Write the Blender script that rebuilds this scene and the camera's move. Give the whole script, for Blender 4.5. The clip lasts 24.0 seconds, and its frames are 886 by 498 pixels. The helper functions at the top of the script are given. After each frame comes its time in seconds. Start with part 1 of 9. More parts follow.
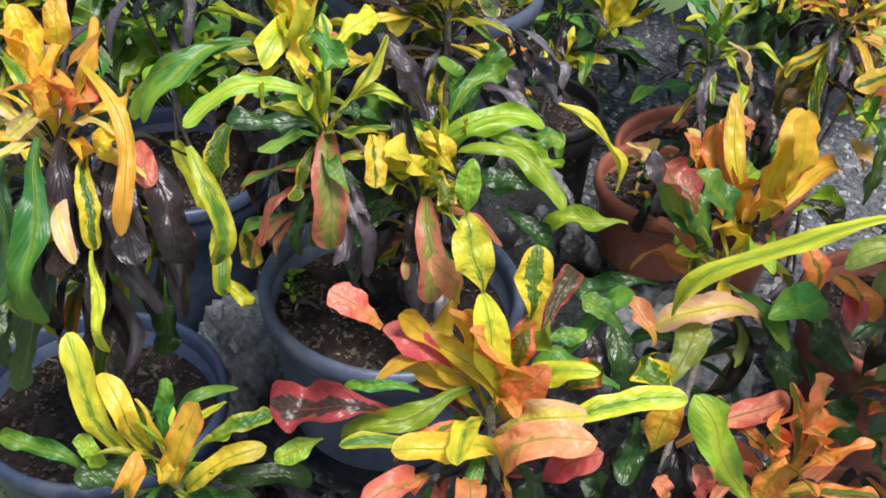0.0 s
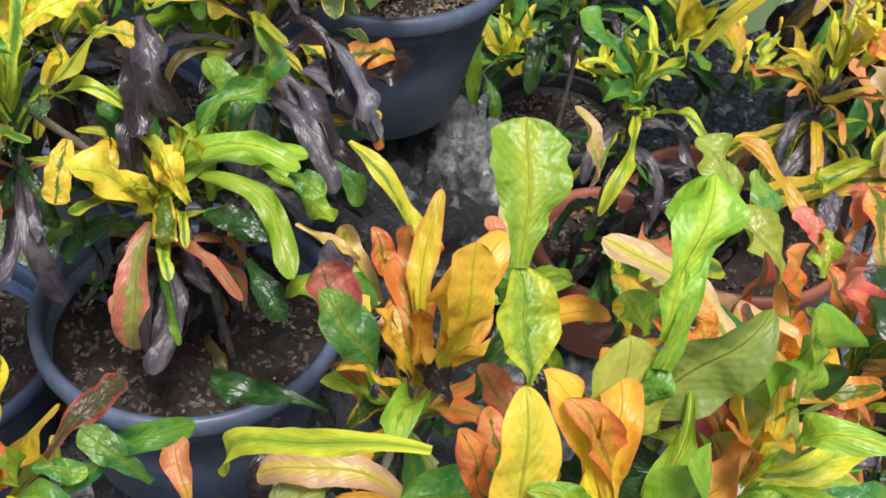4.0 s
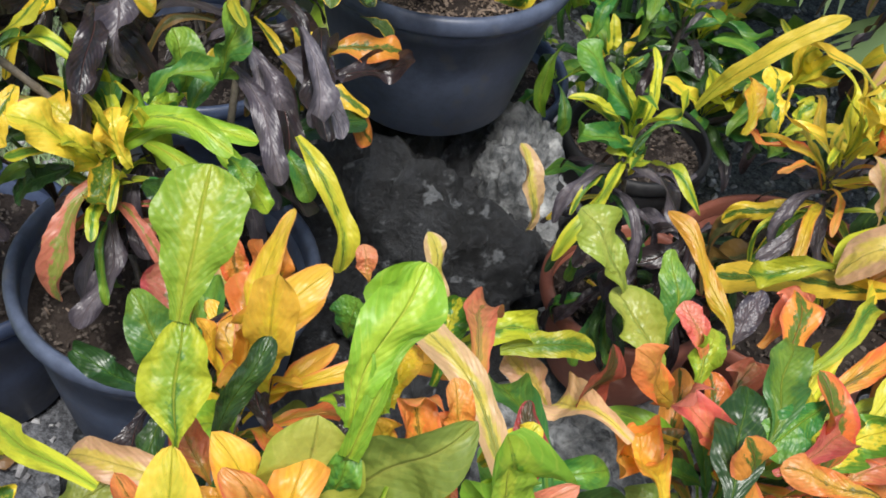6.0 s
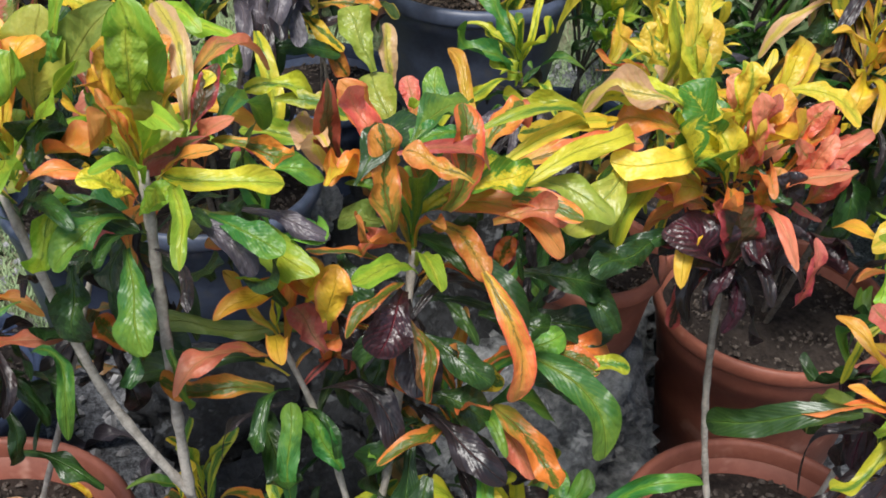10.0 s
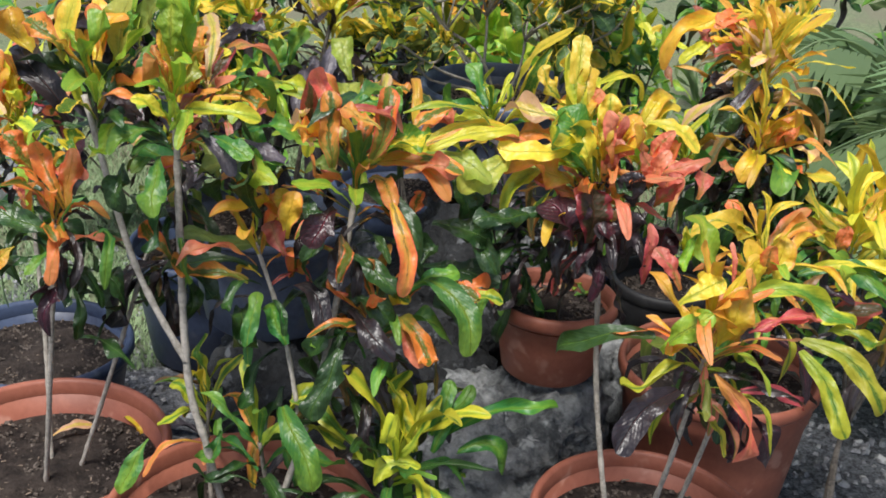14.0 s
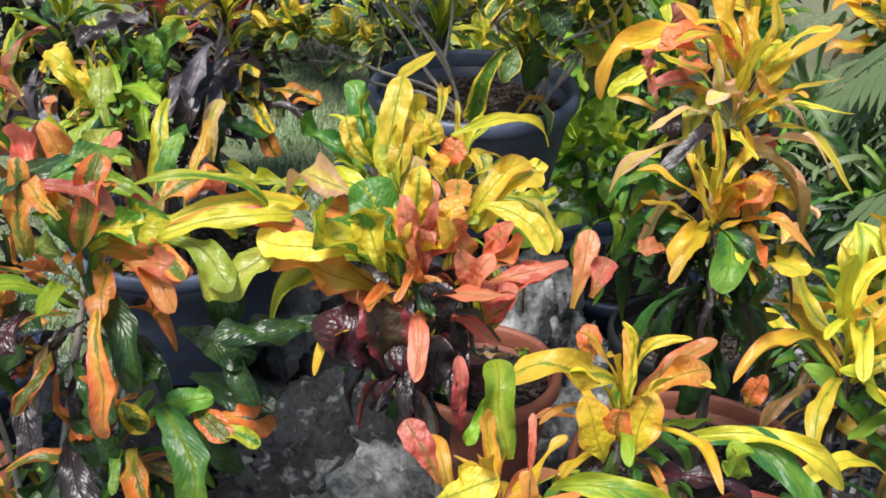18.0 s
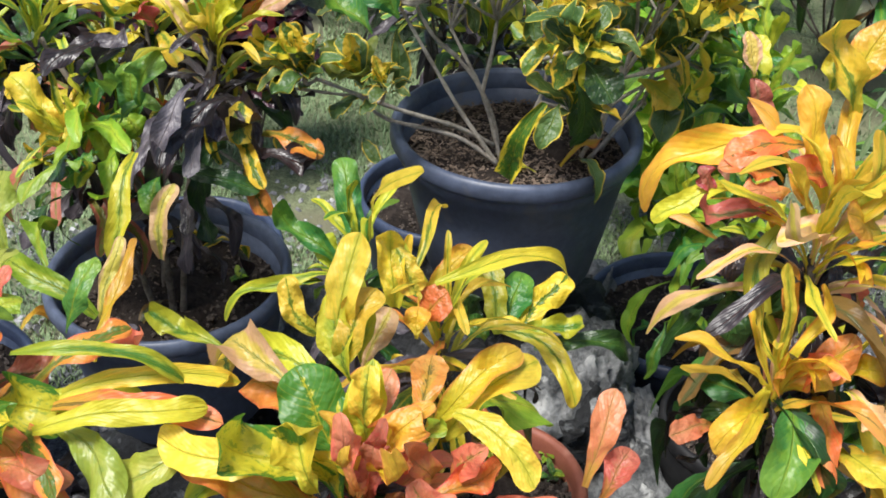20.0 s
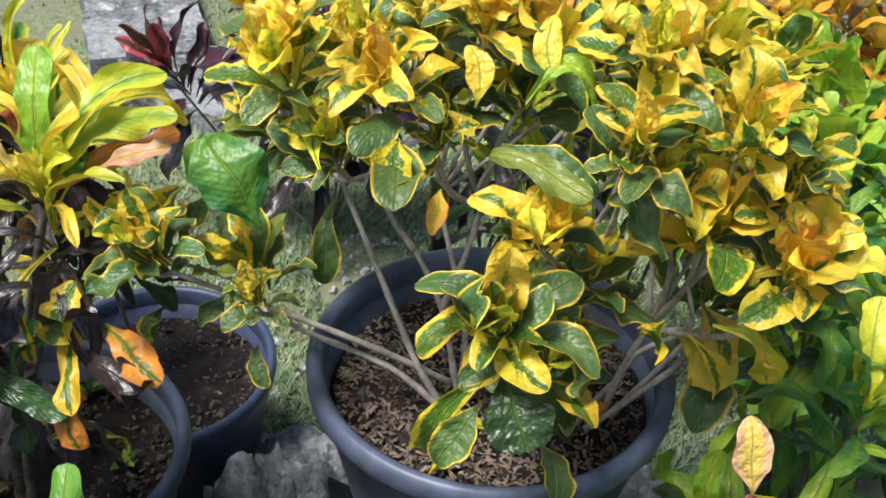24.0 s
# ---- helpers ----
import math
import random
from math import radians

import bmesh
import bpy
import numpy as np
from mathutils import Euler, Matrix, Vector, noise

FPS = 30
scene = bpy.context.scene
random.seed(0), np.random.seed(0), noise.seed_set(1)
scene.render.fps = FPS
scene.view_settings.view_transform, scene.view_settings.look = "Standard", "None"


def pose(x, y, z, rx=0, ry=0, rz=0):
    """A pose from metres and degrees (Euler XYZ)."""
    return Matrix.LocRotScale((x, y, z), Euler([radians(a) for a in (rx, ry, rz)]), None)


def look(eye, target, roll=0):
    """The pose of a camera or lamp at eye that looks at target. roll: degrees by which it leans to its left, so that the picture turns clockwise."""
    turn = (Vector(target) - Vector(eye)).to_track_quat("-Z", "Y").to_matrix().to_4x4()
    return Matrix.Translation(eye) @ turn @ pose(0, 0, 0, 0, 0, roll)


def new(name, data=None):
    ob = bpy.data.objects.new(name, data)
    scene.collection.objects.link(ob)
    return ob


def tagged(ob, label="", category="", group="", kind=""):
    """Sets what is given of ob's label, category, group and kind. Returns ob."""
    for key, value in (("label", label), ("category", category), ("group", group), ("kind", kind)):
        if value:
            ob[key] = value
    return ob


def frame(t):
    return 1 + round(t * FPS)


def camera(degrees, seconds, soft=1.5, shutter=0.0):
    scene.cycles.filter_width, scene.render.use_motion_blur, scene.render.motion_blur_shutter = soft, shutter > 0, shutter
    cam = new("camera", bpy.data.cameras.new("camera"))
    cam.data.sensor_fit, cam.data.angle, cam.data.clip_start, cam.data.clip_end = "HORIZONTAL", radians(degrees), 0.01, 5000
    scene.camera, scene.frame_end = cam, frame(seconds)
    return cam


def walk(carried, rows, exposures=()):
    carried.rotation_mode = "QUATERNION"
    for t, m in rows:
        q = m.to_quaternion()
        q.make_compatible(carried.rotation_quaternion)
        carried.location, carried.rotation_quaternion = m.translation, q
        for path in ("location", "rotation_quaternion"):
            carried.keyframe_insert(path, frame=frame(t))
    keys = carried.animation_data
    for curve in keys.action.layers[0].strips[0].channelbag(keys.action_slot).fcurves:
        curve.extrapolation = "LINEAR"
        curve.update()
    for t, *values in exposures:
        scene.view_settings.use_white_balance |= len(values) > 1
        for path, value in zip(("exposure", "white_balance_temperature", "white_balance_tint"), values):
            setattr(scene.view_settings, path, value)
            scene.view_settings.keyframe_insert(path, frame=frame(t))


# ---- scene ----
cam = camera(42.56, 24.0, 1.75)
# seconds, place, yaw, pitch, roll
ROWS = [
    (0.0, 0.1415, 0.1214, 1.6024, -0.88, -38.27, 5.65),
    (0.5, 0.2269, 0.1730, 1.5969, 1.80, -38.84, 4.37),
    (1.0, 0.2828, 0.2195, 1.6099, 3.24, -40.03, 3.82),
    (1.5, 0.3497, 0.2748, 1.6001, 4.38, -40.04, 5.02),
    (2.0, 0.4264, 0.3372, 1.6006, 6.40, -40.46, 5.57),
    (2.5, 0.5060, 0.3883, 1.5907, 9.43, -40.69, 5.78),
    (3.0, 0.5720, 0.4197, 1.5887, 11.45, -41.34, 6.88),
    (3.5, 0.5993, 0.4635, 1.5768, 13.08, -42.02, 7.40),
    (5.5, 0.7307, 0.6721, 1.5803, 23.43, -45.57, 9.45),
    (6.0, 0.8070, 0.6947, 1.6037, 27.77, -45.71, 10.03),
    (6.5, 0.8750, 0.7250, 1.6070, 32.31, -45.59, 10.20),
    (7.0, 0.9356, 0.7438, 1.5844, 36.37, -45.02, 8.97),
    (7.5, 1.0027, 0.7149, 1.5730, 39.12, -43.76, 7.13),
    (8.0, 1.0899, 0.6692, 1.5950, 40.69, -43.22, 6.51),
    (8.5, 1.1711, 0.6593, 1.5957, 42.62, -41.98, 4.26),
    (9.0, 1.2885, 0.6465, 1.6014, 44.00, -39.23, 4.31),
    (9.5, 1.4092, 0.6664, 1.5781, 47.32, -37.43, 4.07),
    (10.0, 1.5005, 0.6725, 1.5256, 50.26, -35.74, 2.57),
    (10.5, 1.5666, 0.6399, 1.4999, 51.27, -33.26, 2.15),
    (12.5, 1.9212, 0.4906, 1.4877, 53.26, -26.08, 1.82),
    (13.0, 1.9951, 0.5241, 1.4793, 54.26, -25.10, 1.77),
    (13.5, 2.0856, 0.5831, 1.4726, 57.14, -24.45, 2.32),
    (14.0, 2.1622, 0.6264, 1.4699, 61.43, -24.24, 3.65),
    (14.5, 2.1855, 0.6612, 1.4723, 64.08, -24.24, 3.55),
    (15.0, 2.1460, 0.7342, 1.4569, 66.33, -24.33, 2.61),
    (15.5, 2.1033, 0.8581, 1.4643, 68.55, -24.62, 1.85),
    (16.0, 2.0712, 0.9677, 1.4713, 69.78, -24.46, 0.53),
    (16.5, 2.0231, 1.0484, 1.4643, 69.90, -25.10, -0.12),
    (17.0, 1.9817, 1.1660, 1.4713, 70.82, -26.05, 0.43),
    (17.5, 1.9481, 1.2540, 1.4895, 72.53, -27.59, 0.66),
    (19.5, 1.6400, 1.4644, 1.5709, 78.93, -34.13, 1.28),
    (20.0, 1.5448, 1.5176, 1.5868, 80.23, -34.82, 1.11),
    (20.5, 1.4408, 1.5777, 1.5799, 80.86, -35.02, 3.34),
    (21.0, 1.3701, 1.6528, 1.5861, 83.79, -35.37, 3.34),
    (21.5, 1.3202, 1.6998, 1.5881, 86.34, -35.59, 3.28),
    (22.0, 1.2541, 1.7292, 1.5877, 88.20, -35.69, 2.39),
    (22.5, 1.1563, 1.7648, 1.5885, 89.28, -36.02, 3.00),
    (23.0, 1.0654, 1.8200, 1.5827, 90.78, -36.06, 3.03),
    (23.5, 1.0122, 1.8394, 1.5799, 92.19, -36.39, 2.26),
    (24.0, 0.9687, 1.8841, 1.5478, 94.48, -36.28, 3.02),
]
walk(cam, [(t, pose(x, y, z, 90 + pitch, 0, yaw) @ pose(0, 0, 0, 0, 0, roll)) for t, x, y, z, yaw, pitch, roll in ROWS],
     [(0.0, 0.27), (5.5, 0.20), (7.5, 0.09), (10.0, 0.10), (16.0, 0.19), (20.0, 0.30), (22.0, 0.36), (24.0, 0.46)])

# ---- light ----
world = bpy.data.worlds.new("sky")
scene.world = world
world.use_nodes = True
wn, wl = world.node_tree.nodes, world.node_tree.links
sky = wn.new("ShaderNodeTexSky")
sky.sky_type, sky.sun_disc = "NISHITA", False
sky.sun_elevation, sky.sun_rotation = radians(58), radians(150)
sky.air_density, sky.dust_density = 1.0, 2.0
wn["Background"].inputs["Strength"].default_value = 0.114
wl.new(sky.outputs[0], wn["Background"].inputs["Color"])
sun = new("sun", bpy.data.lights.new("sun", "SUN"))
sun.data.energy, sun.data.angle, sun.data.color = 4.2, radians(18), (1.0, 0.975, 0.94)
sun.matrix_world = look((0.9, -1.3, 4.0), (0.0, 0.0, 0.0))


# ---- materials ----
def nodes_of(name):
    m = bpy.data.materials.new(name)
    m.use_nodes = True
    return m, m.node_tree.nodes, m.node_tree.links, m.node_tree.nodes["Principled BSDF"]


def rgb(c):
    return (c[0], c[1], c[2], 1.0)


def maths(n, l, op, a, b=None, c=None):
    x = n.new("ShaderNodeMath")
    x.operation = op
    for k, v in enumerate((a, b, c)):
        if v is None:
            continue
        if isinstance(v, (int, float)):
            x.inputs[k].default_value = v
        else:
            l.new(v, x.inputs[k])
    return x.outputs[0]


def mixed(n, l, fac, a, b):
    x = n.new("ShaderNodeMix")
    x.data_type = "RGBA"
    for key, v in ((0, fac), (6, a), (7, b)):
        if isinstance(v, (int, float)):
            x.inputs[key].default_value = v
        elif isinstance(v, tuple):
            x.inputs[key].default_value = rgb(v)
        else:
            l.new(v, x.inputs[key])
    return x.outputs[2]


def ramp(n, l, fac, lo, hi):
    x = n.new("ShaderNodeMapRange")
    x.interpolation_type = "SMOOTHSTEP"
    x.inputs[1].default_value, x.inputs[2].default_value = lo, hi
    l.new(fac, x.inputs[0])
    return x.outputs[0]


def noisy(n, l, scale, detail=4.0, coords=None, rough=0.6):
    x = n.new("ShaderNodeTexNoise")
    x.inputs["Scale"].default_value, x.inputs["Detail"].default_value = scale, detail
    x.inputs["Roughness"].default_value = rough
    if coords is not None:
        l.new(coords, x.inputs["Vector"])
    return x.outputs[0]


def bumped(n, l, height, strength, distance, bsdf):
    x = n.new("ShaderNodeBump")
    x.inputs["Strength"].default_value, x.inputs["Distance"].default_value = strength, distance
    l.new(height, x.inputs["Height"])
    l.new(x.outputs[0], bsdf.inputs["Normal"])


def rough_material(name, dark, light, scale, roughness=0.85, bump=0.6, depth=0.01, fine=None, spec=0.3, spot=None):
    """A worn, uneven surface: two scales of noise in colour and relief."""
    m, n, l, b = nodes_of(name)
    co = n.new("ShaderNodeTexCoord").outputs["Object"]
    big, small = noisy(n, l, scale, 5, co), noisy(n, l, fine or scale * 7, 6, co, 0.7)
    both = maths(n, l, "ADD", maths(n, l, "MULTIPLY", big, 0.55), maths(n, l, "MULTIPLY", small, 0.45))
    col = mixed(n, l, ramp(n, l, both, 0.36, 0.64), dark, light)
    if spot:
        col = mixed(n, l, ramp(n, l, noisy(n, l, scale * 2.3, 3, co), 0.58, 0.68), col, spot)
    l.new(col, b.inputs["Base Color"])
    b.inputs["Roughness"].default_value = roughness
    b.inputs["Specular IOR Level"].default_value = spec
    bumped(n, l, both, bump, depth, b)
    return m


def leaf_material(name, centre, margin, rib, split, jag, soft=0.12, blotch=0.0, tip=None, rough=0.44, thin=0.33, edge=None, root=None, flare=None, rim=None):
    """A leaf blade: a ragged band along the midrib, margins, midrib and side veins; a little light comes through.
    flare: a toothed stripe along the midrib of some leaves; rim: a thin coloured margin on some."""
    m, n, l, b = nodes_of(name)
    uv = n.new("ShaderNodeUVMap").outputs[0]
    sep = n.new("ShaderNodeSeparateXYZ")
    l.new(uv, sep.inputs[0])
    u, v = sep.outputs[0], sep.outputs[1]
    chance = n.new("ShaderNodeObjectInfo").outputs["Random"]
    du = maths(n, l, "ABSOLUTE", maths(n, l, "SUBTRACT", maths(n, l, "MULTIPLY", u, 2.0), 1.0))
    shift = n.new("ShaderNodeCombineXYZ")
    l.new(maths(n, l, "MULTIPLY", chance, 37.0), shift.inputs[2])
    l.new(maths(n, l, "MULTIPLY", u, 0.45), shift.inputs[0])
    l.new(v, shift.inputs[1])
    patch = noisy(n, l, 7.0, 4, shift.outputs[0], 0.65)
    slant = maths(n, l, "SUBTRACT", maths(n, l, "MULTIPLY", v, 13.0), maths(n, l, "MULTIPLY", du, 4.0))
    vein = maths(n, l, "SINE", maths(n, l, "MULTIPLY", slant, 6.283))
    along = n.new("ShaderNodeCombineXYZ")
    l.new(maths(n, l, "MULTIPLY", slant, 0.8), along.inputs[0])
    l.new(maths(n, l, "MULTIPLY", u, 2.2), along.inputs[1])
    l.new(maths(n, l, "MULTIPLY", chance, 91.0), along.inputs[2])
    teeth = noisy(n, l, 1.0, 5, along.outputs[0], 0.72)
    edge_at = maths(n, l, "ADD", maths(n, l, "MULTIPLY", maths(n, l, "SUBTRACT", patch, 0.5), jag), maths(n, l, "MULTIPLY", maths(n, l, "SUBTRACT", teeth, 0.5), 1.1 * jag))
    edge_at = maths(n, l, "ADD", edge_at, maths(n, l, "MULTIPLY", maths(n, l, "SUBTRACT", chance, 0.5), 0.7 * jag))
    inside = maths(n, l, "SUBTRACT", maths(n, l, "ADD", edge_at, split), du)
    col = mixed(n, l, ramp(n, l, inside, -soft, soft), margin, centre)
    if blotch > 0:
        spots = noisy(n, l, 22.0, 4, shift.outputs[0], 0.6)
        col = mixed(n, l, maths(n, l, "MULTIPLY", ramp(n, l, spots, 0.55, 0.62), blotch), col, margin)
        col = mixed(n, l, maths(n, l, "MULTIPLY", ramp(n, l, teeth, 0.60, 0.66), blotch), col, centre)
    if tip:
        col = mixed(n, l, maths(n, l, "MULTIPLY", ramp(n, l, maths(n, l, "ADD", v, maths(n, l, "SUBTRACT", patch, 0.5)), 0.45, 1.05), 0.75), col, tip)
    if root:
        col = mixed(n, l, maths(n, l, "MULTIPLY", ramp(n, l, maths(n, l, "SUBTRACT", maths(n, l, "ADD", 0.52, maths(n, l, "MULTIPLY", maths(n, l, "SUBTRACT", teeth, 0.5), 1.3)), v), 0.0, 0.42), 0.85), col, root)
    if flare:
        some = maths(n, l, "MULTIPLY", ramp(n, l, maths(n, l, "FRACT", maths(n, l, "MULTIPLY", chance, 5.1)), 0.42, 0.66), 0.80)
        band = maths(n, l, "SUBTRACT", maths(n, l, "ADD", maths(n, l, "MULTIPLY", teeth, 0.45), maths(n, l, "MULTIPLY", patch, 1.1)), maths(n, l, "ADD", maths(n, l, "MULTIPLY", v, 0.34), 0.50))
        col = mixed(n, l, maths(n, l, "MULTIPLY", ramp(n, l, maths(n, l, "SUBTRACT", band, du), -0.05, 0.05), some), col, flare)
    if rim:
        many = maths(n, l, "MULTIPLY", ramp(n, l, maths(n, l, "FRACT", maths(n, l, "MULTIPLY", chance, 9.7)), 0.25, 0.60), 0.8)
        col = mixed(n, l, maths(n, l, "MULTIPLY", ramp(n, l, maths(n, l, "ADD", du, maths(n, l, "MULTIPLY", maths(n, l, "SUBTRACT", patch, 0.5), 0.4)), 0.80, 0.94), many), col, rim)
    if edge:
        col = mixed(n, l, ramp(n, l, du, 0.82, 0.95), col, edge)
    col = mixed(n, l, maths(n, l, "MULTIPLY", ramp(n, l, maths(n, l, "MULTIPLY", vein, teeth), 0.34, 0.60), 0.24), col, rib)
    line = maths(n, l, "SUBTRACT", maths(n, l, "SUBTRACT", maths(n, l, "MULTIPLY", teeth, 0.09), maths(n, l, "MULTIPLY", v, 0.035)), du)
    col = mixed(n, l, maths(n, l, "MULTIPLY", ramp(n, l, line, -0.03, 0.03), 0.65), col, rib)
    tone = n.new("ShaderNodeHueSaturation")
    l.new(col, tone.inputs["Color"])
    l.new(maths(n, l, "ADD", 0.484, maths(n, l, "MULTIPLY", maths(n, l, "FRACT", maths(n, l, "MULTIPLY", chance, 7.3)), 0.032)), tone.inputs["Hue"])
    l.new(maths(n, l, "ADD", 0.78, maths(n, l, "MULTIPLY", maths(n, l, "FRACT", maths(n, l, "MULTIPLY", chance, 13.7)), 0.42)), tone.inputs["Value"])
    fine = noisy(n, l, 26.0, 5, shift.outputs[0], 0.75)
    speckle = n.new("ShaderNodeHueSaturation")
    l.new(tone.outputs[0], speckle.inputs["Color"])
    l.new(maths(n, l, "ADD", 0.77, maths(n, l, "MULTIPLY", fine, 0.52)), speckle.inputs["Value"])
    wear = noisy(n, l, 34.0, 3, shift.outputs[0], 0.7)
    col = mixed(n, l, maths(n, l, "MULTIPLY", ramp(n, l, wear, 0.66, 0.76), 0.45), speckle.outputs[0], (0.16, 0.09, 0.04))
    l.new(col, b.inputs["Base Color"])
    dust = noisy(n, l, 11.0, 5, shift.outputs[0], 0.75)
    l.new(maths(n, l, "ADD", rough - 0.12, maths(n, l, "MULTIPLY", dust, 0.24)), b.inputs["Roughness"])
    b.inputs["Specular IOR Level"].default_value = 0.65
    place = n.new("ShaderNodeTexCoord").outputs["Object"]
    pucker = noisy(n, l, 13.0, 1, place, 0.4)
    swelling = noisy(n, l, 6.0, 1, shift.outputs[0], 0.4)
    height = maths(n, l, "ADD", maths(n, l, "MULTIPLY", maths(n, l, "MULTIPLY", vein, teeth), -0.07), maths(n, l, "MULTIPLY", ramp(n, l, line, -0.05, 0.05), -1.0))
    height = maths(n, l, "ADD", height, maths(n, l, "MULTIPLY", pucker, 0.9))
    bumped(n, l, maths(n, l, "ADD", height, maths(n, l, "MULTIPLY", swelling, 1.8)), 0.6, 0.0035, b)
    glow = n.new("ShaderNodeBsdfTranslucent")
    l.new(col, glow.inputs[0])
    mix = n.new("ShaderNodeMixShader")
    mix.inputs[0].default_value = thin
    l.new(b.outputs[0], mix.inputs[1])
    l.new(glow.outputs[0], mix.inputs[2])
    l.new(mix.outputs[0], n["Material Output"].inputs["Surface"])
    return m


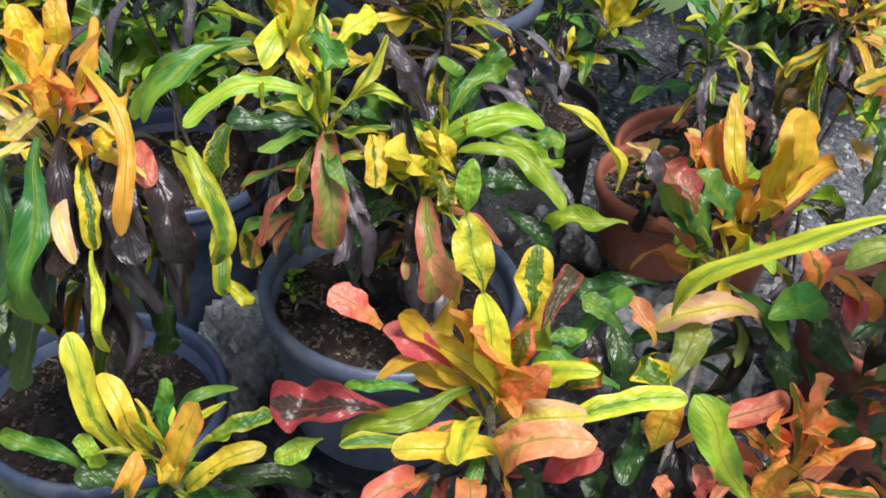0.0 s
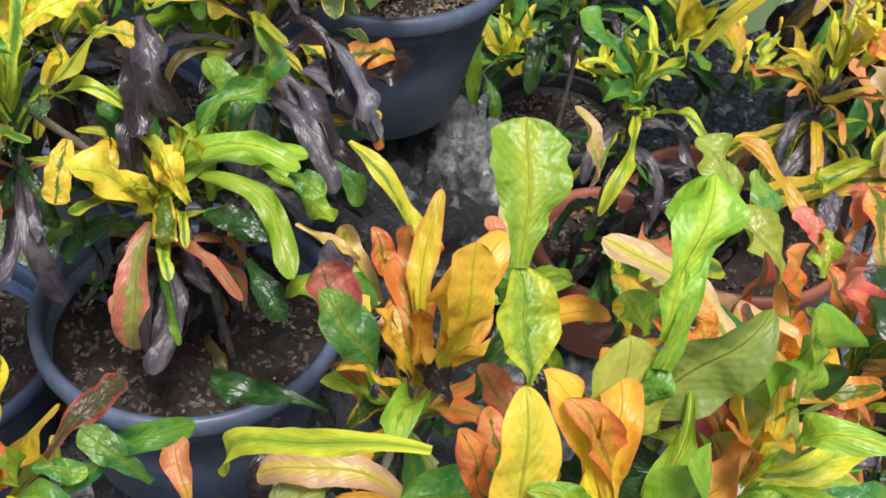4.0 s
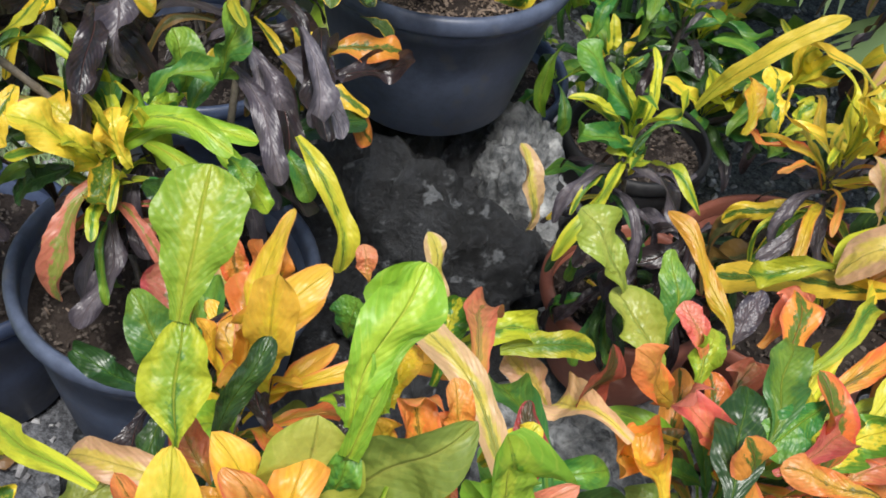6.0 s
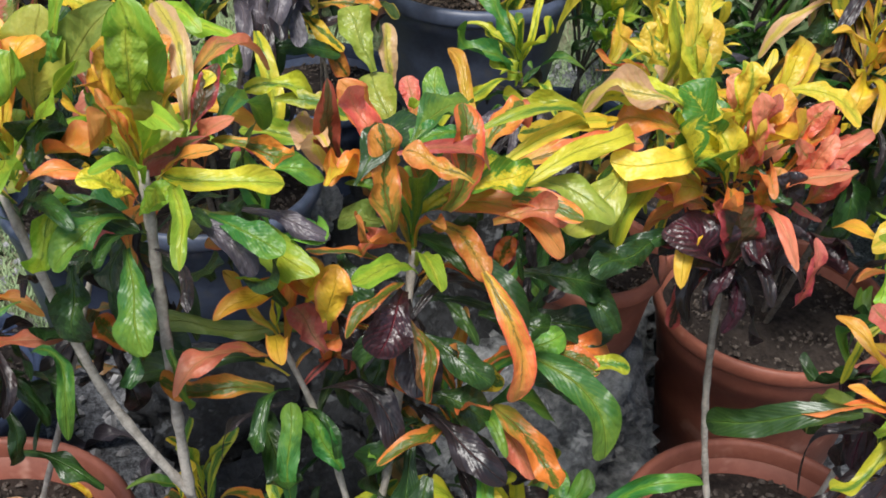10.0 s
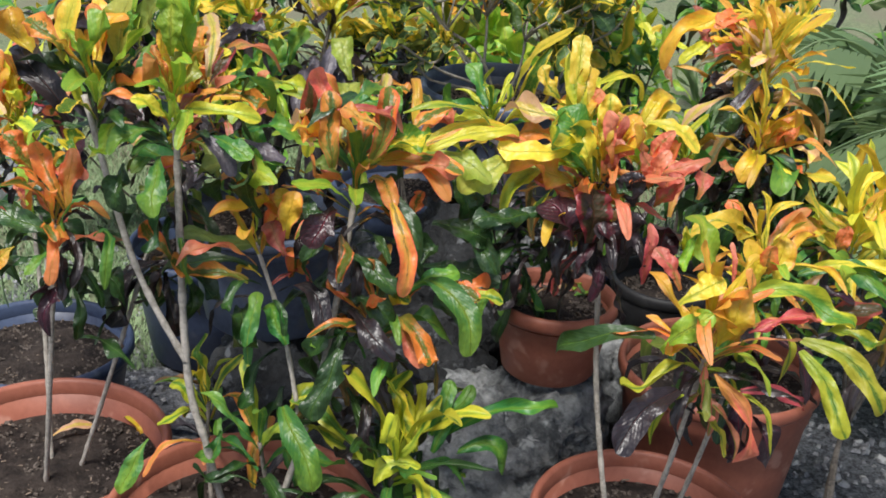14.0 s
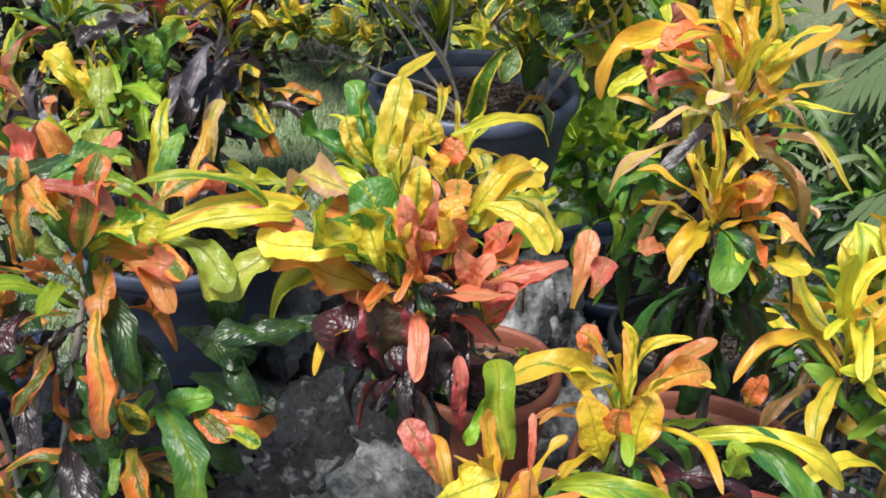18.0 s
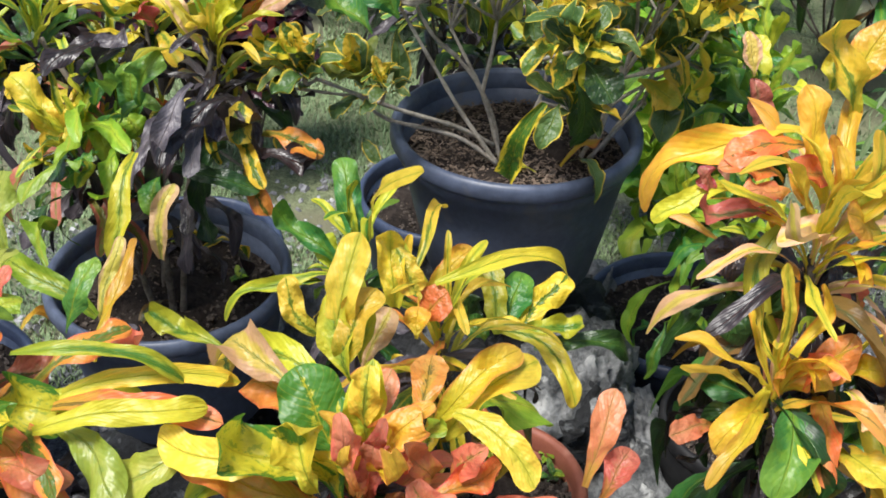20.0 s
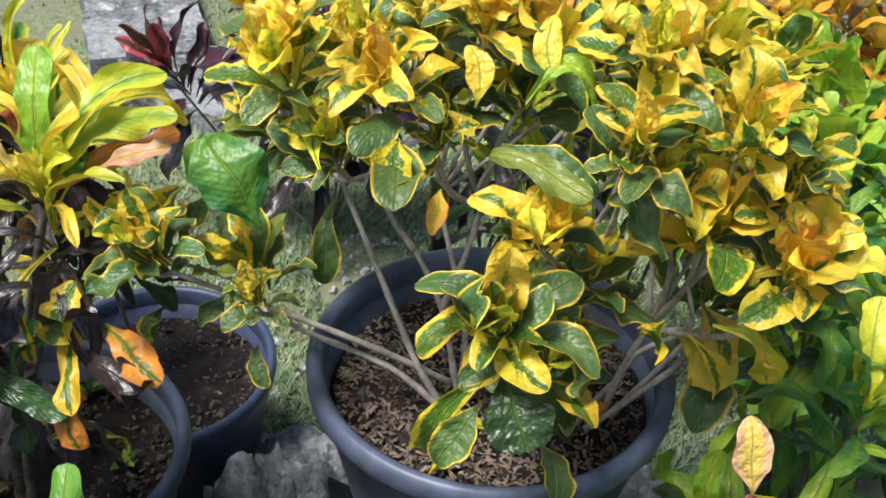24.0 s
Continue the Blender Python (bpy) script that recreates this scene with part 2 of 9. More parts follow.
LEAF = {
    "gold": leaf_material("leaf_gold", (0.8, 0.55, 0.031), (0.82, 0.45, 0.04), (0.82, 0.62, 0.078), 0.5, 0.8, root=(0.66, 0.56, 0.04), tip=(0.76, 0.38, 0.056), rim=(0.78, 0.26, 0.06)),
    "yellow": leaf_material("leaf_yellow", (0.61, 0.565, 0.046), (0.86, 0.63, 0.058), (0.36, 0.46, 0.045), 0.22, 0.7, soft=0.2, blotch=0.15, root=(0.54, 0.53, 0.04), flare=(0.10, 0.24, 0.03)),
    "lemon": leaf_material("leaf_lemon", (0.34, 0.46, 0.034), (0.66, 0.65, 0.045), (0.66, 0.62, 0.078), 0.25, 0.8, blotch=0.12, soft=0.24, flare=(0.07, 0.21, 0.03)),
    "lime": leaf_material("leaf_lime", (0.4, 0.52, 0.04), (0.26, 0.44, 0.034), (0.66, 0.66, 0.095), 0.35, 0.6, blotch=0.25, thin=0.34, flare=(0.10, 0.26, 0.03)),
    "streak": leaf_material("leaf_green_yellow_edge", (0.08, 0.23, 0.029), (0.54, 0.54, 0.04), (0.4, 0.48, 0.056), 0.45, 0.9, soft=0.22, blotch=0.12, root=(0.36, 0.46, 0.04)),
    "green": leaf_material("leaf_green", (0.135, 0.29, 0.031), (0.055, 0.21, 0.042), (0.36, 0.46, 0.062), 0.3, 0.7, blotch=0.2, tip=(0.22, 0.4, 0.04)),
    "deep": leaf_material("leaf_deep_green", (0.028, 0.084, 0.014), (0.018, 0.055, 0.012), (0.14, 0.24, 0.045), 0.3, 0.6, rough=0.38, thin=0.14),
    "feather": leaf_material("leaf_yellow_vein", (0.7, 0.64, 0.045), (0.09, 0.27, 0.029), (0.76, 0.7, 0.078), 0.4, 1.2, soft=0.07, blotch=0.5),
    "orange": leaf_material("leaf_orange", (0.62, 0.31, 0.042), (0.8, 0.23, 0.048), (0.66, 0.42, 0.062), 0.34, 0.9, soft=0.18, blotch=0.15, root=(0.58, 0.4, 0.04), tip=(0.78, 0.32, 0.1), flare=(0.09, 0.11, 0.03), rim=(0.76, 0.15, 0.07)),
    "flame": leaf_material("leaf_orange_green", (0.1, 0.16, 0.017), (0.76, 0.25, 0.045), (0.42, 0.14, 0.04), 0.36, 1.0, soft=0.05, blotch=0.3, root=(0.2, 0.26, 0.034), rim=(0.72, 0.14, 0.07)),
    "coral": leaf_material("leaf_coral", root=(0.66, 0.34, 0.057), centre=(0.7, 0.235, 0.107), margin=(0.74, 0.185, 0.102), rib=(0.72, 0.4, 0.16), split=0.4, jag=0.9, tip=(0.74, 0.29, 0.16), blotch=0.15, flare=(0.36, 0.28, 0.06), rim=(0.70, 0.17, 0.09)),
    "jade": leaf_material("leaf_jade", (0.46, 0.5, 0.087), (0.38, 0.46, 0.062), (0.58, 0.58, 0.12), 0.45, 0.8, soft=0.25, blotch=0.15, thin=0.36, rough=0.40, flare=(0.26, 0.36, 0.06)),
    "garnet": leaf_material("leaf_garnet", (0.075, 0.06, 0.022), (0.34, 0.05, 0.047), (0.3, 0.12, 0.062), 0.62, 0.8, soft=0.08, blotch=0.2, edge=(0.42, 0.06, 0.052)),
    "crimson": leaf_material("leaf_crimson", (0.66, 0.15, 0.102), (0.58, 0.075, 0.082), (0.76, 0.36, 0.16), 0.4, 1.0, soft=0.2, blotch=0.3, tip=(0.7, 0.26, 0.17)),
    "salmon": leaf_material("leaf_salmon", (0.48, 0.2, 0.11), (0.52, 0.13, 0.097), (0.2, 0.2, 0.07), 0.4, 1.0, soft=0.15, blotch=0.4, flare=(0.12, 0.16, 0.05)),
    "red": leaf_material("leaf_red", (0.05, 0.035, 0.025), (0.46, 0.07, 0.082), (0.48, 0.11, 0.092), 0.55, 0.9, soft=0.06, rough=0.38),
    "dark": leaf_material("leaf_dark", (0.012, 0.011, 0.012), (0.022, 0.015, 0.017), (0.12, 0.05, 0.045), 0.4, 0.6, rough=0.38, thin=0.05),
    "olive": leaf_material("leaf_olive", (0.27, 0.33, 0.062), (0.19, 0.26, 0.047), (0.36, 0.38, 0.078), 0.45, 0.8, blotch=0.35),
    "bronze": leaf_material("leaf_bronze", (0.1, 0.11, 0.04), (0.24, 0.13, 0.04), (0.28, 0.16, 0.051), 0.45, 0.9, blotch=0.35),
    "striped": leaf_material("leaf_striped", (0.26, 0.3, 0.056), (0.6, 0.2, 0.12), (0.46, 0.42, 0.095), 0.35, 1.0, soft=0.06, blotch=0.5),
    "dry": leaf_material("leaf_dry", (0.085, 0.072, 0.085), (0.05, 0.042, 0.054), (0.2, 0.16, 0.17), 0.4, 0.9, rough=0.45, thin=0.08, blotch=0.3),
    "ash": leaf_material("leaf_ash", (0.17, 0.15, 0.17), (0.1, 0.09, 0.11), (0.28, 0.24, 0.24), 0.4, 0.9, rough=0.5, thin=0.10, blotch=0.3),
    "pale": leaf_material("leaf_pale", (0.76, 0.6, 0.11), (0.78, 0.48, 0.26), (0.82, 0.74, 0.198), 0.4, 0.7, blotch=0.2, flare=(0.30, 0.34, 0.07)),
    "rimmed": leaf_material("leaf_yellow_rim", (0.062, 0.125, 0.028), (0.085, 0.15, 0.035), (0.26, 0.32, 0.051), 0.6, 0.5, edge=(0.7, 0.5, 0.04), rough=0.48, thin=0.14),
    "rimgold": leaf_material("leaf_gold_rim", (0.07, 0.16, 0.017), (0.76, 0.56, 0.04), (0.28, 0.34, 0.045), 0.45, 1.0, soft=0.05, blotch=0.3, edge=(0.78, 0.55, 0.047)),
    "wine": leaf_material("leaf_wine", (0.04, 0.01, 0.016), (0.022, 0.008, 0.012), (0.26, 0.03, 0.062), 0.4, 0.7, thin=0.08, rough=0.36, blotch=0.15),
    "frond": leaf_material("leaf_frond", (0.22, 0.3, 0.14), (0.17, 0.26, 0.11), (0.32, 0.38, 0.18), 0.4, 0.5),
}
BLACK = rough_material("black_plastic", (0.060, 0.076, 0.120), (0.108, 0.135, 0.204), 6.0, 0.42, 0.15, 0.002, 60.0, 0.45, (0.12, 0.13, 0.16))
NURSERY = rough_material("matt_black_plastic", (0.010, 0.010, 0.011), (0.022, 0.022, 0.024), 6.0, 0.6, 0.15, 0.002, 60.0, 0.35, (0.035, 0.035, 0.036))
BLUE = rough_material("blue_black_plastic", (0.036, 0.050, 0.095), (0.068, 0.094, 0.165), 6.0, 0.42, 0.15, 0.002, 60.0, 0.45, (0.10, 0.12, 0.17))
CLAY = rough_material("terracotta_plastic", (0.27, 0.086, 0.054), (0.37, 0.128, 0.080), 5.0, 0.5, 0.15, 0.002, 55.0, 0.4, (0.48, 0.23, 0.165))
SOIL = rough_material("potting_soil", (0.014, 0.011, 0.010), (0.058, 0.045, 0.038), 22.0, 0.95, 1.0, 0.012, 120.0, 0.2)
GRIT = rough_material("soil_crumbs", (0.030, 0.024, 0.020), (0.170, 0.140, 0.120), 60.0, 0.95, 0.8, 0.003, 200.0, 0.2)
CHIPS = rough_material("bark_chips", (0.045, 0.032, 0.024), (0.34, 0.26, 0.20), 28.0, 0.9, 0.5, 0.002, 90.0, 0.2)
PEBBLE = rough_material("pebbles", (0.13, 0.13, 0.14), (0.46, 0.46, 0.47), 14.0, 0.85, 0.4, 0.003, 70.0, 0.3, (0.62, 0.62, 0.61))
# Darker than the stone itself: wet tone plus painted shade below pots and foliage.
SHADED_ROCK = rough_material("limestone", (0.005, 0.0055, 0.006), (0.042, 0.045, 0.050), 14.0, 0.65, 1.0, 0.03, 80.0, 0.5, (0.15, 0.16, 0.17))
PALE = rough_material("pale_limestone", (0.05, 0.055, 0.06), (0.36, 0.37, 0.37), 8.0, 0.85, 1.0, 0.03, 50.0, 0.3, (0.50, 0.51, 0.50))
BLEACHED = rough_material("bleached_limestone", (0.16, 0.17, 0.18), (0.50, 0.51, 0.52), 9.0, 0.85, 1.0, 0.03, 55.0, 0.3, (0.62, 0.63, 0.63))
BARK = rough_material("grey_bark", (0.26, 0.235, 0.20), (0.56, 0.51, 0.44), 30.0, 0.85, 0.7, 0.002, 160.0, 0.25)
TWIG = rough_material("brown_stem", (0.08, 0.07, 0.06), (0.24, 0.21, 0.175), 30.0, 0.8, 0.6, 0.002, 160.0, 0.25)
GRASS = rough_material("grass_blade", (0.12, 0.20, 0.09), (0.33, 0.43, 0.23), 3.0, 0.6, 0.2, 0.002, 20.0, 0.3)


def ground_material():
    """Dark gravelly soil round the pots, worn lawn beyond."""
    m, n, l, b = nodes_of("ground")
    co = n.new("ShaderNodeTexCoord").outputs["Object"]
    sep = n.new("ShaderNodeSeparateXYZ")
    l.new(co, sep.inputs[0])
    grit, fine, wide = noisy(n, l, 55.0, 5, co, 0.75), noisy(n, l, 190.0, 3, co, 0.7), noisy(n, l, 2.2, 5, co)
    both = maths(n, l, "ADD", maths(n, l, "MULTIPLY", grit, 0.6), maths(n, l, "MULTIPLY", fine, 0.4))
    gravel = mixed(n, l, ramp(n, l, both, 0.38, 0.66), (0.028, 0.029, 0.034), (0.24, 0.25, 0.275))
    lawn = mixed(n, l, ramp(n, l, both, 0.35, 0.65), (0.07, 0.10, 0.045), (0.28, 0.32, 0.17))
    lawn = mixed(n, l, ramp(n, l, wide, 0.45, 0.62), lawn, (0.19, 0.185, 0.115))
    away = maths(n, l, "ADD", maths(n, l, "MULTIPLY", sep.outputs[0], -1.0), maths(n, l, "MULTIPLY", maths(n, l, "SUBTRACT", wide, 0.5), 3.2))
    l.new(mixed(n, l, ramp(n, l, away, 0.35, 0.85), gravel, lawn), b.inputs["Base Color"])
    b.inputs["Roughness"].default_value = 0.92
    bumped(n, l, both, 1.0, 0.012, b)
    return m


GROUND = ground_material()


# ---- builders ----
def mesh_of(name, verts, faces, smooth=True):
    me = bpy.data.meshes.new(name)
    me.from_pydata(verts, [], faces)
    me.update()
    if smooth:
        me.polygons.foreach_set("use_smooth", [True] * len(me.polygons))
    return me


def part(name, me, material, parent, label=""):
    ob = new(name, me)
    if material and not me.materials:
        me.materials.append(material)
    ob.parent = parent
    if label:
        ob["label"] = label
    return ob


def thing(name, place, label, category, group="", kind=""):
    ob = new(name)
    ob.location = place
    ob.empty_display_size = 0.05
    return tagged(ob, label, category, group, kind)


def lathe(name, profile, seg=56, wobble=0.0):
    verts, faces = [], []
    for k, (r, z) in enumerate(profile):
        for i in range(seg):
            a = 2 * math.pi * i / seg
            q = r * (1 + wobble * math.sin(2 * a + 0.7) + 0.5 * wobble * math.sin(3 * a))
            verts.append((q * math.cos(a), q * math.sin(a), z))
    for k in range(len(profile) - 1):
        for i in range(seg):
            j = (i + 1) % seg
            faces.append((k * seg + i, k * seg + j, (k + 1) * seg + j, (k + 1) * seg + i))
    return mesh_of(name, verts, faces)


def crumbs(name, count, radius, level, size, seed, flat=0.6, long=1.0):
    """Many small angular bits, lying on a disc of the given radius ; long stretches them."""
    rnd = random.Random(seed)
    verts, faces = [], []
    for _ in range(count):
        a, d = rnd.uniform(0, 6.283), radius * math.sqrt(rnd.random())
        x, y = d * math.cos(a), d * math.sin(a)
        s = size * rnd.uniform(0.5, 1.5)
        sx, sy, sz = s * rnd.uniform(0.7, 1.8) * long, s * rnd.uniform(0.5, 1.0), s * flat * rnd.uniform(0.5, 1.2)
        turn = Euler((rnd.uniform(-0.5, 0.5), rnd.uniform(-0.5, 0.5), rnd.uniform(0, 6.28))).to_matrix()
        k = len(verts)
        z = level(x, y) if callable(level) else level
        for p in ((-1, -1, -1), (1, -0.8, -1), (0.9, 1, -1), (-0.8, 0.9, -1), (-0.6, -0.5, 1), (0.7, -0.6, 0.8), (0.5, 0.7, 1), (-0.6, 0.5, 0.9)):
            q = turn @ Vector((p[0] * sx, p[1] * sy, p[2] * sz))
            verts.append((x + q.x, y + q.y, z + q.z + sz * 0.4))
        for f in ((0, 3, 2, 1), (4, 5, 6, 7), (0, 1, 5, 4), (1, 2, 6, 5), (2, 3, 7, 6), (3, 0, 4, 7)):
            faces.append(tuple(k + i for i in f))
    return mesh_of(name, verts, faces, False)


def plant_pot(x, y, rim, r, height, material, label, seed, fill=0.05, bark=0.0, taper=0.74, lip=0.009):
    """A round nursery pot: wall with a rolled lip, a moulded band, soil and crumbs."""
    pot = thing("plant_pot", (x, y, rim - height), label, "plant pot", "plant pots")
    h, b, t = height, r * taper, 0.004
    w = lambda z: b + (r - lip * 0.75 - b) * (z / h)
    outer = [(0.0, 0.004), (b - 0.012, 0.004), (b - 0.006, 0.0), (b, 0.006), (w(h * 0.5), h * 0.5), (w(h * 0.78), h * 0.78), (w(h * 0.79) + 0.003, h * 0.79),
             (w(h - 0.034) + 0.003, h - 0.034)]
    part("wall", lathe("pot_wall", outer + [(w(h - 0.03), h - 0.026), (w(h - 0.03) - t, h - 0.026), (w(h * 0.6) - t, h * 0.6)], 56, 0.004), material, pot)
    edge = w(h - 0.03)
    ring = [(edge + 0.001, h - 0.030), (r - 0.003, h - 0.028), (r, h - 0.022), (r, h - 0.008), (r - 0.004, h - 0.001), (r - 0.010, h), (edge - t, h - 0.006), (edge - t - 0.001, h - 0.03)]
    part("rim", lathe("pot_rim", ring, 64, 0.004), material, pot)
    level = h - fill
    rs, rnd = w(level) - t + 0.001, random.Random(seed)
    seg, rings = 40, 9
    verts, faces = [(0, 0, level + 0.012)], []
    for k in range(1, rings + 1):
        for i in range(seg):
            a, d = 6.28319 * i / seg, rs * k / rings
            bump = 0.014 * noise.noise(Vector((d * math.cos(a) * 22 + seed, d * math.sin(a) * 22, seed)))
            z = level + 0.012 * (1 - k / rings) + (bump if k < rings else 0)
            verts.append((d * math.cos(a), d * math.sin(a), z))
    for i in range(seg):
        faces.append((0, 1 + i, 1 + (i + 1) % seg))
    for k in range(rings - 1):
        for i in range(seg):
            j = (i + 1) % seg
            faces.append((1 + k * seg + i, 1 + (k + 1) * seg + i, 1 + (k + 1) * seg + j, 1 + k * seg + j))
    part("soil", mesh_of("pot_soil", verts, faces), SOIL, pot, "dark crumbly potting soil")
    tagged(part("soil_grit", crumbs("soil_grit", 620, rs * 0.96, level + 0.005, 0.0030, seed), GRIT, pot), kind="stuff")
    if bark:
        tagged(part("bark_mulch", crumbs("bark_mulch", int(bark * (6 if bark > 200 else 2)), rs * 0.95, level + 0.010, 0.0015, seed + 9, 0.3, 1.9), CHIPS, pot, "scattered dry bark chips"), kind="stuff")
    return pot


def tube(name, pts, r0, r1, seg=8, knobs=0.12, seed=0):
    """A tapered stem along a smooth line, with leaf scars as slight rings."""
    pts = [Vector(p) for p in pts]
    line = []
    for i in range(len(pts) - 1):
        a, b, c, d = pts[max(i - 1, 0)], pts[i], pts[i + 1], pts[min(i + 2, len(pts) - 1)]
        count = max(4, int((c - b).length / 0.014))
        for k in range(count):
            t = k / count
            line.append(0.5 * ((2 * b) + (c - a) * t + (2 * a - 5 * b + 4 * c - d) * t * t + (3 * b - a - 3 * c + d) * t ** 3))
    line.append(pts[-1])
    rnd = random.Random(seed)
    verts, faces = [], []
    for k, p in enumerate(line):
        ahead = (line[min(k + 1, len(line) - 1)] - line[max(k - 1, 0)]).normalized()
        side = ahead.cross(Vector((0.31, 0.83, 0.46))).normalized()
        other = ahead.cross(side)
        r = r0 + (r1 - r0) * k / (len(line) - 1)
        r *= 1 + knobs * (1 if k % 3 == 0 else -0.4) + rnd.uniform(-0.06, 0.06)
        for i in range(seg):
            a = 6.28319 * i / seg
            verts.append(tuple(p + (side * math.cos(a) + other * math.sin(a)) * r))
    for k in range(len(line) - 1):
        for i in range(seg):
            j = (i + 1) % seg
            faces.append((k * seg + i, k * seg + j, (k + 1) * seg + j, (k + 1) * seg + i))
    faces.append(tuple(range(seg))[::-1])
    faces.append(tuple((len(line) - 1) * seg + i for i in range(seg)))
    return mesh_of(name, verts, faces)


def swell(v, top, base, cap):
    """Half-width along a blade: from a narrow base to its widest at top, then a rounded tip."""
    if v < top:
        k = v / top
        return base + (1 - base) * k * k * (3 - 2 * k)
    return max(0.0, 1 - ((v - top) / (1 - top)) ** cap) ** 0.5


OUTLINE = {
    "spoon": lambda v: swell(v, 0.72, 0.22, 2.4),
    "strap": lambda v: (0.34 + 0.66 * min(1.0, v / 0.34) ** 0.8) * (0.90 + 0.10 * v) * max(0.0, 1 - (max(0.0, v - 0.84) / 0.16) ** 2.2) ** 0.5,
    "waist": lambda v: 0.14 + 0.80 * math.sin(math.pi * v / 0.5) ** 0.9 if v < 0.5 else max(0.14, swell(2 * v - 1, 0.6, 0.1, 2.4)) * min(1.0, (1.0 - v) * 30),
    "paddle": lambda v: max(0.30, swell(v, 0.82, 0.0, 2.2) if v > 0.82 else 0.30 + 0.70 * max(0.0, min(1.0, (v - 0.52) / 0.28)) ** 1.3) if v < 0.82 else swell(v, 0.82, 0.0, 2.2),
    "beads": lambda v: max(0.10, 0.80 * math.exp(-((v - 0.22) / 0.13) ** 2), 1.0 * math.exp(-((v - 0.54) / 0.14) ** 2), 0.52 * max(0.0, 1 - ((v - 0.86) / 0.14) ** 2) ** 0.5) * min(1.0, (1.0 - v) * 40),
    "oval": lambda v: swell(v, 0.52, 0.08, 1.7),
    "round": lambda v: swell(v, 0.64, 0.12, 2.6),
}
BLADES = {}


def leaf_mesh(shape, arch, twist, fold, seed, slim, bend):
    """A blade of chord 1 along y, its upper face to z; blades alike share one mesh."""
    key = (shape, arch, twist, fold, seed, slim, bend)
    if key in BLADES:
        return BLADES[key]
    rnd = random.Random(seed * 17 + len(shape))
    rows, cols = 22, 6
    verts, uvs, faces = [], [], []
    wave, phase, freq = (0.12, 0.20, 0.30, 0.40, 0.26, 0.52)[seed % 6], rnd.uniform(0, 6.28), rnd.uniform(9, 17)
    curl, quick, off = (0.0, 0.25, -0.3, 0.45, -0.15, 0.1)[seed % 6], rnd.uniform(19, 27), Vector((seed * 2.7 + len(shape), 0.4, 1.9))
    h = slim / 2
    calm = 0.4 if shape in ("round", "oval") else 1.0
    wave *= calm
    for k in range(rows + 1):
        v = 1 - (1 - k / rows) ** 1.35
        w = OUTLINE[shape](v)
        lift = arch * (4 * v * (1 - v)) * (1 + 0.35 * (0.5 - v)) + (0.02 + 0.016 * (seed % 4)) * math.sin(7 * v + phase) * v * (1 - v) * 4
        turn = twist * v ** 1.5
        roll = (0.0, 0.16, 0.0, -0.20, 0.06, 0.24)[seed % 6] * calm * (max(0.0, v - 0.62) / 0.38) ** 2
        reach = v - abs(roll) * 0.35
        side = bend * 4 * v * (1 - v) + (0.008 + 0.007 * (seed % 3)) * math.sin(8 * v + phase)
        for i in range(cols + 1):
            s = 2 * i / cols - 1
            ragged = calm * noise.noise(off + Vector((v * 9.0, 3.0 if s > 0 else -3.0, 0.0)))
            x = s * w * (1 + (0.05 * math.sin(freq * 1.3 * v + phase * 2 + (2.1 if s > 0 else 0)) + 0.11 * ragged) * abs(s))
            x *= 1 - 0.25 * abs(curl) * s * s
            z = fold * abs(s) * w * 0.5 + wave * 2.0 * s * s * math.sin(freq * v + phase + (1.7 if s > 0 else 0)) * w
            z += curl * w * abs(s) ** 3 + 0.10 * w * abs(s) ** 3 * math.sin(quick * v + phase * 3 + (0.9 if s > 0 else 0)) + 0.25 * w * s * ragged * abs(s)
            c, q = math.cos(turn), math.sin(turn)
            verts.append(((x * c - z * q) * h + side, reach, (x * q + z * c) * h + lift - roll))
            uvs.append((i / cols, v))
    for k in range(rows):
        for i in range(cols):
            a = k * (cols + 1) + i
            faces.append((a, a + 1, a + cols + 2, a + cols + 1))
    me = bpy.data.meshes.new("leaf_blade")
    me.from_pydata(verts, [], faces)
    layer = me.uv_layers.new(name="UVMap")
    for loop in me.loops:
        layer.data[loop.index].uv = uvs[loop.vertex_index]
    me.polygons.foreach_set("use_smooth", [True] * len(me.polygons))
    me.materials.append(LEAF["green"])
    BLADES[key] = me
    return me


def near(value, steps):
    return min(steps, key=lambda s: abs(s - value))


ARCHES, TWISTS, SLIMS = (-0.3, -0.12, 0.0, 0.1, 0.2, 0.32, 0.46, 0.6), (-1.4, -0.6, -0.3, 0.0, 0.3, 0.6, 1.4), (0.08, 0.11, 0.135, 0.16, 0.19, 0.22, 0.26, 0.30, 0.35, 0.41, 0.48, 0.56, 0.65, 0.8)


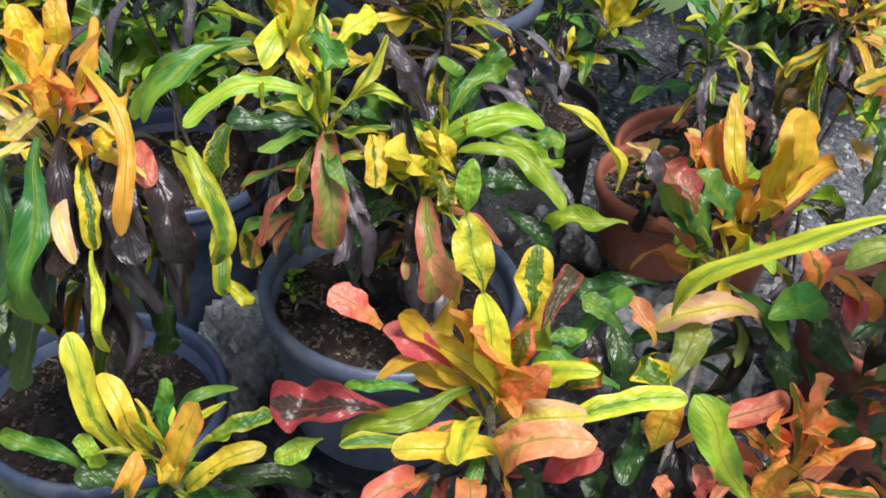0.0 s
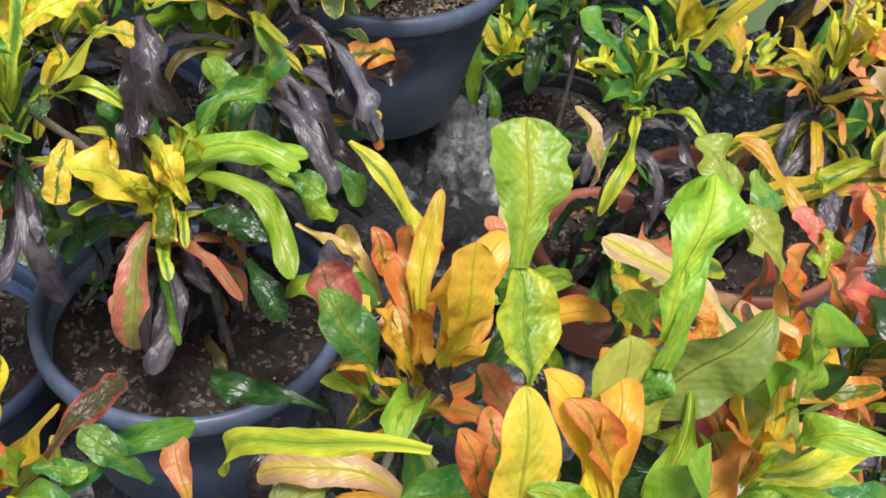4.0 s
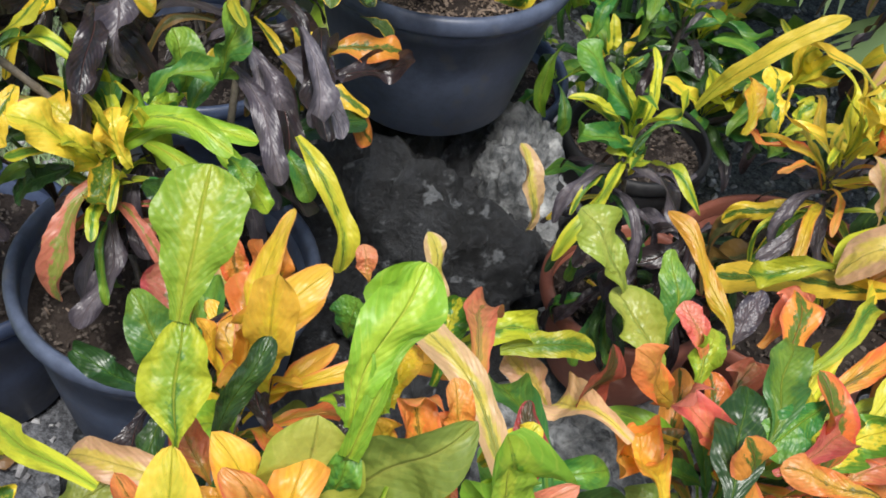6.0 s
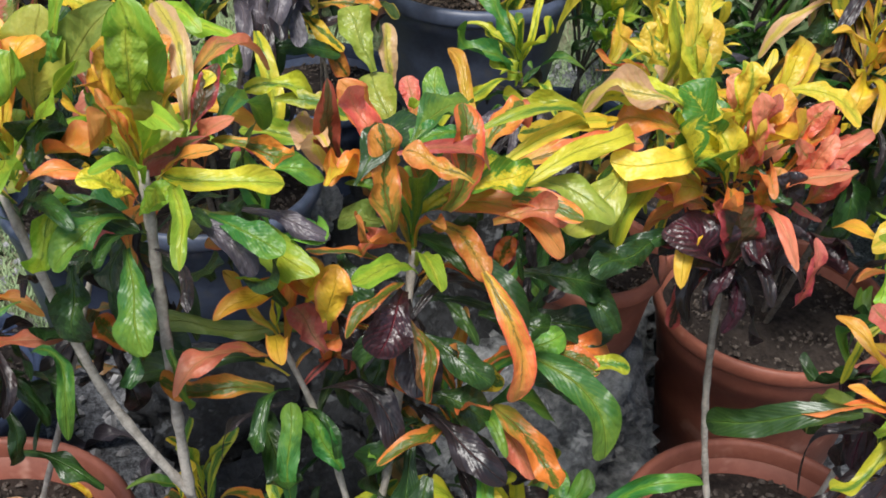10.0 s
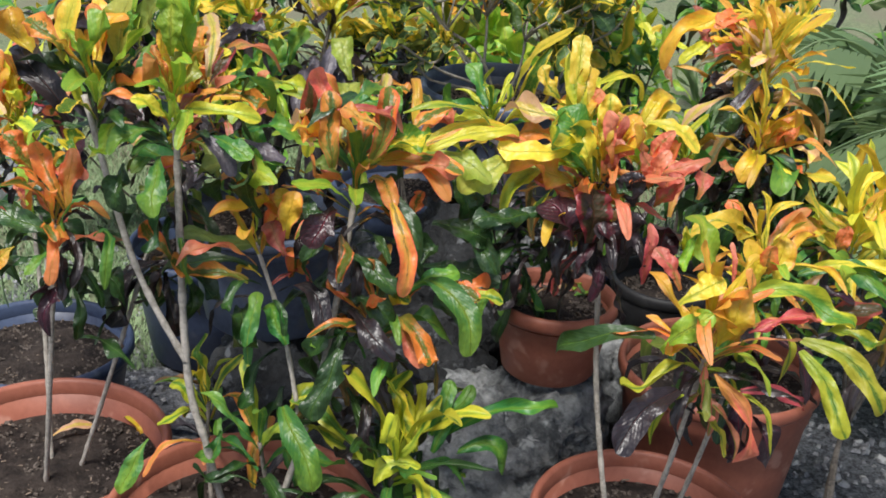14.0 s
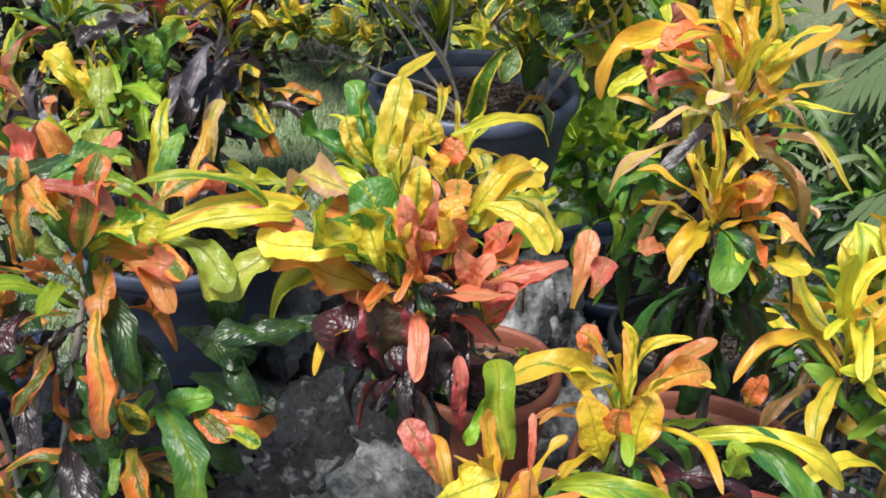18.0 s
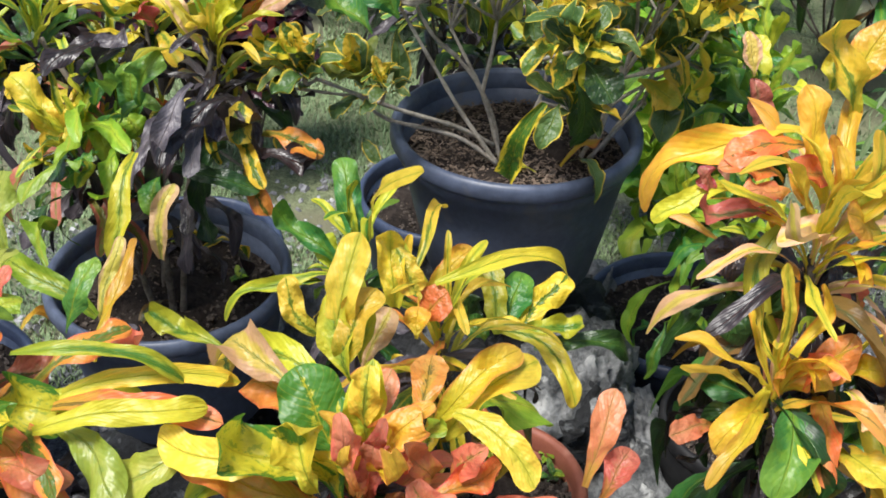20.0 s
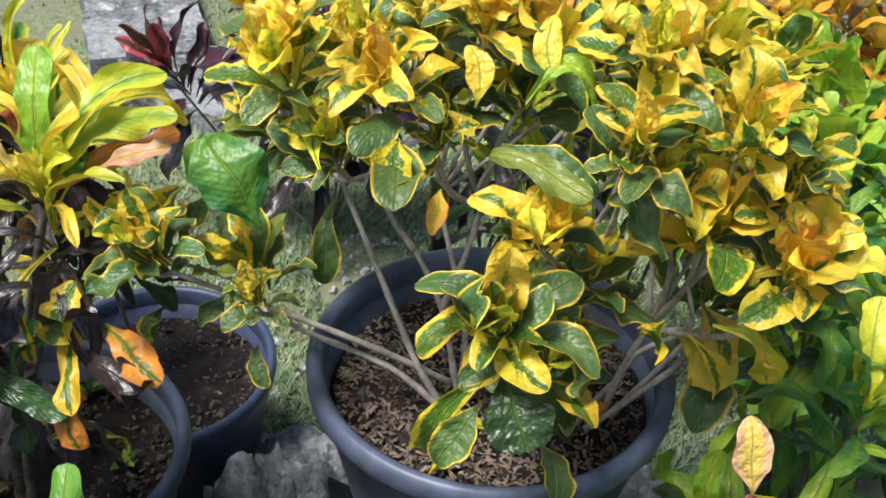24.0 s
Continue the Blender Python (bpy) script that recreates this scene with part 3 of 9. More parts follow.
def leaf(plant, colour, base, tip, width, arch=0.15, face=None, shape="spoon", twist=0.0, fold=0.35, seed=0, bend=0.0):
    """One leaf of a plant, from its base to its tip in the world; face: the way its upper side looks."""
    base, tip = Vector(base), Vector(tip)
    chord = tip - base
    length = max(chord.length, 0.01)
    y = chord / length
    up = Vector(face) if face is not None else Vector((0, 0, 1)) + Vector((-y.x, -y.y, 0)) * 0.4
    z = up - y * up.dot(y)
    z = z.normalized() if z.length > 0.02 else y.orthogonal().normalized()
    x = y.cross(z)
    me = leaf_mesh(shape, near(arch, ARCHES), near(twist, TWISTS), near(fold, (0.0, 0.35, 0.7)), seed % 6, near(width / length, SLIMS), round(bend, 2))
    ob = new("leaf", me)
    ob.material_slots[0].link = "OBJECT"
    ob.material_slots[0].material = LEAF[colour]
    ob.parent = plant
    m = Matrix.Identity(4)
    for k, c in enumerate((x * length, y * length, z * length, base)):
        m[0][k], m[1][k], m[2][k] = c
    ob.matrix_basis = Matrix.Translation(-plant.location) @ m
    return ob


def crown(plant, at, axis, count, size, inner, middle, outer, shape, seed, width=0.2, spread=1.0, droop=1.0, low=0.10, flank=None):
    """A rosette: upright young leaves, spreading ones, and old ones that hang."""
    rnd = random.Random(seed)
    at, axis = Vector(at), Vector(axis).normalized()
    turn = axis.to_track_quat("Z", "Y").to_matrix()
    for i in range(count):
        f = (i + 0.5) / count
        around = i * 2.39996 + rnd.uniform(-0.35, 0.35)
        lean = radians(12 + 105 * f ** 0.9 * spread + rnd.uniform(-9, 9))
        length = size * (0.62 + 0.5 * math.sin(math.pi * min(1, 0.18 + 0.7 * f))) * rnd.uniform(0.78, 1.2)
        out = turn @ Vector((math.cos(around) * math.sin(lean), math.sin(around) * math.sin(lean), math.cos(lean)))
        base = at - axis * (low * f) + out * 0.006
        tip = base + out * length + Vector((0, 0, -0.25 * droop * f * f * length))
        pick = inner if f < 0.3 else middle if f < 0.68 else outer
        colour = rnd.choice(pick)
        if flank and 0.15 < f < 0.7 and out.x * flank[0] + out.y * flank[1] > 0.25:
            colour = rnd.choice(flank[2])
        inward = turn @ Vector((-math.cos(around), -math.sin(around), 0))
        face = Vector((0, 0, 1)) * (0.25 + f) + inward * (1.1 - f)
        leaf(plant, colour, base, tip, length * width * 0.76 * rnd.uniform(0.85, 1.2), 0.04 + 0.34 * f * rnd.uniform(0.4, 1.2) * droop, face,
             shape if isinstance(shape, str) else rnd.choice(shape), rnd.choice((0, 0, -0.3, 0.3, -0.3, 0.3, rnd.choice((-0.6, 0.6)))), rnd.choice((0.0, 0.35, 0.7)), rnd.randrange(6), rnd.choice((-0.12, -0.05, 0.0, 0.05, 0.12)))


def skirt(plant, at, count, size, colours, seed, width=0.2, shape="strap", drop=0.12):
    """Old leaves that hang below a crown."""
    rnd = random.Random(seed)
    at = Vector(at)
    for i in range(count):
        a = i * 2.39996 + rnd.uniform(-0.5, 0.5)
        out = Vector((math.cos(a), math.sin(a), 0))
        base = at - Vector((0, 0, drop * rnd.random()))
        length = size * rnd.uniform(0.7, 1.25)
        sink = rnd.uniform(0.15, 1.0)
        tip = base + out * length * (1 - 0.55 * sink) + Vector((0, 0, -length * sink))
        leaf(plant, rnd.choice(colours), base, tip, length * width * 0.85 * rnd.uniform(0.8, 1.25), rnd.uniform(0.1, 0.34), Vector((out.x, out.y, 0.9)), shape,
             rnd.choice((0, 0.3, -0.3, 0.6, -0.6, rnd.choice((-1.4, 1.4)))), rnd.choice((0.35, 0.7)), rnd.randrange(6), rnd.choice((-0.12, 0.0, 0.12)))


def croton(place, label, group="croton plants"):
    return thing("croton_plant", place, label, "croton plant", group)


def rosette(plant, at, axis, size, young, middle, old, seed, rings=(5, 6, 6), wide=0.46):
    """A cupped tuft of broad leaves in three rings, the youngest upright."""
    rnd = random.Random(seed)
    at, axis = Vector(at), Vector(axis).normalized()
    turn = axis.to_track_quat("Z", "Y").to_matrix()
    for ring, (count, lean, reach, pick) in enumerate(zip(rings, (13, 36, 66), (0.85, 1.0, 0.95), (young, middle, old))):
        for i in range(count):
            around = 6.28319 * (i + 0.5 * ring) / count + rnd.uniform(-0.4, 0.4)
            tilt = radians(lean + rnd.uniform(-12, 14))
            length = size * reach * rnd.uniform(0.72, 1.2)
            out = turn @ Vector((math.cos(around) * math.sin(tilt), math.sin(around) * math.sin(tilt), math.cos(tilt)))
            base = at - axis * (0.010 * ring) + out * 0.004
            inward = turn @ Vector((-math.cos(around), -math.sin(around), 0))
            face = axis * math.sin(tilt) + inward * math.cos(tilt)
            leaf(plant, rnd.choice(pick), base, base + out * length, length * wide * rnd.uniform(0.85, 1.1), (0.0, 0.1, 0.2)[ring], face,
                 ("oval", "spoon", "round")[ring], rnd.choice((0, -0.3, 0.3, 0.6)), rnd.choice((0.35, 0.7)), rnd.randrange(6), rnd.choice((-0.12, 0.0, 0.12)))


def stem(plant, pts, r0, r1, material=None, seed=0):
    p = plant.location
    return part("stem", tube("stem", [(Vector(q) - p) for q in pts], r0 * 0.48, r1 * 0.50, 8, 0.12, seed), material or BARK, plant)


def rock(x, y, z, sx, sy, sz, seed, label="rough weathered limestone rock among the pots, coloured dark for shade", stone=None):
    bm = bmesh.new()
    bmesh.ops.create_icosphere(bm, subdivisions=5, radius=1.0)
    off = Vector((seed * 3.1, seed * 1.7, seed * 0.9))
    for v in bm.verts:
        p = v.co.copy()
        k = 1 + 0.34 * noise.noise(p * 1.3 + off) + 0.16 * noise.noise(p * 3.1 + off) - 0.24 * abs(noise.noise(p * 5.0 + off)) - 0.17 * abs(noise.noise(p * 11.0 + off)) - 0.09 * abs(noise.noise(p * 23.0 + off))
        v.co = Vector((p.x * sx * k, p.y * sy * k, max(p.z * sz * k, -sz * 0.85)))
    me = bpy.data.meshes.new("rock")
    bm.to_mesh(me)
    bm.free()
    me.polygons.foreach_set("use_smooth", [True] * len(me.polygons))
    me.materials.append(stone or SHADED_ROCK)
    ob = new("rock", me)
    ob.location = (x, y, z)
    ob.rotation_euler = (0, 0, seed * 1.3)
    return tagged(ob, label, "rock", "rocks under the pots")


# ---- ground ----
def ground_sheet():
    verts, faces = [], []
    xs = [-60, -20, -9] + [-5 + 0.16 * i for i in range(51)] + [7, 20, 60]
    ys = [-60, -20, -6] + [-2 + 0.16 * i for i in range(51)] + [10, 20, 60]
    for y in ys:
        for x in xs:
            near_in = -5 < x < 3.2 and -2 < y < 6.2
            z = (0.03 * noise.noise(Vector((x * 1.4, y * 1.4, 0.3))) + 0.012 * noise.noise(Vector((x * 6, y * 6, 1.3)))) if near_in else 0.0
            verts.append((x, y, z))
    n = len(xs)
    for j in range(len(ys) - 1):
        for i in range(n - 1):
            faces.append((j * n + i, j * n + i + 1, (j + 1) * n + i + 1, (j + 1) * n + i))
    ob = new("ground", mesh_of("ground", verts, faces))
    ob.data.materials.append(GROUND)
    return tagged(ob, "dark gravelly soil passing into worn pale green lawn", "ground", "", "structure")


def ground_z(x, y):
    return 0.03 * noise.noise(Vector((x * 1.4, y * 1.4, 0.3))) + 0.012 * noise.noise(Vector((x * 6, y * 6, 1.3)))


ground_sheet()

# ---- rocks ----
rock(0.14, 1.82, 0.27, 0.26, 0.24, 0.30, 1, "pitted limestone rock with a black pot on top, coloured dark for shade")
rock(0.12, 1.36, 0.14, 0.25, 0.22, 0.19, 2, "low limestone rock under a black pot, coloured dark for shade")
rock(0.56, 1.66, 0.17, 0.22, 0.20, 0.20, 3, "pale grey limestone boulder under a small terracotta pot", PALE)
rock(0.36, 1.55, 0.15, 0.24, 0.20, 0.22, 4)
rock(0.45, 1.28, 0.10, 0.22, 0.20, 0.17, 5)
rock(-0.10, 1.60, 0.13, 0.14, 0.17, 0.22, 6, "pale bluish limestone rock beside black pots", BLEACHED)
rock(0.31, 2.04, 0.12, 0.17, 0.17, 0.20, 7, "pale flat limestone rock beside a black pot", PALE)
rock(0.15, 1.99, 0.30, 0.11, 0.10, 0.15, 9, "pale broken edge of limestone under the black pot", BLEACHED)
rock(0.27, 1.94, 0.35, 0.09, 0.13, 0.17, 15, "grey broken edge of limestone under the black pot", PALE)
rock(0.20, 2.07, 0.20, 0.10, 0.09, 0.13, 10, "pale limestone lump at the foot of the dark rock", BLEACHED)
rock(0.05, 2.04, 0.14, 0.10, 0.11, 0.17, 11, "pale rough limestone lump below the black pot", BLEACHED)
rock(-0.18, 2.09, 0.15, 0.10, 0.11, 0.18, 12, "pale rough limestone lump below the black pot", BLEACHED)
rock(-0.30, 1.62, 0.06, 0.10, 0.11, 0.09, 13, "pale rough limestone lump below the black pot", BLEACHED)
rock(-0.32, 1.56, 0.07, 0.10, 0.11, 0.10, 14, "pale rough limestone lump below the black pot", BLEACHED)
rock(0.02, 1.58, 0.20, 0.13, 0.12, 0.24, 8, "pale broken limestone lump under the black pot", BLEACHED)

# ---- pots ----
plant_pot(0.108, 1.871, 0.790, 0.186, 0.240, BLACK, "large black plastic pot with bark chips, standing on a rock", 1, 0.055, 420, 0.70)
plant_pot(0.095, 1.344, 0.570, 0.187, 0.245, BLACK, "large black plastic pot of dark soil on a low rock", 2, 0.06, 40)
plant_pot(0.540, 1.761, 0.506, 0.124, 0.160, CLAY, "small terracotta pot on a pale boulder", 3, 0.04, 15)
plant_pot(0.694, 2.066, 0.371, 0.199, 0.345, CLAY, "tall terracotta pot on the gravel", 4, 0.05, 15, 0.76)
plant_pot(0.992, 1.670, 0.333, 0.189, 0.300, CLAY, "terracotta pot with several thin grey stems", 5, 0.06, 22)
plant_pot(0.370, 0.829, 0.300, 0.219, 0.290, CLAY, "wide terracotta pot of dark gritty soil", 6, 0.07, 60)
plant_pot(0.762, 1.061, 0.364, 0.211, 0.345, CLAY, "terracotta pot with a forked grey stem", 7, 0.06, 22)
plant_pot(-0.054, 0.885, 0.273, 0.195, 0.255, BLUE, "blue-black plastic pot of moist dark soil", 8, 0.05, 40)
plant_pot(-0.340, 1.331, 0.312, 0.192, 0.300, BLUE, "blue-black plastic pot with thin dark stems", 9, 0.06, 40)
plant_pot(-0.340, 1.850, 0.400, 0.180, 0.380, BLUE, "blue-black plastic pot behind the rock", 10, 0.05, 40)
plant_pot(-0.010, 2.235, 0.315, 0.185, 0.300, BLUE, "blue-black plastic pot on the ground behind", 11, 0.05, 30)
plant_pot(0.350, 2.200, 0.380, 0.130, 0.365, NURSERY, "narrow matt black nursery pot on the gravel", 12, 0.05, 30, 0.9)

# ---- croton plants ----

PA = croton((0.14, 1.35, 0.53), "tall croton with green and yellow straps and hanging striped leaves")
stem(PA, [(0.139, 1.348, 0.50), (0.11, 1.33, 0.70), (0.02, 1.21, 0.92)], 0.012, 0.008, TWIG, 1)
stem(PA, [(0.16, 1.33, 0.50), (0.15, 1.30, 0.66), (0.13, 1.25, 0.82)], 0.010, 0.007, TWIG, 2)
stem(PA, [(0.14, 1.36, 0.50), (0.15, 1.39, 0.72), (0.138, 1.45, 0.95)], 0.011, 0.008, TWIG, 3)
crown(PA, (0.01, 1.20, 0.93), (0, 0, 1), 26, 0.1, ("streak", "lemon", "green"), ("green", "streak", "green"), ("dry", "striped", "deep"), ("strap", "spoon"), 11, 0.19)
crown(PA, (0.13, 1.25, 0.83), (0.1, 0, 1), 22, 0.092, ("lemon", "streak"), ("streak", "green", "streak"), ("dry", "green", "striped"), "strap", 12, 0.19)
crown(PA, (0.138, 1.45, 0.96), (0, 0, 1), 28, 0.111, ("lemon", "yellow"), ("streak", "yellow", "dark"), ("dark", "dry", "bronze"), "strap", 13, 0.15)

stem(PA, [(0.07, 1.33, 0.50), (0.0, 1.34, 0.70), (-0.045, 1.349, 0.92)], 0.009, 0.007, TWIG, 6)
crown(PA, (-0.047, 1.349, 0.94), (0, 0, 1), 24, 0.135, ("yellow", "lemon", "gold"), ("streak", "rimgold", "yellow"), ("dark", "streak", "dark"), "strap", 16, 0.17)
skirt(PA, (-0.047, 1.349, 0.92), 10, 0.15, ("dark", "deep", "dark"), 17)

PB = croton((-0.30, 1.28, 0.26), "leggy croton with golden top and hanging dark leaves")
stem(PB, [(-0.30, 1.28, 0.25), (-0.27, 1.20, 0.6), (-0.24, 1.10, 0.93)], 0.010, 0.008, TWIG, 4)
stem(PB, [(-0.36, 1.30, 0.25), (-0.36, 1.26, 0.5), (-0.33, 1.24, 0.70)], 0.008, 0.006, TWIG, 5)
crown(PB, (-0.25, 1.09, 0.96), (0, 0, 1), 29, 0.112, ("gold", "gold", "orange"), ("gold", "pale", "yellow"), ("dark", "streak", "dry"), ("spoon", "strap"), 14, 0.2)
crown(PB, (-0.31, 1.26, 0.72), (0, 0, 1), 20, 0.105, ("streak", "yellow"), ("streak", "rimgold"), ("dark", "flame", "rimgold"), "strap", 15, 0.18)

PJ = croton((-0.06, 0.90, 0.24), "young croton with narrow yellow and green leaves")
stem(PJ, [(-0.06, 0.90, 0.22), (-0.08, 0.92, 0.45), (-0.11, 0.91, 0.66)], 0.010, 0.008, BARK, 6)
crown(PJ, (-0.11, 0.91, 0.68), (0, 0, 1), 24, 0.088, ("lemon", "yellow", "lime"), ("streak", "lemon", "green"), ("green", "deep"), "strap", 16, 0.17)

PH = croton((0.37, 0.84, 0.25), "croton with orange, yellow and coral spoon-shaped leaves")
stem(PH, [(0.34, 0.84, 0.22), (0.27, 0.86, 0.5), (0.21, 0.86, 0.84)], 0.010, 0.008, BARK, 7)
stem(PH, [(0.40, 0.82, 0.22), (0.46, 0.84, 0.5), (0.50, 0.86, 0.76)], 0.010, 0.008, BARK, 8)
stem(PH, [(0.38, 0.88, 0.22), (0.42, 0.98, 0.55), (0.46, 1.07, 0.88)], 0.009, 0.007, BARK, 9)
crown(PH, (0.21, 0.86, 0.87), (0, 0, 1), 26, 0.088, ("gold", "orange", "lime"), ("gold", "lemon", "flame", "lime"), ("red", "coral", "green", "deep"), "spoon", 17, 0.26)
crown(PH, (0.50, 0.86, 0.79), (0, 0, 1), 22, 0.088, ("orange", "flame"), ("orange", "flame", "coral", "green"), ("deep", "dark"), "spoon", 18, 0.26)
crown(PH, (0.46, 1.07, 0.90), (0, 0, 1), 21, 0.085, ("gold", "gold"), ("gold", "lime", "orange"), ("dark", "green", "olive"), "spoon", 19, 0.28)

PI = croton((0.75, 1.05, 0.32), "large croton on forked grey stems with broad lime and orange leaves")
stem(PI, [(0.755, 1.05, 0.29), (0.735, 1.02, 0.46), (0.713, 0.998, 0.608), (0.70, 1.0, 1.0)], 0.013, 0.010, BARK, 10)
stem(PI, [(0.713, 0.998, 0.608), (0.67, 0.94, 0.76), (0.628, 0.895, 1.0)], 0.011, 0.009, BARK, 11)
stem(PI, [(0.80, 1.08, 0.29), (0.83, 1.16, 0.60), (0.785, 1.23, 0.87)], 0.011, 0.009, BARK, 12)
crown(PI, (0.70, 1.00, 1.02), (0, 0, 1), 18, 0.09, ("gold", "orange", "lime"), ("lime", "green", "orange", "olive"), ("deep", "dark", "deep"), "spoon", 20, 0.26, 0.72, 0.5)
crown(PI, (0.63, 0.91, 1.03), (0, 0, 1), 22, 0.1, ("lime", "orange", "gold"), ("lime", "deep", "orange", "rimgold"), ("deep", "dark", "deep"), "spoon", 21, 0.28, 0.72, 0.5)
crown(PI, (0.785, 1.23, 0.89), (0, 0, 1), 24, 0.1, ("flame", "orange", "green"), ("orange", "lime", "flame", "deep"), ("deep", "deep", "dark"), "spoon", 22, 0.24)
crown(PI, (0.86, 1.235, 0.72), (0.1, 0.1, 1), 20, 0.095, ("orange", "flame"), ("green", "orange", "flame"), ("deep", "green", "dark"), "spoon", 23, 0.24)

stem(PI, [(0.83, 1.13, 0.55), (0.79, 1.12, 0.68), (0.745, 1.095, 0.80)], 0.008, 0.006, BARK, 29)
crown(PI, (0.745, 1.095, 0.81), (-0.2, -0.1, 1), 12, 0.09, ("gold", "gold", "lime"), ("orange", "gold", "coral"), ("deep", "dark", "red"), "spoon", 31, 0.28)

PG = croton((0.98, 1.65, 0.28), "many-stemmed croton, yellow above and dark red below")
stem(PG, [(0.96, 1.63, 0.26), (0.91, 1.60, 0.55), (0.905, 1.57, 0.88)], 0.010, 0.008, BARK, 13)
stem(PG, [(1.02, 1.62, 0.26), (1.10, 1.60, 0.50), (1.17, 1.575, 0.76)], 0.009, 0.007, BARK, 14)
stem(PG, [(1.01, 1.69, 0.26), (1.05, 1.73, 0.55), (1.07, 1.74, 0.80)], 0.009, 0.007, BARK, 15)
crown(PG, (0.906, 1.564, 0.91), (0, 0, 1), 30, 0.098, ("yellow", "gold", "yellow"), ("yellow", "gold", "orange", "coral"), ("dark", "dark", "dark", "orange"), "spoon", 24, 0.25, flank=(0.45, 0.89, ("coral", "coral", "orange")))
crown(PG, (1.17, 1.573, 0.79), (0, 0, 1), 28, 0.105, ("gold", "orange"), ("orange", "gold", "coral", "lime"), ("dark", "olive", "streak"), ("spoon", "strap"), 25, 0.18)
crown(PG, (1.07, 1.74, 0.83), (0, 0, 1), 26, 0.105, ("yellow", "gold"), ("gold", "lime", "orange"), ("dark", "green", "streak"), ("spoon", "strap"), 26, 0.16)

PE = croton((0.55, 1.75, 0.46), "croton with slender yellow and green leaves in a small pot")
stem(PE, [(0.53, 1.74, 0.45), (0.53, 1.66, 0.65), (0.525, 1.60, 0.85)], 0.008, 0.006, TWIG, 16)
stem(PE, [(0.57, 1.75, 0.45), (0.66, 1.70, 0.70), (0.72, 1.66, 0.90)], 0.008, 0.006, TWIG, 17)
crown(PE, (0.525, 1.60, 0.87), (0, 0, 1), 18, 0.082, ("streak", "lemon"), ("green", "streak"), ("dry", "dark", "yellow"), "strap", 27, 0.16)
crown(PE, (0.72, 1.66, 0.92), (0, 0, 1), 29, 0.098, ("yellow", "lemon"), ("gold", "yellow", "orange"), ("dark", "streak", "dry"), "strap", 28, 0.13)

PF = croton((0.70, 2.05, 0.33), "tall croton with golden crown above orange leaves")
stem(PF, [(0.70, 2.05, 0.32), (0.78, 2.00, 0.6), (0.80, 1.97, 0.86)], 0.011, 0.009, TWIG, 18)
stem(PF, [(0.68, 2.07, 0.32), (0.71, 2.05, 0.7), (0.725, 2.02, 0.95)], 0.011, 0.009, TWIG, 19)
crown(PF, (0.80, 1.965, 0.89), (0, 0, 1), 26, 0.105, ("gold", "yellow"), ("gold", "pale", "yellow", "orange"), ("dark", "green", "dark"), ("spoon", "strap"), 29, 0.16)
crown(PF, (0.725, 2.02, 0.99), (0, 0, 1), 40, 0.134, ("gold", "yellow"), ("gold", "yellow", "pale"), ("dark", "pale", "dark"), ("spoon", "strap"), 30, 0.15)

PM = croton((0.16, 1.83, 0.74), "bushy croton with rounded dark green leaves edged in yellow")
rnd = random.Random(5)
LOW_TUFTS = ((0.093, 2.014, 0.998), (0.206, 1.949, 0.952), (0.171, 2.036, 0.957), (0.141, 1.641, 0.871), (0.049, 1.702, 0.972), (0.135, 1.783, 1.033),
             (0.027, 1.635, 0.959), (0.168, 1.912, 0.917), (0.100, 2.075, 0.866))
MID_TUFTS = ((0.031, 1.660, 1.001), (0.041, 1.797, 1.024), (0.051, 1.881, 1.035), (0.051, 1.991, 1.023), (-0.037, 2.155, 0.923), (0.180, 1.903, 0.993),
             (0.253, 1.875, 0.965), (0.098, 1.535, 0.873), (-0.017, 1.948, 1.036), (0.226, 1.921, 0.868), (0.050, 2.147, 0.849))
TOP_TUFTS = ((-0.092, 1.622, 1.003), (-0.030, 1.733, 1.026), (-0.181, 1.915, 1.008), (-0.185, 1.791, 0.994), (-0.105, 1.974, 1.018), (-0.193, 2.025, 1.013),
             (-0.075, 2.093, 0.981), (0.130, 2.050, 0.978), (0.068, 2.149, 0.899), (-0.173, 2.147, 0.973), (-0.148, 1.683, 0.988), (-0.090, 1.857, 1.027),
             (-0.129, 2.058, 1.008))
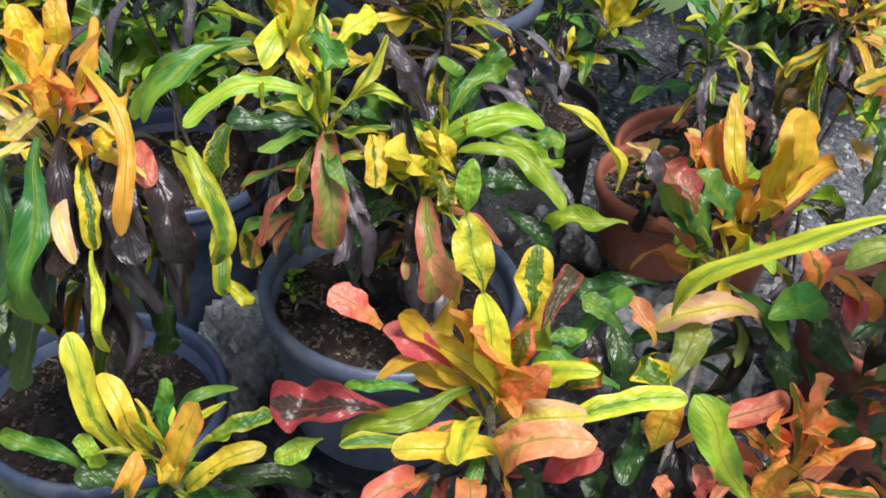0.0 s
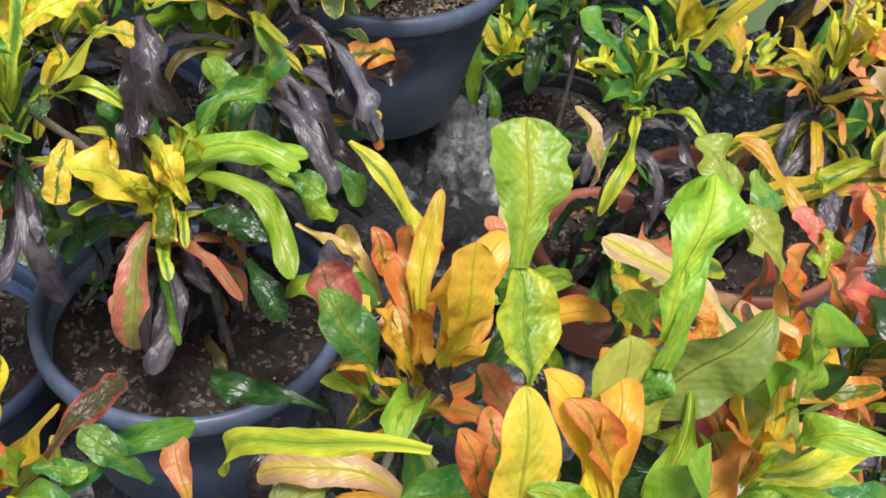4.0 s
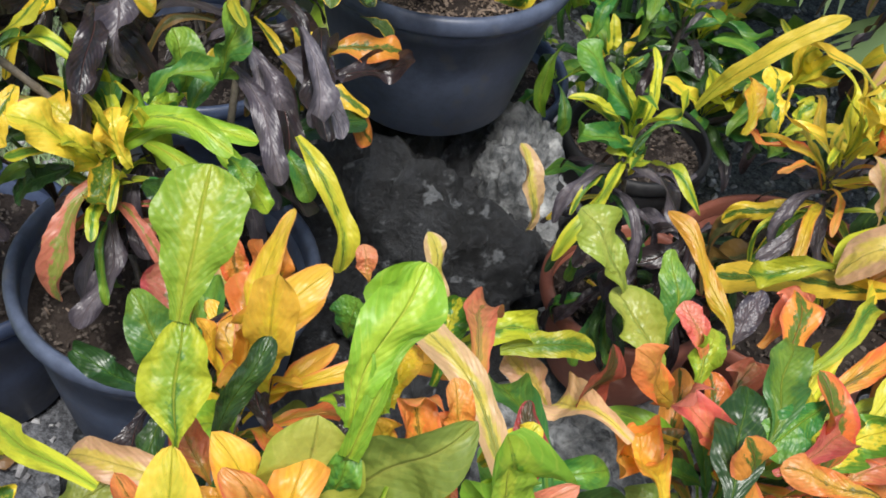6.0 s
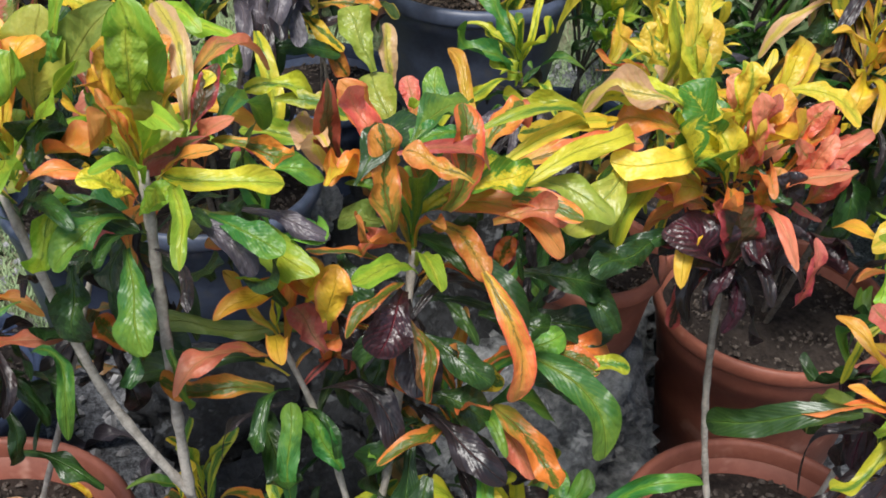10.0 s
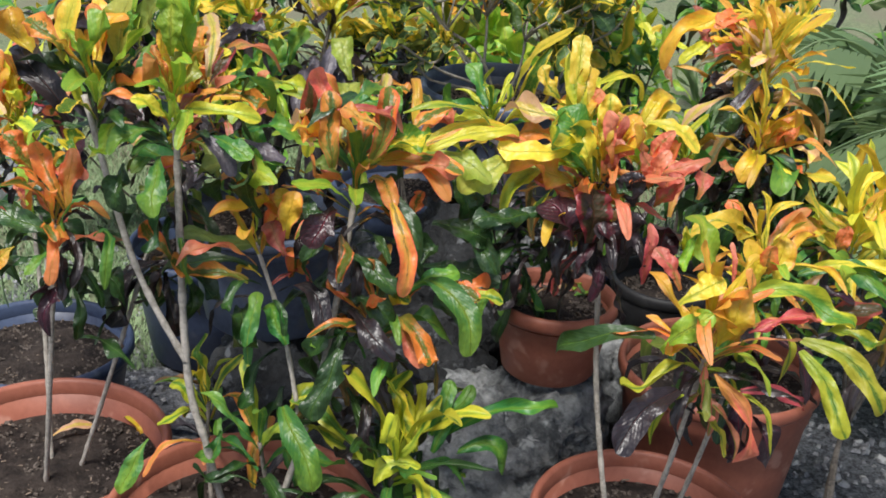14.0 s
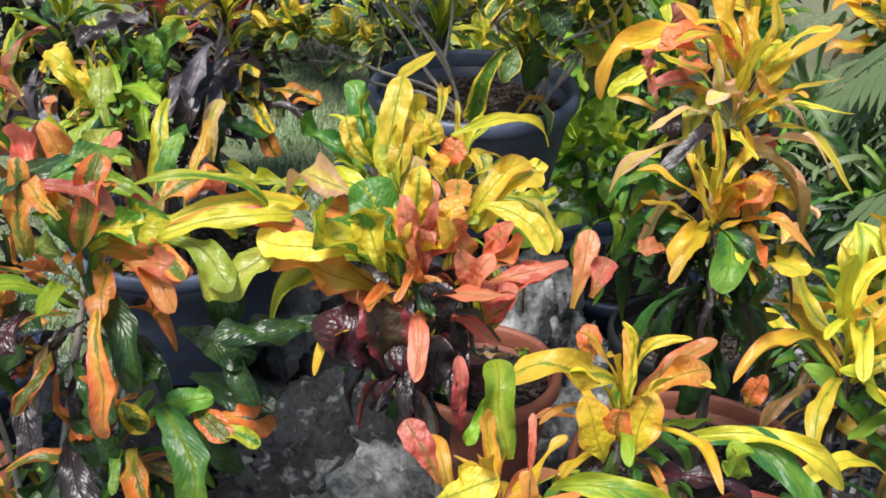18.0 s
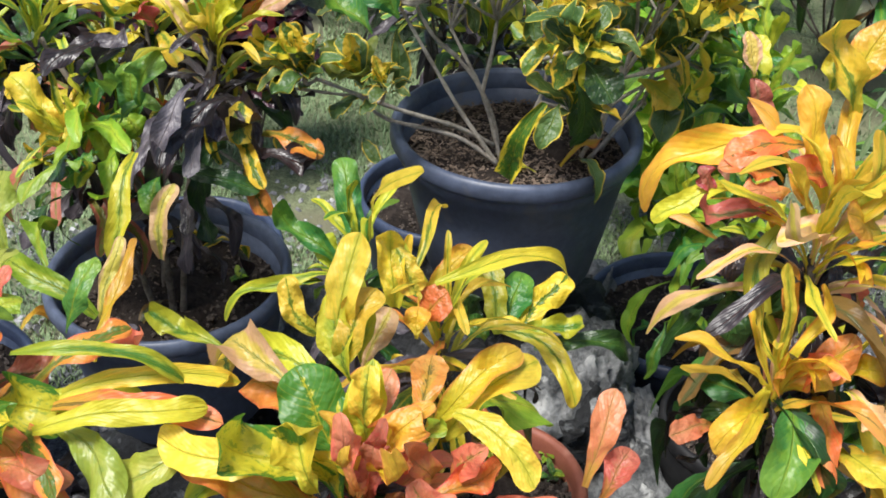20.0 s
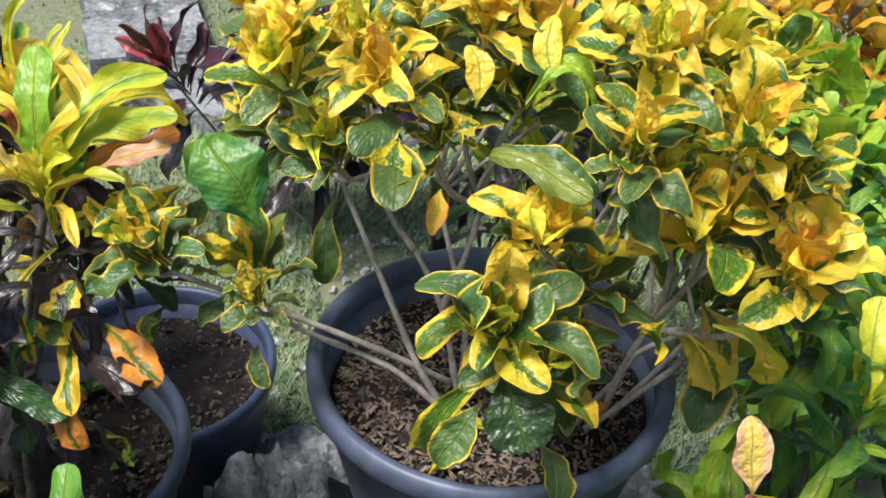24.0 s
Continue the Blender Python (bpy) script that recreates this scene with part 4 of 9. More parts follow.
BRANCHES = (((0.136, 1.843, 0.744), (0.104, 1.818, 0.839), (0.071, 1.786, 0.882)),
            ((0.104, 1.818, 0.839), (0.072, 1.837, 0.884), (0.053, 1.847, 0.928)),
            ((0.131, 1.832, 0.767), (0.147, 1.774, 0.810), (0.150, 1.690, 0.845), (0.185, 1.580, 0.915)),
            ((0.131, 1.840, 0.750), (0.066, 1.840, 0.789), (-0.036, 1.796, 0.877)),
            ((0.137, 1.986, 0.749), (0.137, 1.998, 0.817), (0.130, 2.016, 0.862)),
            ((0.137, 1.993, 0.749), (0.100, 2.047, 0.802), (0.072, 2.088, 0.843)),
            ((0.132, 1.850, 0.750), (0.116, 1.900, 0.825), (0.110, 1.912, 0.886)),
            ((0.071, 1.786, 0.882), (0.045, 1.758, 0.901), (0.024, 1.740, 0.928)),
            ((0.161, 1.833, 0.752), (0.149, 1.774, 0.795), (0.134, 1.677, 0.822), (0.141, 1.641, 0.862)),
            ((0.161, 1.833, 0.752), (0.145, 1.800, 0.800), (0.114, 1.771, 0.843), (0.049, 1.702, 0.962)),
            ((0.157, 1.970, 0.748), (0.150, 2.010, 0.790), (0.126, 2.054, 0.822), (0.100, 2.075, 0.860)),
            ((0.150, 1.960, 0.748), (0.115, 1.995, 0.775), (0.085, 2.026, 0.800), (0.050, 2.147, 0.840)))
LOW, MID, TOP = ("rimmed", "rimmed", "olive", "rimmed"), ("rimgold", "rimmed", "rimgold", "yellow"), ("yellow", "lemon", "yellow", "rimgold")
ROSETTES = ((0.358, 1.881, 1.030, 0, 0.070), (0.253, 1.905, 1.041, 1, 0.060), (0.191, 2.037, 1.018, 2, 0.082), (0.230, 2.103, 1.010, 2, 0.074), (0.187, 1.564, 0.932, 0, 0.062),
            (0.217, 1.664, 0.920, 0, 0.040), (0.191, 1.776, 1.119, 1, 0.064), (0.235, 1.964, 1.110, 1, 0.056), (0.207, 1.993, 1.066, 0, 0.050), (0.160, 1.686, 1.110, 2, 0.070),
            (0.140, 1.978, 1.140, 2, 0.066), (0.200, 2.047, 1.110, 2, 0.070), (0.200, 1.814, 1.090, 0, 0.044), (0.080, 2.032, 1.120, 2, 0.064), (0.100, 1.900, 1.120, 1, 0.070),
            (0.120, 1.741, 1.118, 2, 0.062), (0.080, 1.841, 1.130, 2, 0.060), (0.050, 1.790, 1.110, 1, 0.060), (0.200, 2.088, 1.064, 0, 0.058), (0.190, 1.732, 1.060, 0, 0.058))
for k, line in enumerate(BRANCHES):
    stem(PM, line, 0.0075, 0.0050, BARK, 20 + k)
for k, (sort, (cx, cy, cz)) in enumerate([(n, q) for n, group in enumerate((LOW_TUFTS, MID_TUFTS, TOP_TUFTS)) for q in group]):
    top = Vector((cx, cy, cz - 0.01))
    fork = min((Vector(q) for line in BRANCHES for q in line[1:]), key=lambda q: (q - top).length + 2.0 * max(0.0, q.z - top.z))
    mid = fork.lerp(top, 0.5) + Vector((rnd.uniform(-0.025, 0.025), rnd.uniform(-0.025, 0.025), -0.01))
    stem(PM, [fork, mid, top], 0.0055, 0.0040, BARK, 30 + k)
    if min((Vector(q[:3]) - top).length for q in ROSETTES) < 0.095:
        continue
    tops = (MID, TOP[:2] + MID, TOP)[sort]
    crown(PM, (cx, cy, cz + 0.02), (cx - 0.12, cy - 1.88, 0.45), 14 + 3 * sort, (0.058, 0.066, 0.068)[sort], tops, (LOW, LOW + MID, TOP + MID)[sort], (LOW, LOW, LOW)[sort], ("round", "oval", "round"), 40 + k, 0.62, 0.66, 0.25, 0.035)
    if sort < 2:
        skirt(PM, (cx, cy, cz - 0.03), 1, 0.075, LOW, 140 + k, 0.5, "round", 0.05)

for k, (cx, cy, cz, sort, size) in enumerate(ROSETTES):
    top = Vector((cx, cy, cz - 0.012))
    fork = min((Vector(q) for line in BRANCHES for q in line[1:]), key=lambda q: (q - top).length + 2.0 * max(0.0, q.z - top.z))
    stem(PM, [fork, fork.lerp(top, 0.5) + Vector((rnd.uniform(-0.02, 0.02), rnd.uniform(-0.02, 0.02), -0.012)), top], 0.0060, 0.0046, BARK, 400 + k)
    rosette(PM, (cx, cy, cz), (0.10 + 0.8 * (cx - 0.1), 0.9 * (cy - 1.88), 0.9), size, (("rimgold", "yellow", "lemon"), ("yellow", "yellow", "gold"), ("yellow", "lemon", "gold"))[sort],
            (("rimmed", "rimgold", "rimmed"), ("rimgold", "yellow", "rimgold"), ("yellow", "yellow", "rimgold"))[sort], (("rimmed", "rimgold", "rimmed"), ("rimmed", "rimmed", "rimgold"), ("rimmed", "rimgold", "rimgold"))[sort], 430 + k)

PD = croton((0.35, 2.20, 0.34), "dark croton with a few yellow straps in a black nursery pot")
stem(PD, [(0.35, 2.20, 0.32), (0.36, 2.19, 0.5), (0.37, 2.18, 0.66)], 0.010, 0.008, TWIG, 95)
crown(PD, (0.37, 2.18, 0.67), (0, 0, 1), 22, 0.11, ("streak", "lemon"), ("deep", "green", "dark"), ("dark", "deep", "dry"), "strap", 96, 0.2)

# ---- leaves that stand out, plant by plant ----
leaf(PH, "orange", (0.466, 1.078, 0.909), (0.423, 1.161, 0.983), 0.031, 0.10, (-0.11, -0.688, 0.718), "spoon", 0.3, 0.7, 3, -0.04)
leaf(PH, "gold", (0.457, 1.088, 0.922), (0.438, 1.154, 1.027), 0.024, 0.11, (-0.103, -0.849, 0.519), "oval", 0, 0.35, 4, -0.00)
leaf(PH, "gold", (0.481, 1.082, 0.914), (0.492, 1.092, 1.048), 0.036, 0.11, (-0.328, -0.94, 0.096), "spoon", -0.3, 0.35, 5, 0.00)
leaf(PH, "gold", (0.471, 1.071, 0.901), (0.439, 1.114, 0.956), 0.041, 0.10, (-0.034, -0.795, 0.606), "spoon", 0, 0.7, 0, -0.05)
leaf(PH, "gold", (0.481, 1.082, 0.914), (0.592, 1.18, 0.952), 0.026, 0.10, (0.058, -0.414, 0.908), "spoon", 0, 0.35, 1, -0.01)
leaf(PH, "green", (0.43, 1.062, 0.892), (0.387, 1.103, 0.944), 0.034, 0.10, (0.033, -0.775, 0.631), "oval", 0.3, 0.35, 2, 0.06)
leaf(PH, "dark", (0.434, 1.057, 0.885), (0.436, 1.14, 0.923), 0.032, 0.11, (-0.132, -0.414, 0.901), "spoon", -0.3, 0.35, 4, -0.08)
leaf(PI, "lime", (0.625, 0.972, 1.127), (0.63, 1.022, 1.211), 0.034, 0.10, (0.551, -0.735, 0.396), "spoon", 0, 0.35, 4, -0.06)
leaf(PI, "orange", (0.564, 0.92, 0.996), (0.539, 0.894, 1.094), 0.021, 0.11, (0.688, -0.725, -0.025), "spoon", -0.3, 0.35, 2, -0.01)
leaf(PI, "lemon", (0.528, 0.888, 1.07), (0.361, 0.929, 0.911), 0.022, 0.11, (-0.66, -0.496, 0.565), "strap", 0, 0.35, 4, 0.05)
leaf(PI, "olive", (0.513, 0.803, 1.105), (0.445, 0.77, 1.12), 0.021, 0.10, (0.352, -0.338, 0.873), "strap", 0.3, 0.35, 5, -0.00)
leaf(PI, "green", (0.56, 0.827, 1.106), (0.516, 0.799, 1.096), 0.027, 0.12, (0.069, -0.436, 0.897), "oval", 0, 0.7, 0, 0.06)
leaf(PG, "streak", (0.773, 1.47, 0.944), (0.706, 1.397, 0.942), 0.026, 0.10, (0.35, -0.344, 0.871), "spoon", 0, 0.7, 3, 0.01)
leaf(PG, "coral", (1.198, 1.571, 0.733), (1.248, 1.606, 0.585), 0.028, 0.12, (0.878, -0.438, 0.191), "waist", 0, 0.35, 5, -0.12)
leaf(PG, "streak", (1.231, 1.676, 0.78), (1.332, 1.743, 0.705), 0.030, 0.13, (0.708, -0.408, 0.577), "strap", 0, 0.35, 4, -0.12)
leaf(PG, "dark", (1.183, 1.522, 0.71), (1.211, 1.41, 0.658), 0.039, 0.12, (0.465, -0.276, 0.841), "strap", 0.3, 0.7, 0, 0.07)
leaf(PG, "deep", (1.142, 1.506, 0.772), (1.018, 1.414, 0.711), 0.032, 0.10, (0.242, -0.743, 0.624), "strap", 0, 0.35, 1, -0.00)
leaf(PG, "streak", (1.237, 1.674, 0.767), (1.32, 1.693, 0.675), 0.026, 0.11, (0.693, -0.504, 0.516), "strap", -0.3, 0.35, 2, -0.03)
leaf(PG, "red", (1.22, 1.594, 0.715), (1.239, 1.705, 0.674), 0.019, 0.11, (0.733, 0.123, 0.67), "strap", 0, 0.35, 4, -0.03)
leaf(PA, "green", (-0.078, 1.244, 0.984), (-0.212, 1.22, 0.886), 0.023, 0.12, (-0.24, -0.815, 0.527), "strap", 0, 0.7, 0, 0.11)
leaf(PA, "streak", (-0.129, 1.144, 0.905), (-0.081, 1.081, 0.784), 0.029, 0.11, (0.34, -0.772, 0.537), "strap", 0.3, 0.35, 1, -0.06)
leaf(PA, "lime", (0.133, 1.448, 0.967), (0.059, 1.429, 1.069), 0.028, 0.10, (0.777, 0.195, 0.599), "strap", 0, 0.35, 4, 0.01)
leaf(PA, "yellow", (0.129, 1.454, 0.972), (-0.043, 1.555, 0.971), 0.029, 0.12, (0.271, 0.477, 0.836), "strap", 0.3, 0.35, 5, -0.13)
leaf(PA, "pale", (0.142, 1.435, 0.954), (0.124, 1.393, 1.045), 0.022, 0.10, (0.837, 0.416, 0.356), "strap", 0, 0.7, 0, -0.09)
leaf(PA, "yellow", (0.136, 1.416, 0.961), (0.023, 1.323, 1.029), 0.027, 0.11, (0.493, 0.035, 0.87), "strap", 0, 0.7, 3, -0.01)
leaf(PA, "orange", (0.136, 1.454, 0.962), (0.059, 1.559, 0.989), 0.025, 0.10, (0.605, 0.253, 0.755), "strap", 0.3, 0.35, 4, 0.02)
leaf(PA, "pale", (0.523, 1.39, 0.881), (0.5, 1.407, 0.962), 0.021, 0.11, (0.926, -0.213, 0.312), "strap", 0, 0.35, 1, -0.05)
leaf(PM, "green", (0.183, 1.653, 0.973), (0.127, 1.592, 1.018), 0.054, 0.10, (0.546, 0.118, 0.83), "oval", 0, 0.7, 3, -0.02)
leaf(PM, "rimgold", (0.287, 1.875, 0.987), (0.354, 1.857, 0.967), 0.036, 0.10, (0.309, 0.09, 0.947), "oval", 0.3, 0.35, 4, -0.08)
leaf(PM, "rimgold", (0.285, 1.871, 0.99), (0.342, 1.822, 0.998), 0.023, 0.10, (0.233, 0.404, 0.885), "strap", 0, 0.35, 5, 0.02)
leaf(PM, "deep", (0.288, 1.899, 0.944), (0.247, 1.918, 0.824), 0.044, 0.11, (0.858, 0.467, -0.214), "oval", -0.3, 0.7, 0, -0.06)
leaf(PM, "rimgold", (0.288, 1.862, 0.915), (0.243, 1.819, 0.754), 0.031, 0.11, (0.799, -0.598, -0.064), "strap", 0, 0.35, 1, 0.03)
leaf(PM, "olive", (0.213, 1.859, 1.089), (0.275, 1.936, 1.094), 0.026, 0.10, (0.423, -0.39, 0.818), "strap", 0, 0.35, 2, -0.02)
leaf(PM, "rimgold", (0.197, 1.583, 0.932), (0.137, 1.491, 0.936), 0.023, 0.10, (0.345, -0.191, 0.919), "spoon", 0.3, 0.7, 3, -0.02)
leaf(PM, "yellow", (0.18, 1.902, 1.13), (0.146, 1.895, 1.177), 0.024, 0.10, (0.809, 0.005, 0.587), "oval", 0, 0.35, 4, -0.07)
leaf(PM, "lime", (0.188, 1.881, 1.122), (0.184, 1.944, 1.119), 0.019, 0.19, (0.685, 0.063, 0.726), "strap", -0.3, 0.35, 5, -0.45)
leaf(PM, "yellow", (0.194, 1.842, 1.116), (0.167, 1.833, 1.155), 0.024, 0.11, (0.802, 0.073, 0.593), "oval", 0, 0.7, 0, 0.14)
leaf(PM, "rimmed", (0.219, 1.784, 1.089), (0.306, 1.797, 1.093), 0.040, 0.10, (-0.045, -0.016, 0.999), "round", 0, 0.35, 1, 0.00)
leaf(PM, "lemon", (0.235, 1.73, 1.073), (0.11, 1.69, 1.079), 0.034, 0.11, (0.068, -0.06, 0.996), "oval", 0.3, 0.35, 2, -0.02)
leaf(PM, "yellow", (0.237, 2.022, 1.039), (0.19, 2.038, 1.079), 0.030, 0.10, (0.611, -0.114, 0.783), "oval", 0, 0.7, 3, -0.01)
leaf(PM, "yellow", (0.253, 2.047, 1.015), (0.128, 2.184, 0.943), 0.026, 0.10, (0.174, 0.58, 0.796), "oval", -0.3, 0.35, 4, -0.03)
leaf(PM, "rimgold", (0.275, 2.006, 0.989), (0.248, 2.003, 0.942), 0.037, 0.10, (0.474, -0.851, -0.225), "oval", 0, 0.35, 5, -0.08)
leaf(PM, "rimgold", (0.279, 2.024, 0.983), (0.23, 2.066, 0.875), 0.019, 0.11, (0.682, 0.731, -0.026), "oval", 0, 0.7, 0, -0.02)
leaf(PM, "yellow", (0.272, 2.041, 0.99), (0.173, 2.118, 0.862), 0.033, 0.10, (0.139, 0.893, 0.429), "oval", 0.3, 0.35, 1, 0.01)
leaf(PI, "flame", (0.542, 0.868, 0.987), (0.573, 0.857, 0.956), 0.036, 0.10, (0.638, -0.23, 0.735), "round", 0, 0.35, 2, -0.19)
leaf(PG, "yellow", (0.804, 1.317, 0.941), (0.807, 1.474, 0.945), 0.018, 0.12, (0.724, -0.034, 0.689), "strap", 0, 0.7, 0, -0.09)
leaf(PH, "dark", (0.452, 1.078, 0.91), (0.417, 1.103, 0.944), 0.026, 0.10, (0.168, -0.701, 0.693), "spoon", 0.3, 0.35, 1, -0.09)
leaf(PH, "lime", (0.431, 1.061, 0.893), (0.375, 1.097, 0.942), 0.027, 0.10, (0.192, -0.676, 0.712), "spoon", 0, 0.35, 2, 0.05)
leaf(PH, "lime", (0.517, 1.096, 0.923), (0.572, 1.099, 0.92), 0.035, 0.15, (0.084, -0.551, 0.83), "round", -0.3, 0.7, 3, -0.24)
leaf(PI, "dark", (0.611, 0.878, 0.957), (0.534, 0.823, 1.065), 0.042, 0.10, (0.822, -0.042, 0.568), "strap", 0, 0.35, 1, -0.03)
leaf(PI, "gold", (0.563, 0.853, 1.032), (0.488, 0.825, 1.086), 0.043, 0.10, (0.613, -0.146, 0.777), "oval", 0, 0.7, 3, -0.10)
leaf(PH, "deep", (0.52, 0.855, 0.745), (0.461, 0.768, 0.787), 0.043, 0.10, (0.688, -0.12, 0.716), "oval", 0, 0.35, 5, 0.03)
leaf(PH, "gold", (0.501, 0.8, 0.735), (0.506, 0.763, 0.691), 0.026, 0.12, (0.855, -0.339, 0.392), "oval", -0.3, 0.7, 0, 0.12)
leaf(PI, "yellow", (0.946, 1.264, 0.529), (0.898, 1.25, 0.614), 0.026, 0.10, (0.865, -0.212, 0.454), "strap", 0, 0.35, 1, -0.02)
leaf(PI, "green", (0.955, 1.285, 0.53), (0.942, 1.355, 0.618), 0.027, 0.10, (0.661, -0.539, 0.522), "strap", 0, 0.35, 2, 0.00)
leaf(PI, "green", (0.955, 1.31, 0.552), (1.01, 1.472, 0.585), 0.025, 0.12, (0.548, -0.338, 0.765), "strap", 0.3, 0.7, 3, -0.09)
leaf(PI, "lemon", (0.964, 1.274, 0.501), (0.938, 1.201, 0.489), 0.032, 0.16, (0.535, -0.318, 0.783), "strap", 0, 0.35, 4, 0.23)
leaf(PI, "green", (0.97, 1.321, 0.532), (1.012, 1.39, 0.506), 0.030, 0.16, (0.658, -0.135, 0.741), "strap", -0.3, 0.35, 5, -0.23)
leaf(PI, "green", (0.946, 1.288, 0.551), (0.927, 1.328, 0.624), 0.022, 0.12, (0.729, -0.506, 0.462), "strap", 0, 0.7, 0, 0.04)
leaf(PI, "orange", (0.78, 1.076, 0.406), (0.746, 1.118, 0.511), 0.022, 0.11, (0.835, -0.365, 0.412), "strap", 0, 0.35, 1, -0.10)
leaf(PI, "green", (0.804, 1.135, 0.409), (0.748, 1.13, 0.519), 0.031, 0.10, (0.879, -0.177, 0.442), "strap", 0.3, 0.35, 2, 0.05)
leaf(PI, "green", (0.727, 1.045, 0.485), (0.732, 1.008, 0.443), 0.033, 0.10, (0.729, -0.472, 0.495), "spoon", 0, 0.7, 3, -0.16)
leaf(PI, "green", (0.688, 0.942, 0.472), (0.704, 0.889, 0.394), 0.036, 0.10, (0.806, -0.405, 0.433), "oval", -0.3, 0.35, 4, 0.02)
leaf(PI, "streak", (0.706, 1.025, 0.51), (0.665, 0.985, 0.558), 0.026, 0.11, (0.765, -0.017, 0.644), "spoon", 0, 0.35, 5, 0.02)
leaf(PH, "green", (0.431, 1.062, 0.892), (0.385, 1.133, 0.933), 0.030, 0.10, (-0.111, -0.547, 0.83), "oval", 0, 0.7, 0, 0.03)
leaf(PH, "dark", (0.452, 1.071, 0.902), (0.426, 1.129, 0.941), 0.024, 0.11, (-0.104, -0.591, 0.8), "spoon", 0, 0.35, 5, -0.02)
leaf(PH, "dark", (0.524, 1.103, 0.935), (0.561, 1.08, 0.905), 0.029, 0.14, (0.055, -0.757, 0.651), "spoon", 0.3, 0.7, 0, -0.24)
leaf(PH, "dry", (0.366, 1.123, 0.969), (0.39, 1.121, 0.888), 0.029, 0.11, (0.237, -0.968, 0.084), "waist", 0, 0.35, 4, 0.02)
leaf(PH, "pale", (0.336, 1.125, 0.974), (0.385, 1.143, 0.914), 0.017, 0.11, (0.654, -0.678, 0.335), "spoon", 0.3, 0.35, 5, -0.07)
leaf(PH, "coral", (0.105, 0.887, 0.902), (0.056, 0.891, 0.938), 0.030, 0.10, (-0.007, -0.479, 0.878), "spoon", 0, 0.35, 0, 0.00)
leaf(PH, "crimson", (0.172, 0.866, 0.877), (0.105, 0.888, 0.903), 0.033, 0.10, (-0.007, -0.479, 0.878), "oval", 0, 0.35, 1, 0.00)
leaf(PH, "coral", (0.174, 0.904, 0.925), (0.144, 0.890, 0.987), 0.034, 0.12, (-0.007, -0.479, 0.878), "oval", 0, 0.35, 2, 0.00)
leaf(PH, "gold", (0.197, 0.870, 0.883), (0.170, 0.883, 0.947), 0.025, 0.12, (-0.007, -0.479, 0.878), "strap", 0, 0.35, 3, 0.00)
leaf(PH, "lime", (0.169, 0.881, 1.041), (0.169, 0.885, 1.095), 0.024, 0.12, (-0.010, -0.670, 0.742), "oval", 0, 0.35, 4, 0.00)
leaf(PH, "lemon", (0.190, 0.864, 0.972), (0.168, 0.882, 1.042), 0.035, 0.12, (-0.010, -0.670, 0.742), "oval", 0, 0.35, 5, 0.00)
leaf(PH, "lemon", (0.216, 0.853, 0.862), (0.190, 0.865, 0.973), 0.036, 0.12, (-0.010, -0.636, 0.772), "oval", 0, 0.35, 0, 0.00)
leaf(PH, "rimgold", (0.236, 0.875, 0.938), (0.233, 0.892, 1.008), 0.034, 0.12, (-0.010, -0.670, 0.742), "round", 0, 0.35, 1, 0.00)
leaf(PH, "flame", (0.225, 0.864, 0.875), (0.236, 0.876, 0.939), 0.029, 0.12, (-0.007, -0.479, 0.878), "oval", 0, 0.35, 2, 0.00)
leaf(PH, "gold", (0.222, 0.842, 0.848), (0.106, 0.894, 0.911), 0.022, 0.10, (-0.007, -0.479, 0.878), "strap", 0, 0.35, 3, 0.08)
leaf(PH, "orange", (0.222, 0.840, 0.845), (0.251, 0.836, 0.922), 0.042, 0.12, (-0.009, -0.599, 0.800), "oval", 0, 0.35, 4, 0.00)
leaf(PH, "pale", (0.218, 0.830, 0.832), (0.285, 0.813, 0.893), 0.030, 0.20, (-0.007, -0.479, 0.878), "spoon", 0, 0.35, 5, 0.00)
leaf(PH, "lemon", (0.271, 0.838, 0.844), (0.388, 0.859, 0.873), 0.024, 0.10, (-0.007, -0.479, 0.878), "strap", 0, 0.35, 0, -0.05)
leaf(PH, "yellow", (0.221, 0.822, 0.822), (0.128, 0.779, 0.863), 0.027, 0.10, (-0.007, -0.479, 0.878), "strap", 0, 0.35, 1, 0.00)
leaf(PH, "streak", (0.219, 0.825, 0.825), (0.278, 0.797, 0.872), 0.022, 0.12, (-0.007, -0.479, 0.878), "strap", 0, 0.35, 2, 0.00)
leaf(PH, "lime", (0.192, 0.855, 0.863), (0.060, 0.821, 0.818), 0.022, 0.12, (-0.007, -0.479, 0.878), "strap", 0, 0.35, 5, -0.04)
leaf(PH, "lime", (0.061, 0.822, 0.818), (0.018, 0.807, 0.799), 0.022, 0.12, (-0.007, -0.479, 0.878), "oval", 0, 0.35, 4, 0.00)
leaf(PH, "red", (0.124, 0.838, 0.840), (0.005, 0.835, 0.834), 0.046, 0.20, (-0.007, -0.479, 0.878), "spoon", 0, 0.35, 3, 0.00)
leaf(PH, "coral", (0.235, 0.802, 0.796), (0.299, 0.783, 0.887), 0.032, 0.30, (-0.007, -0.479, 0.878), "strap", 0, 0.7, 0, -0.20)
leaf(PH, "crimson", (0.263, 0.808, 0.805), (0.303, 0.785, 0.874), 0.032, 0.12, (-0.007, -0.479, 0.878), "round", 0, 0.35, 1, 0.00)
leaf(PH, "green", (0.246, 0.885, 0.903), (0.291, 0.892, 0.912), 0.020, 0.12, (-0.007, -0.479, 0.878), "spoon", 0, 0.35, 2, 0.00)
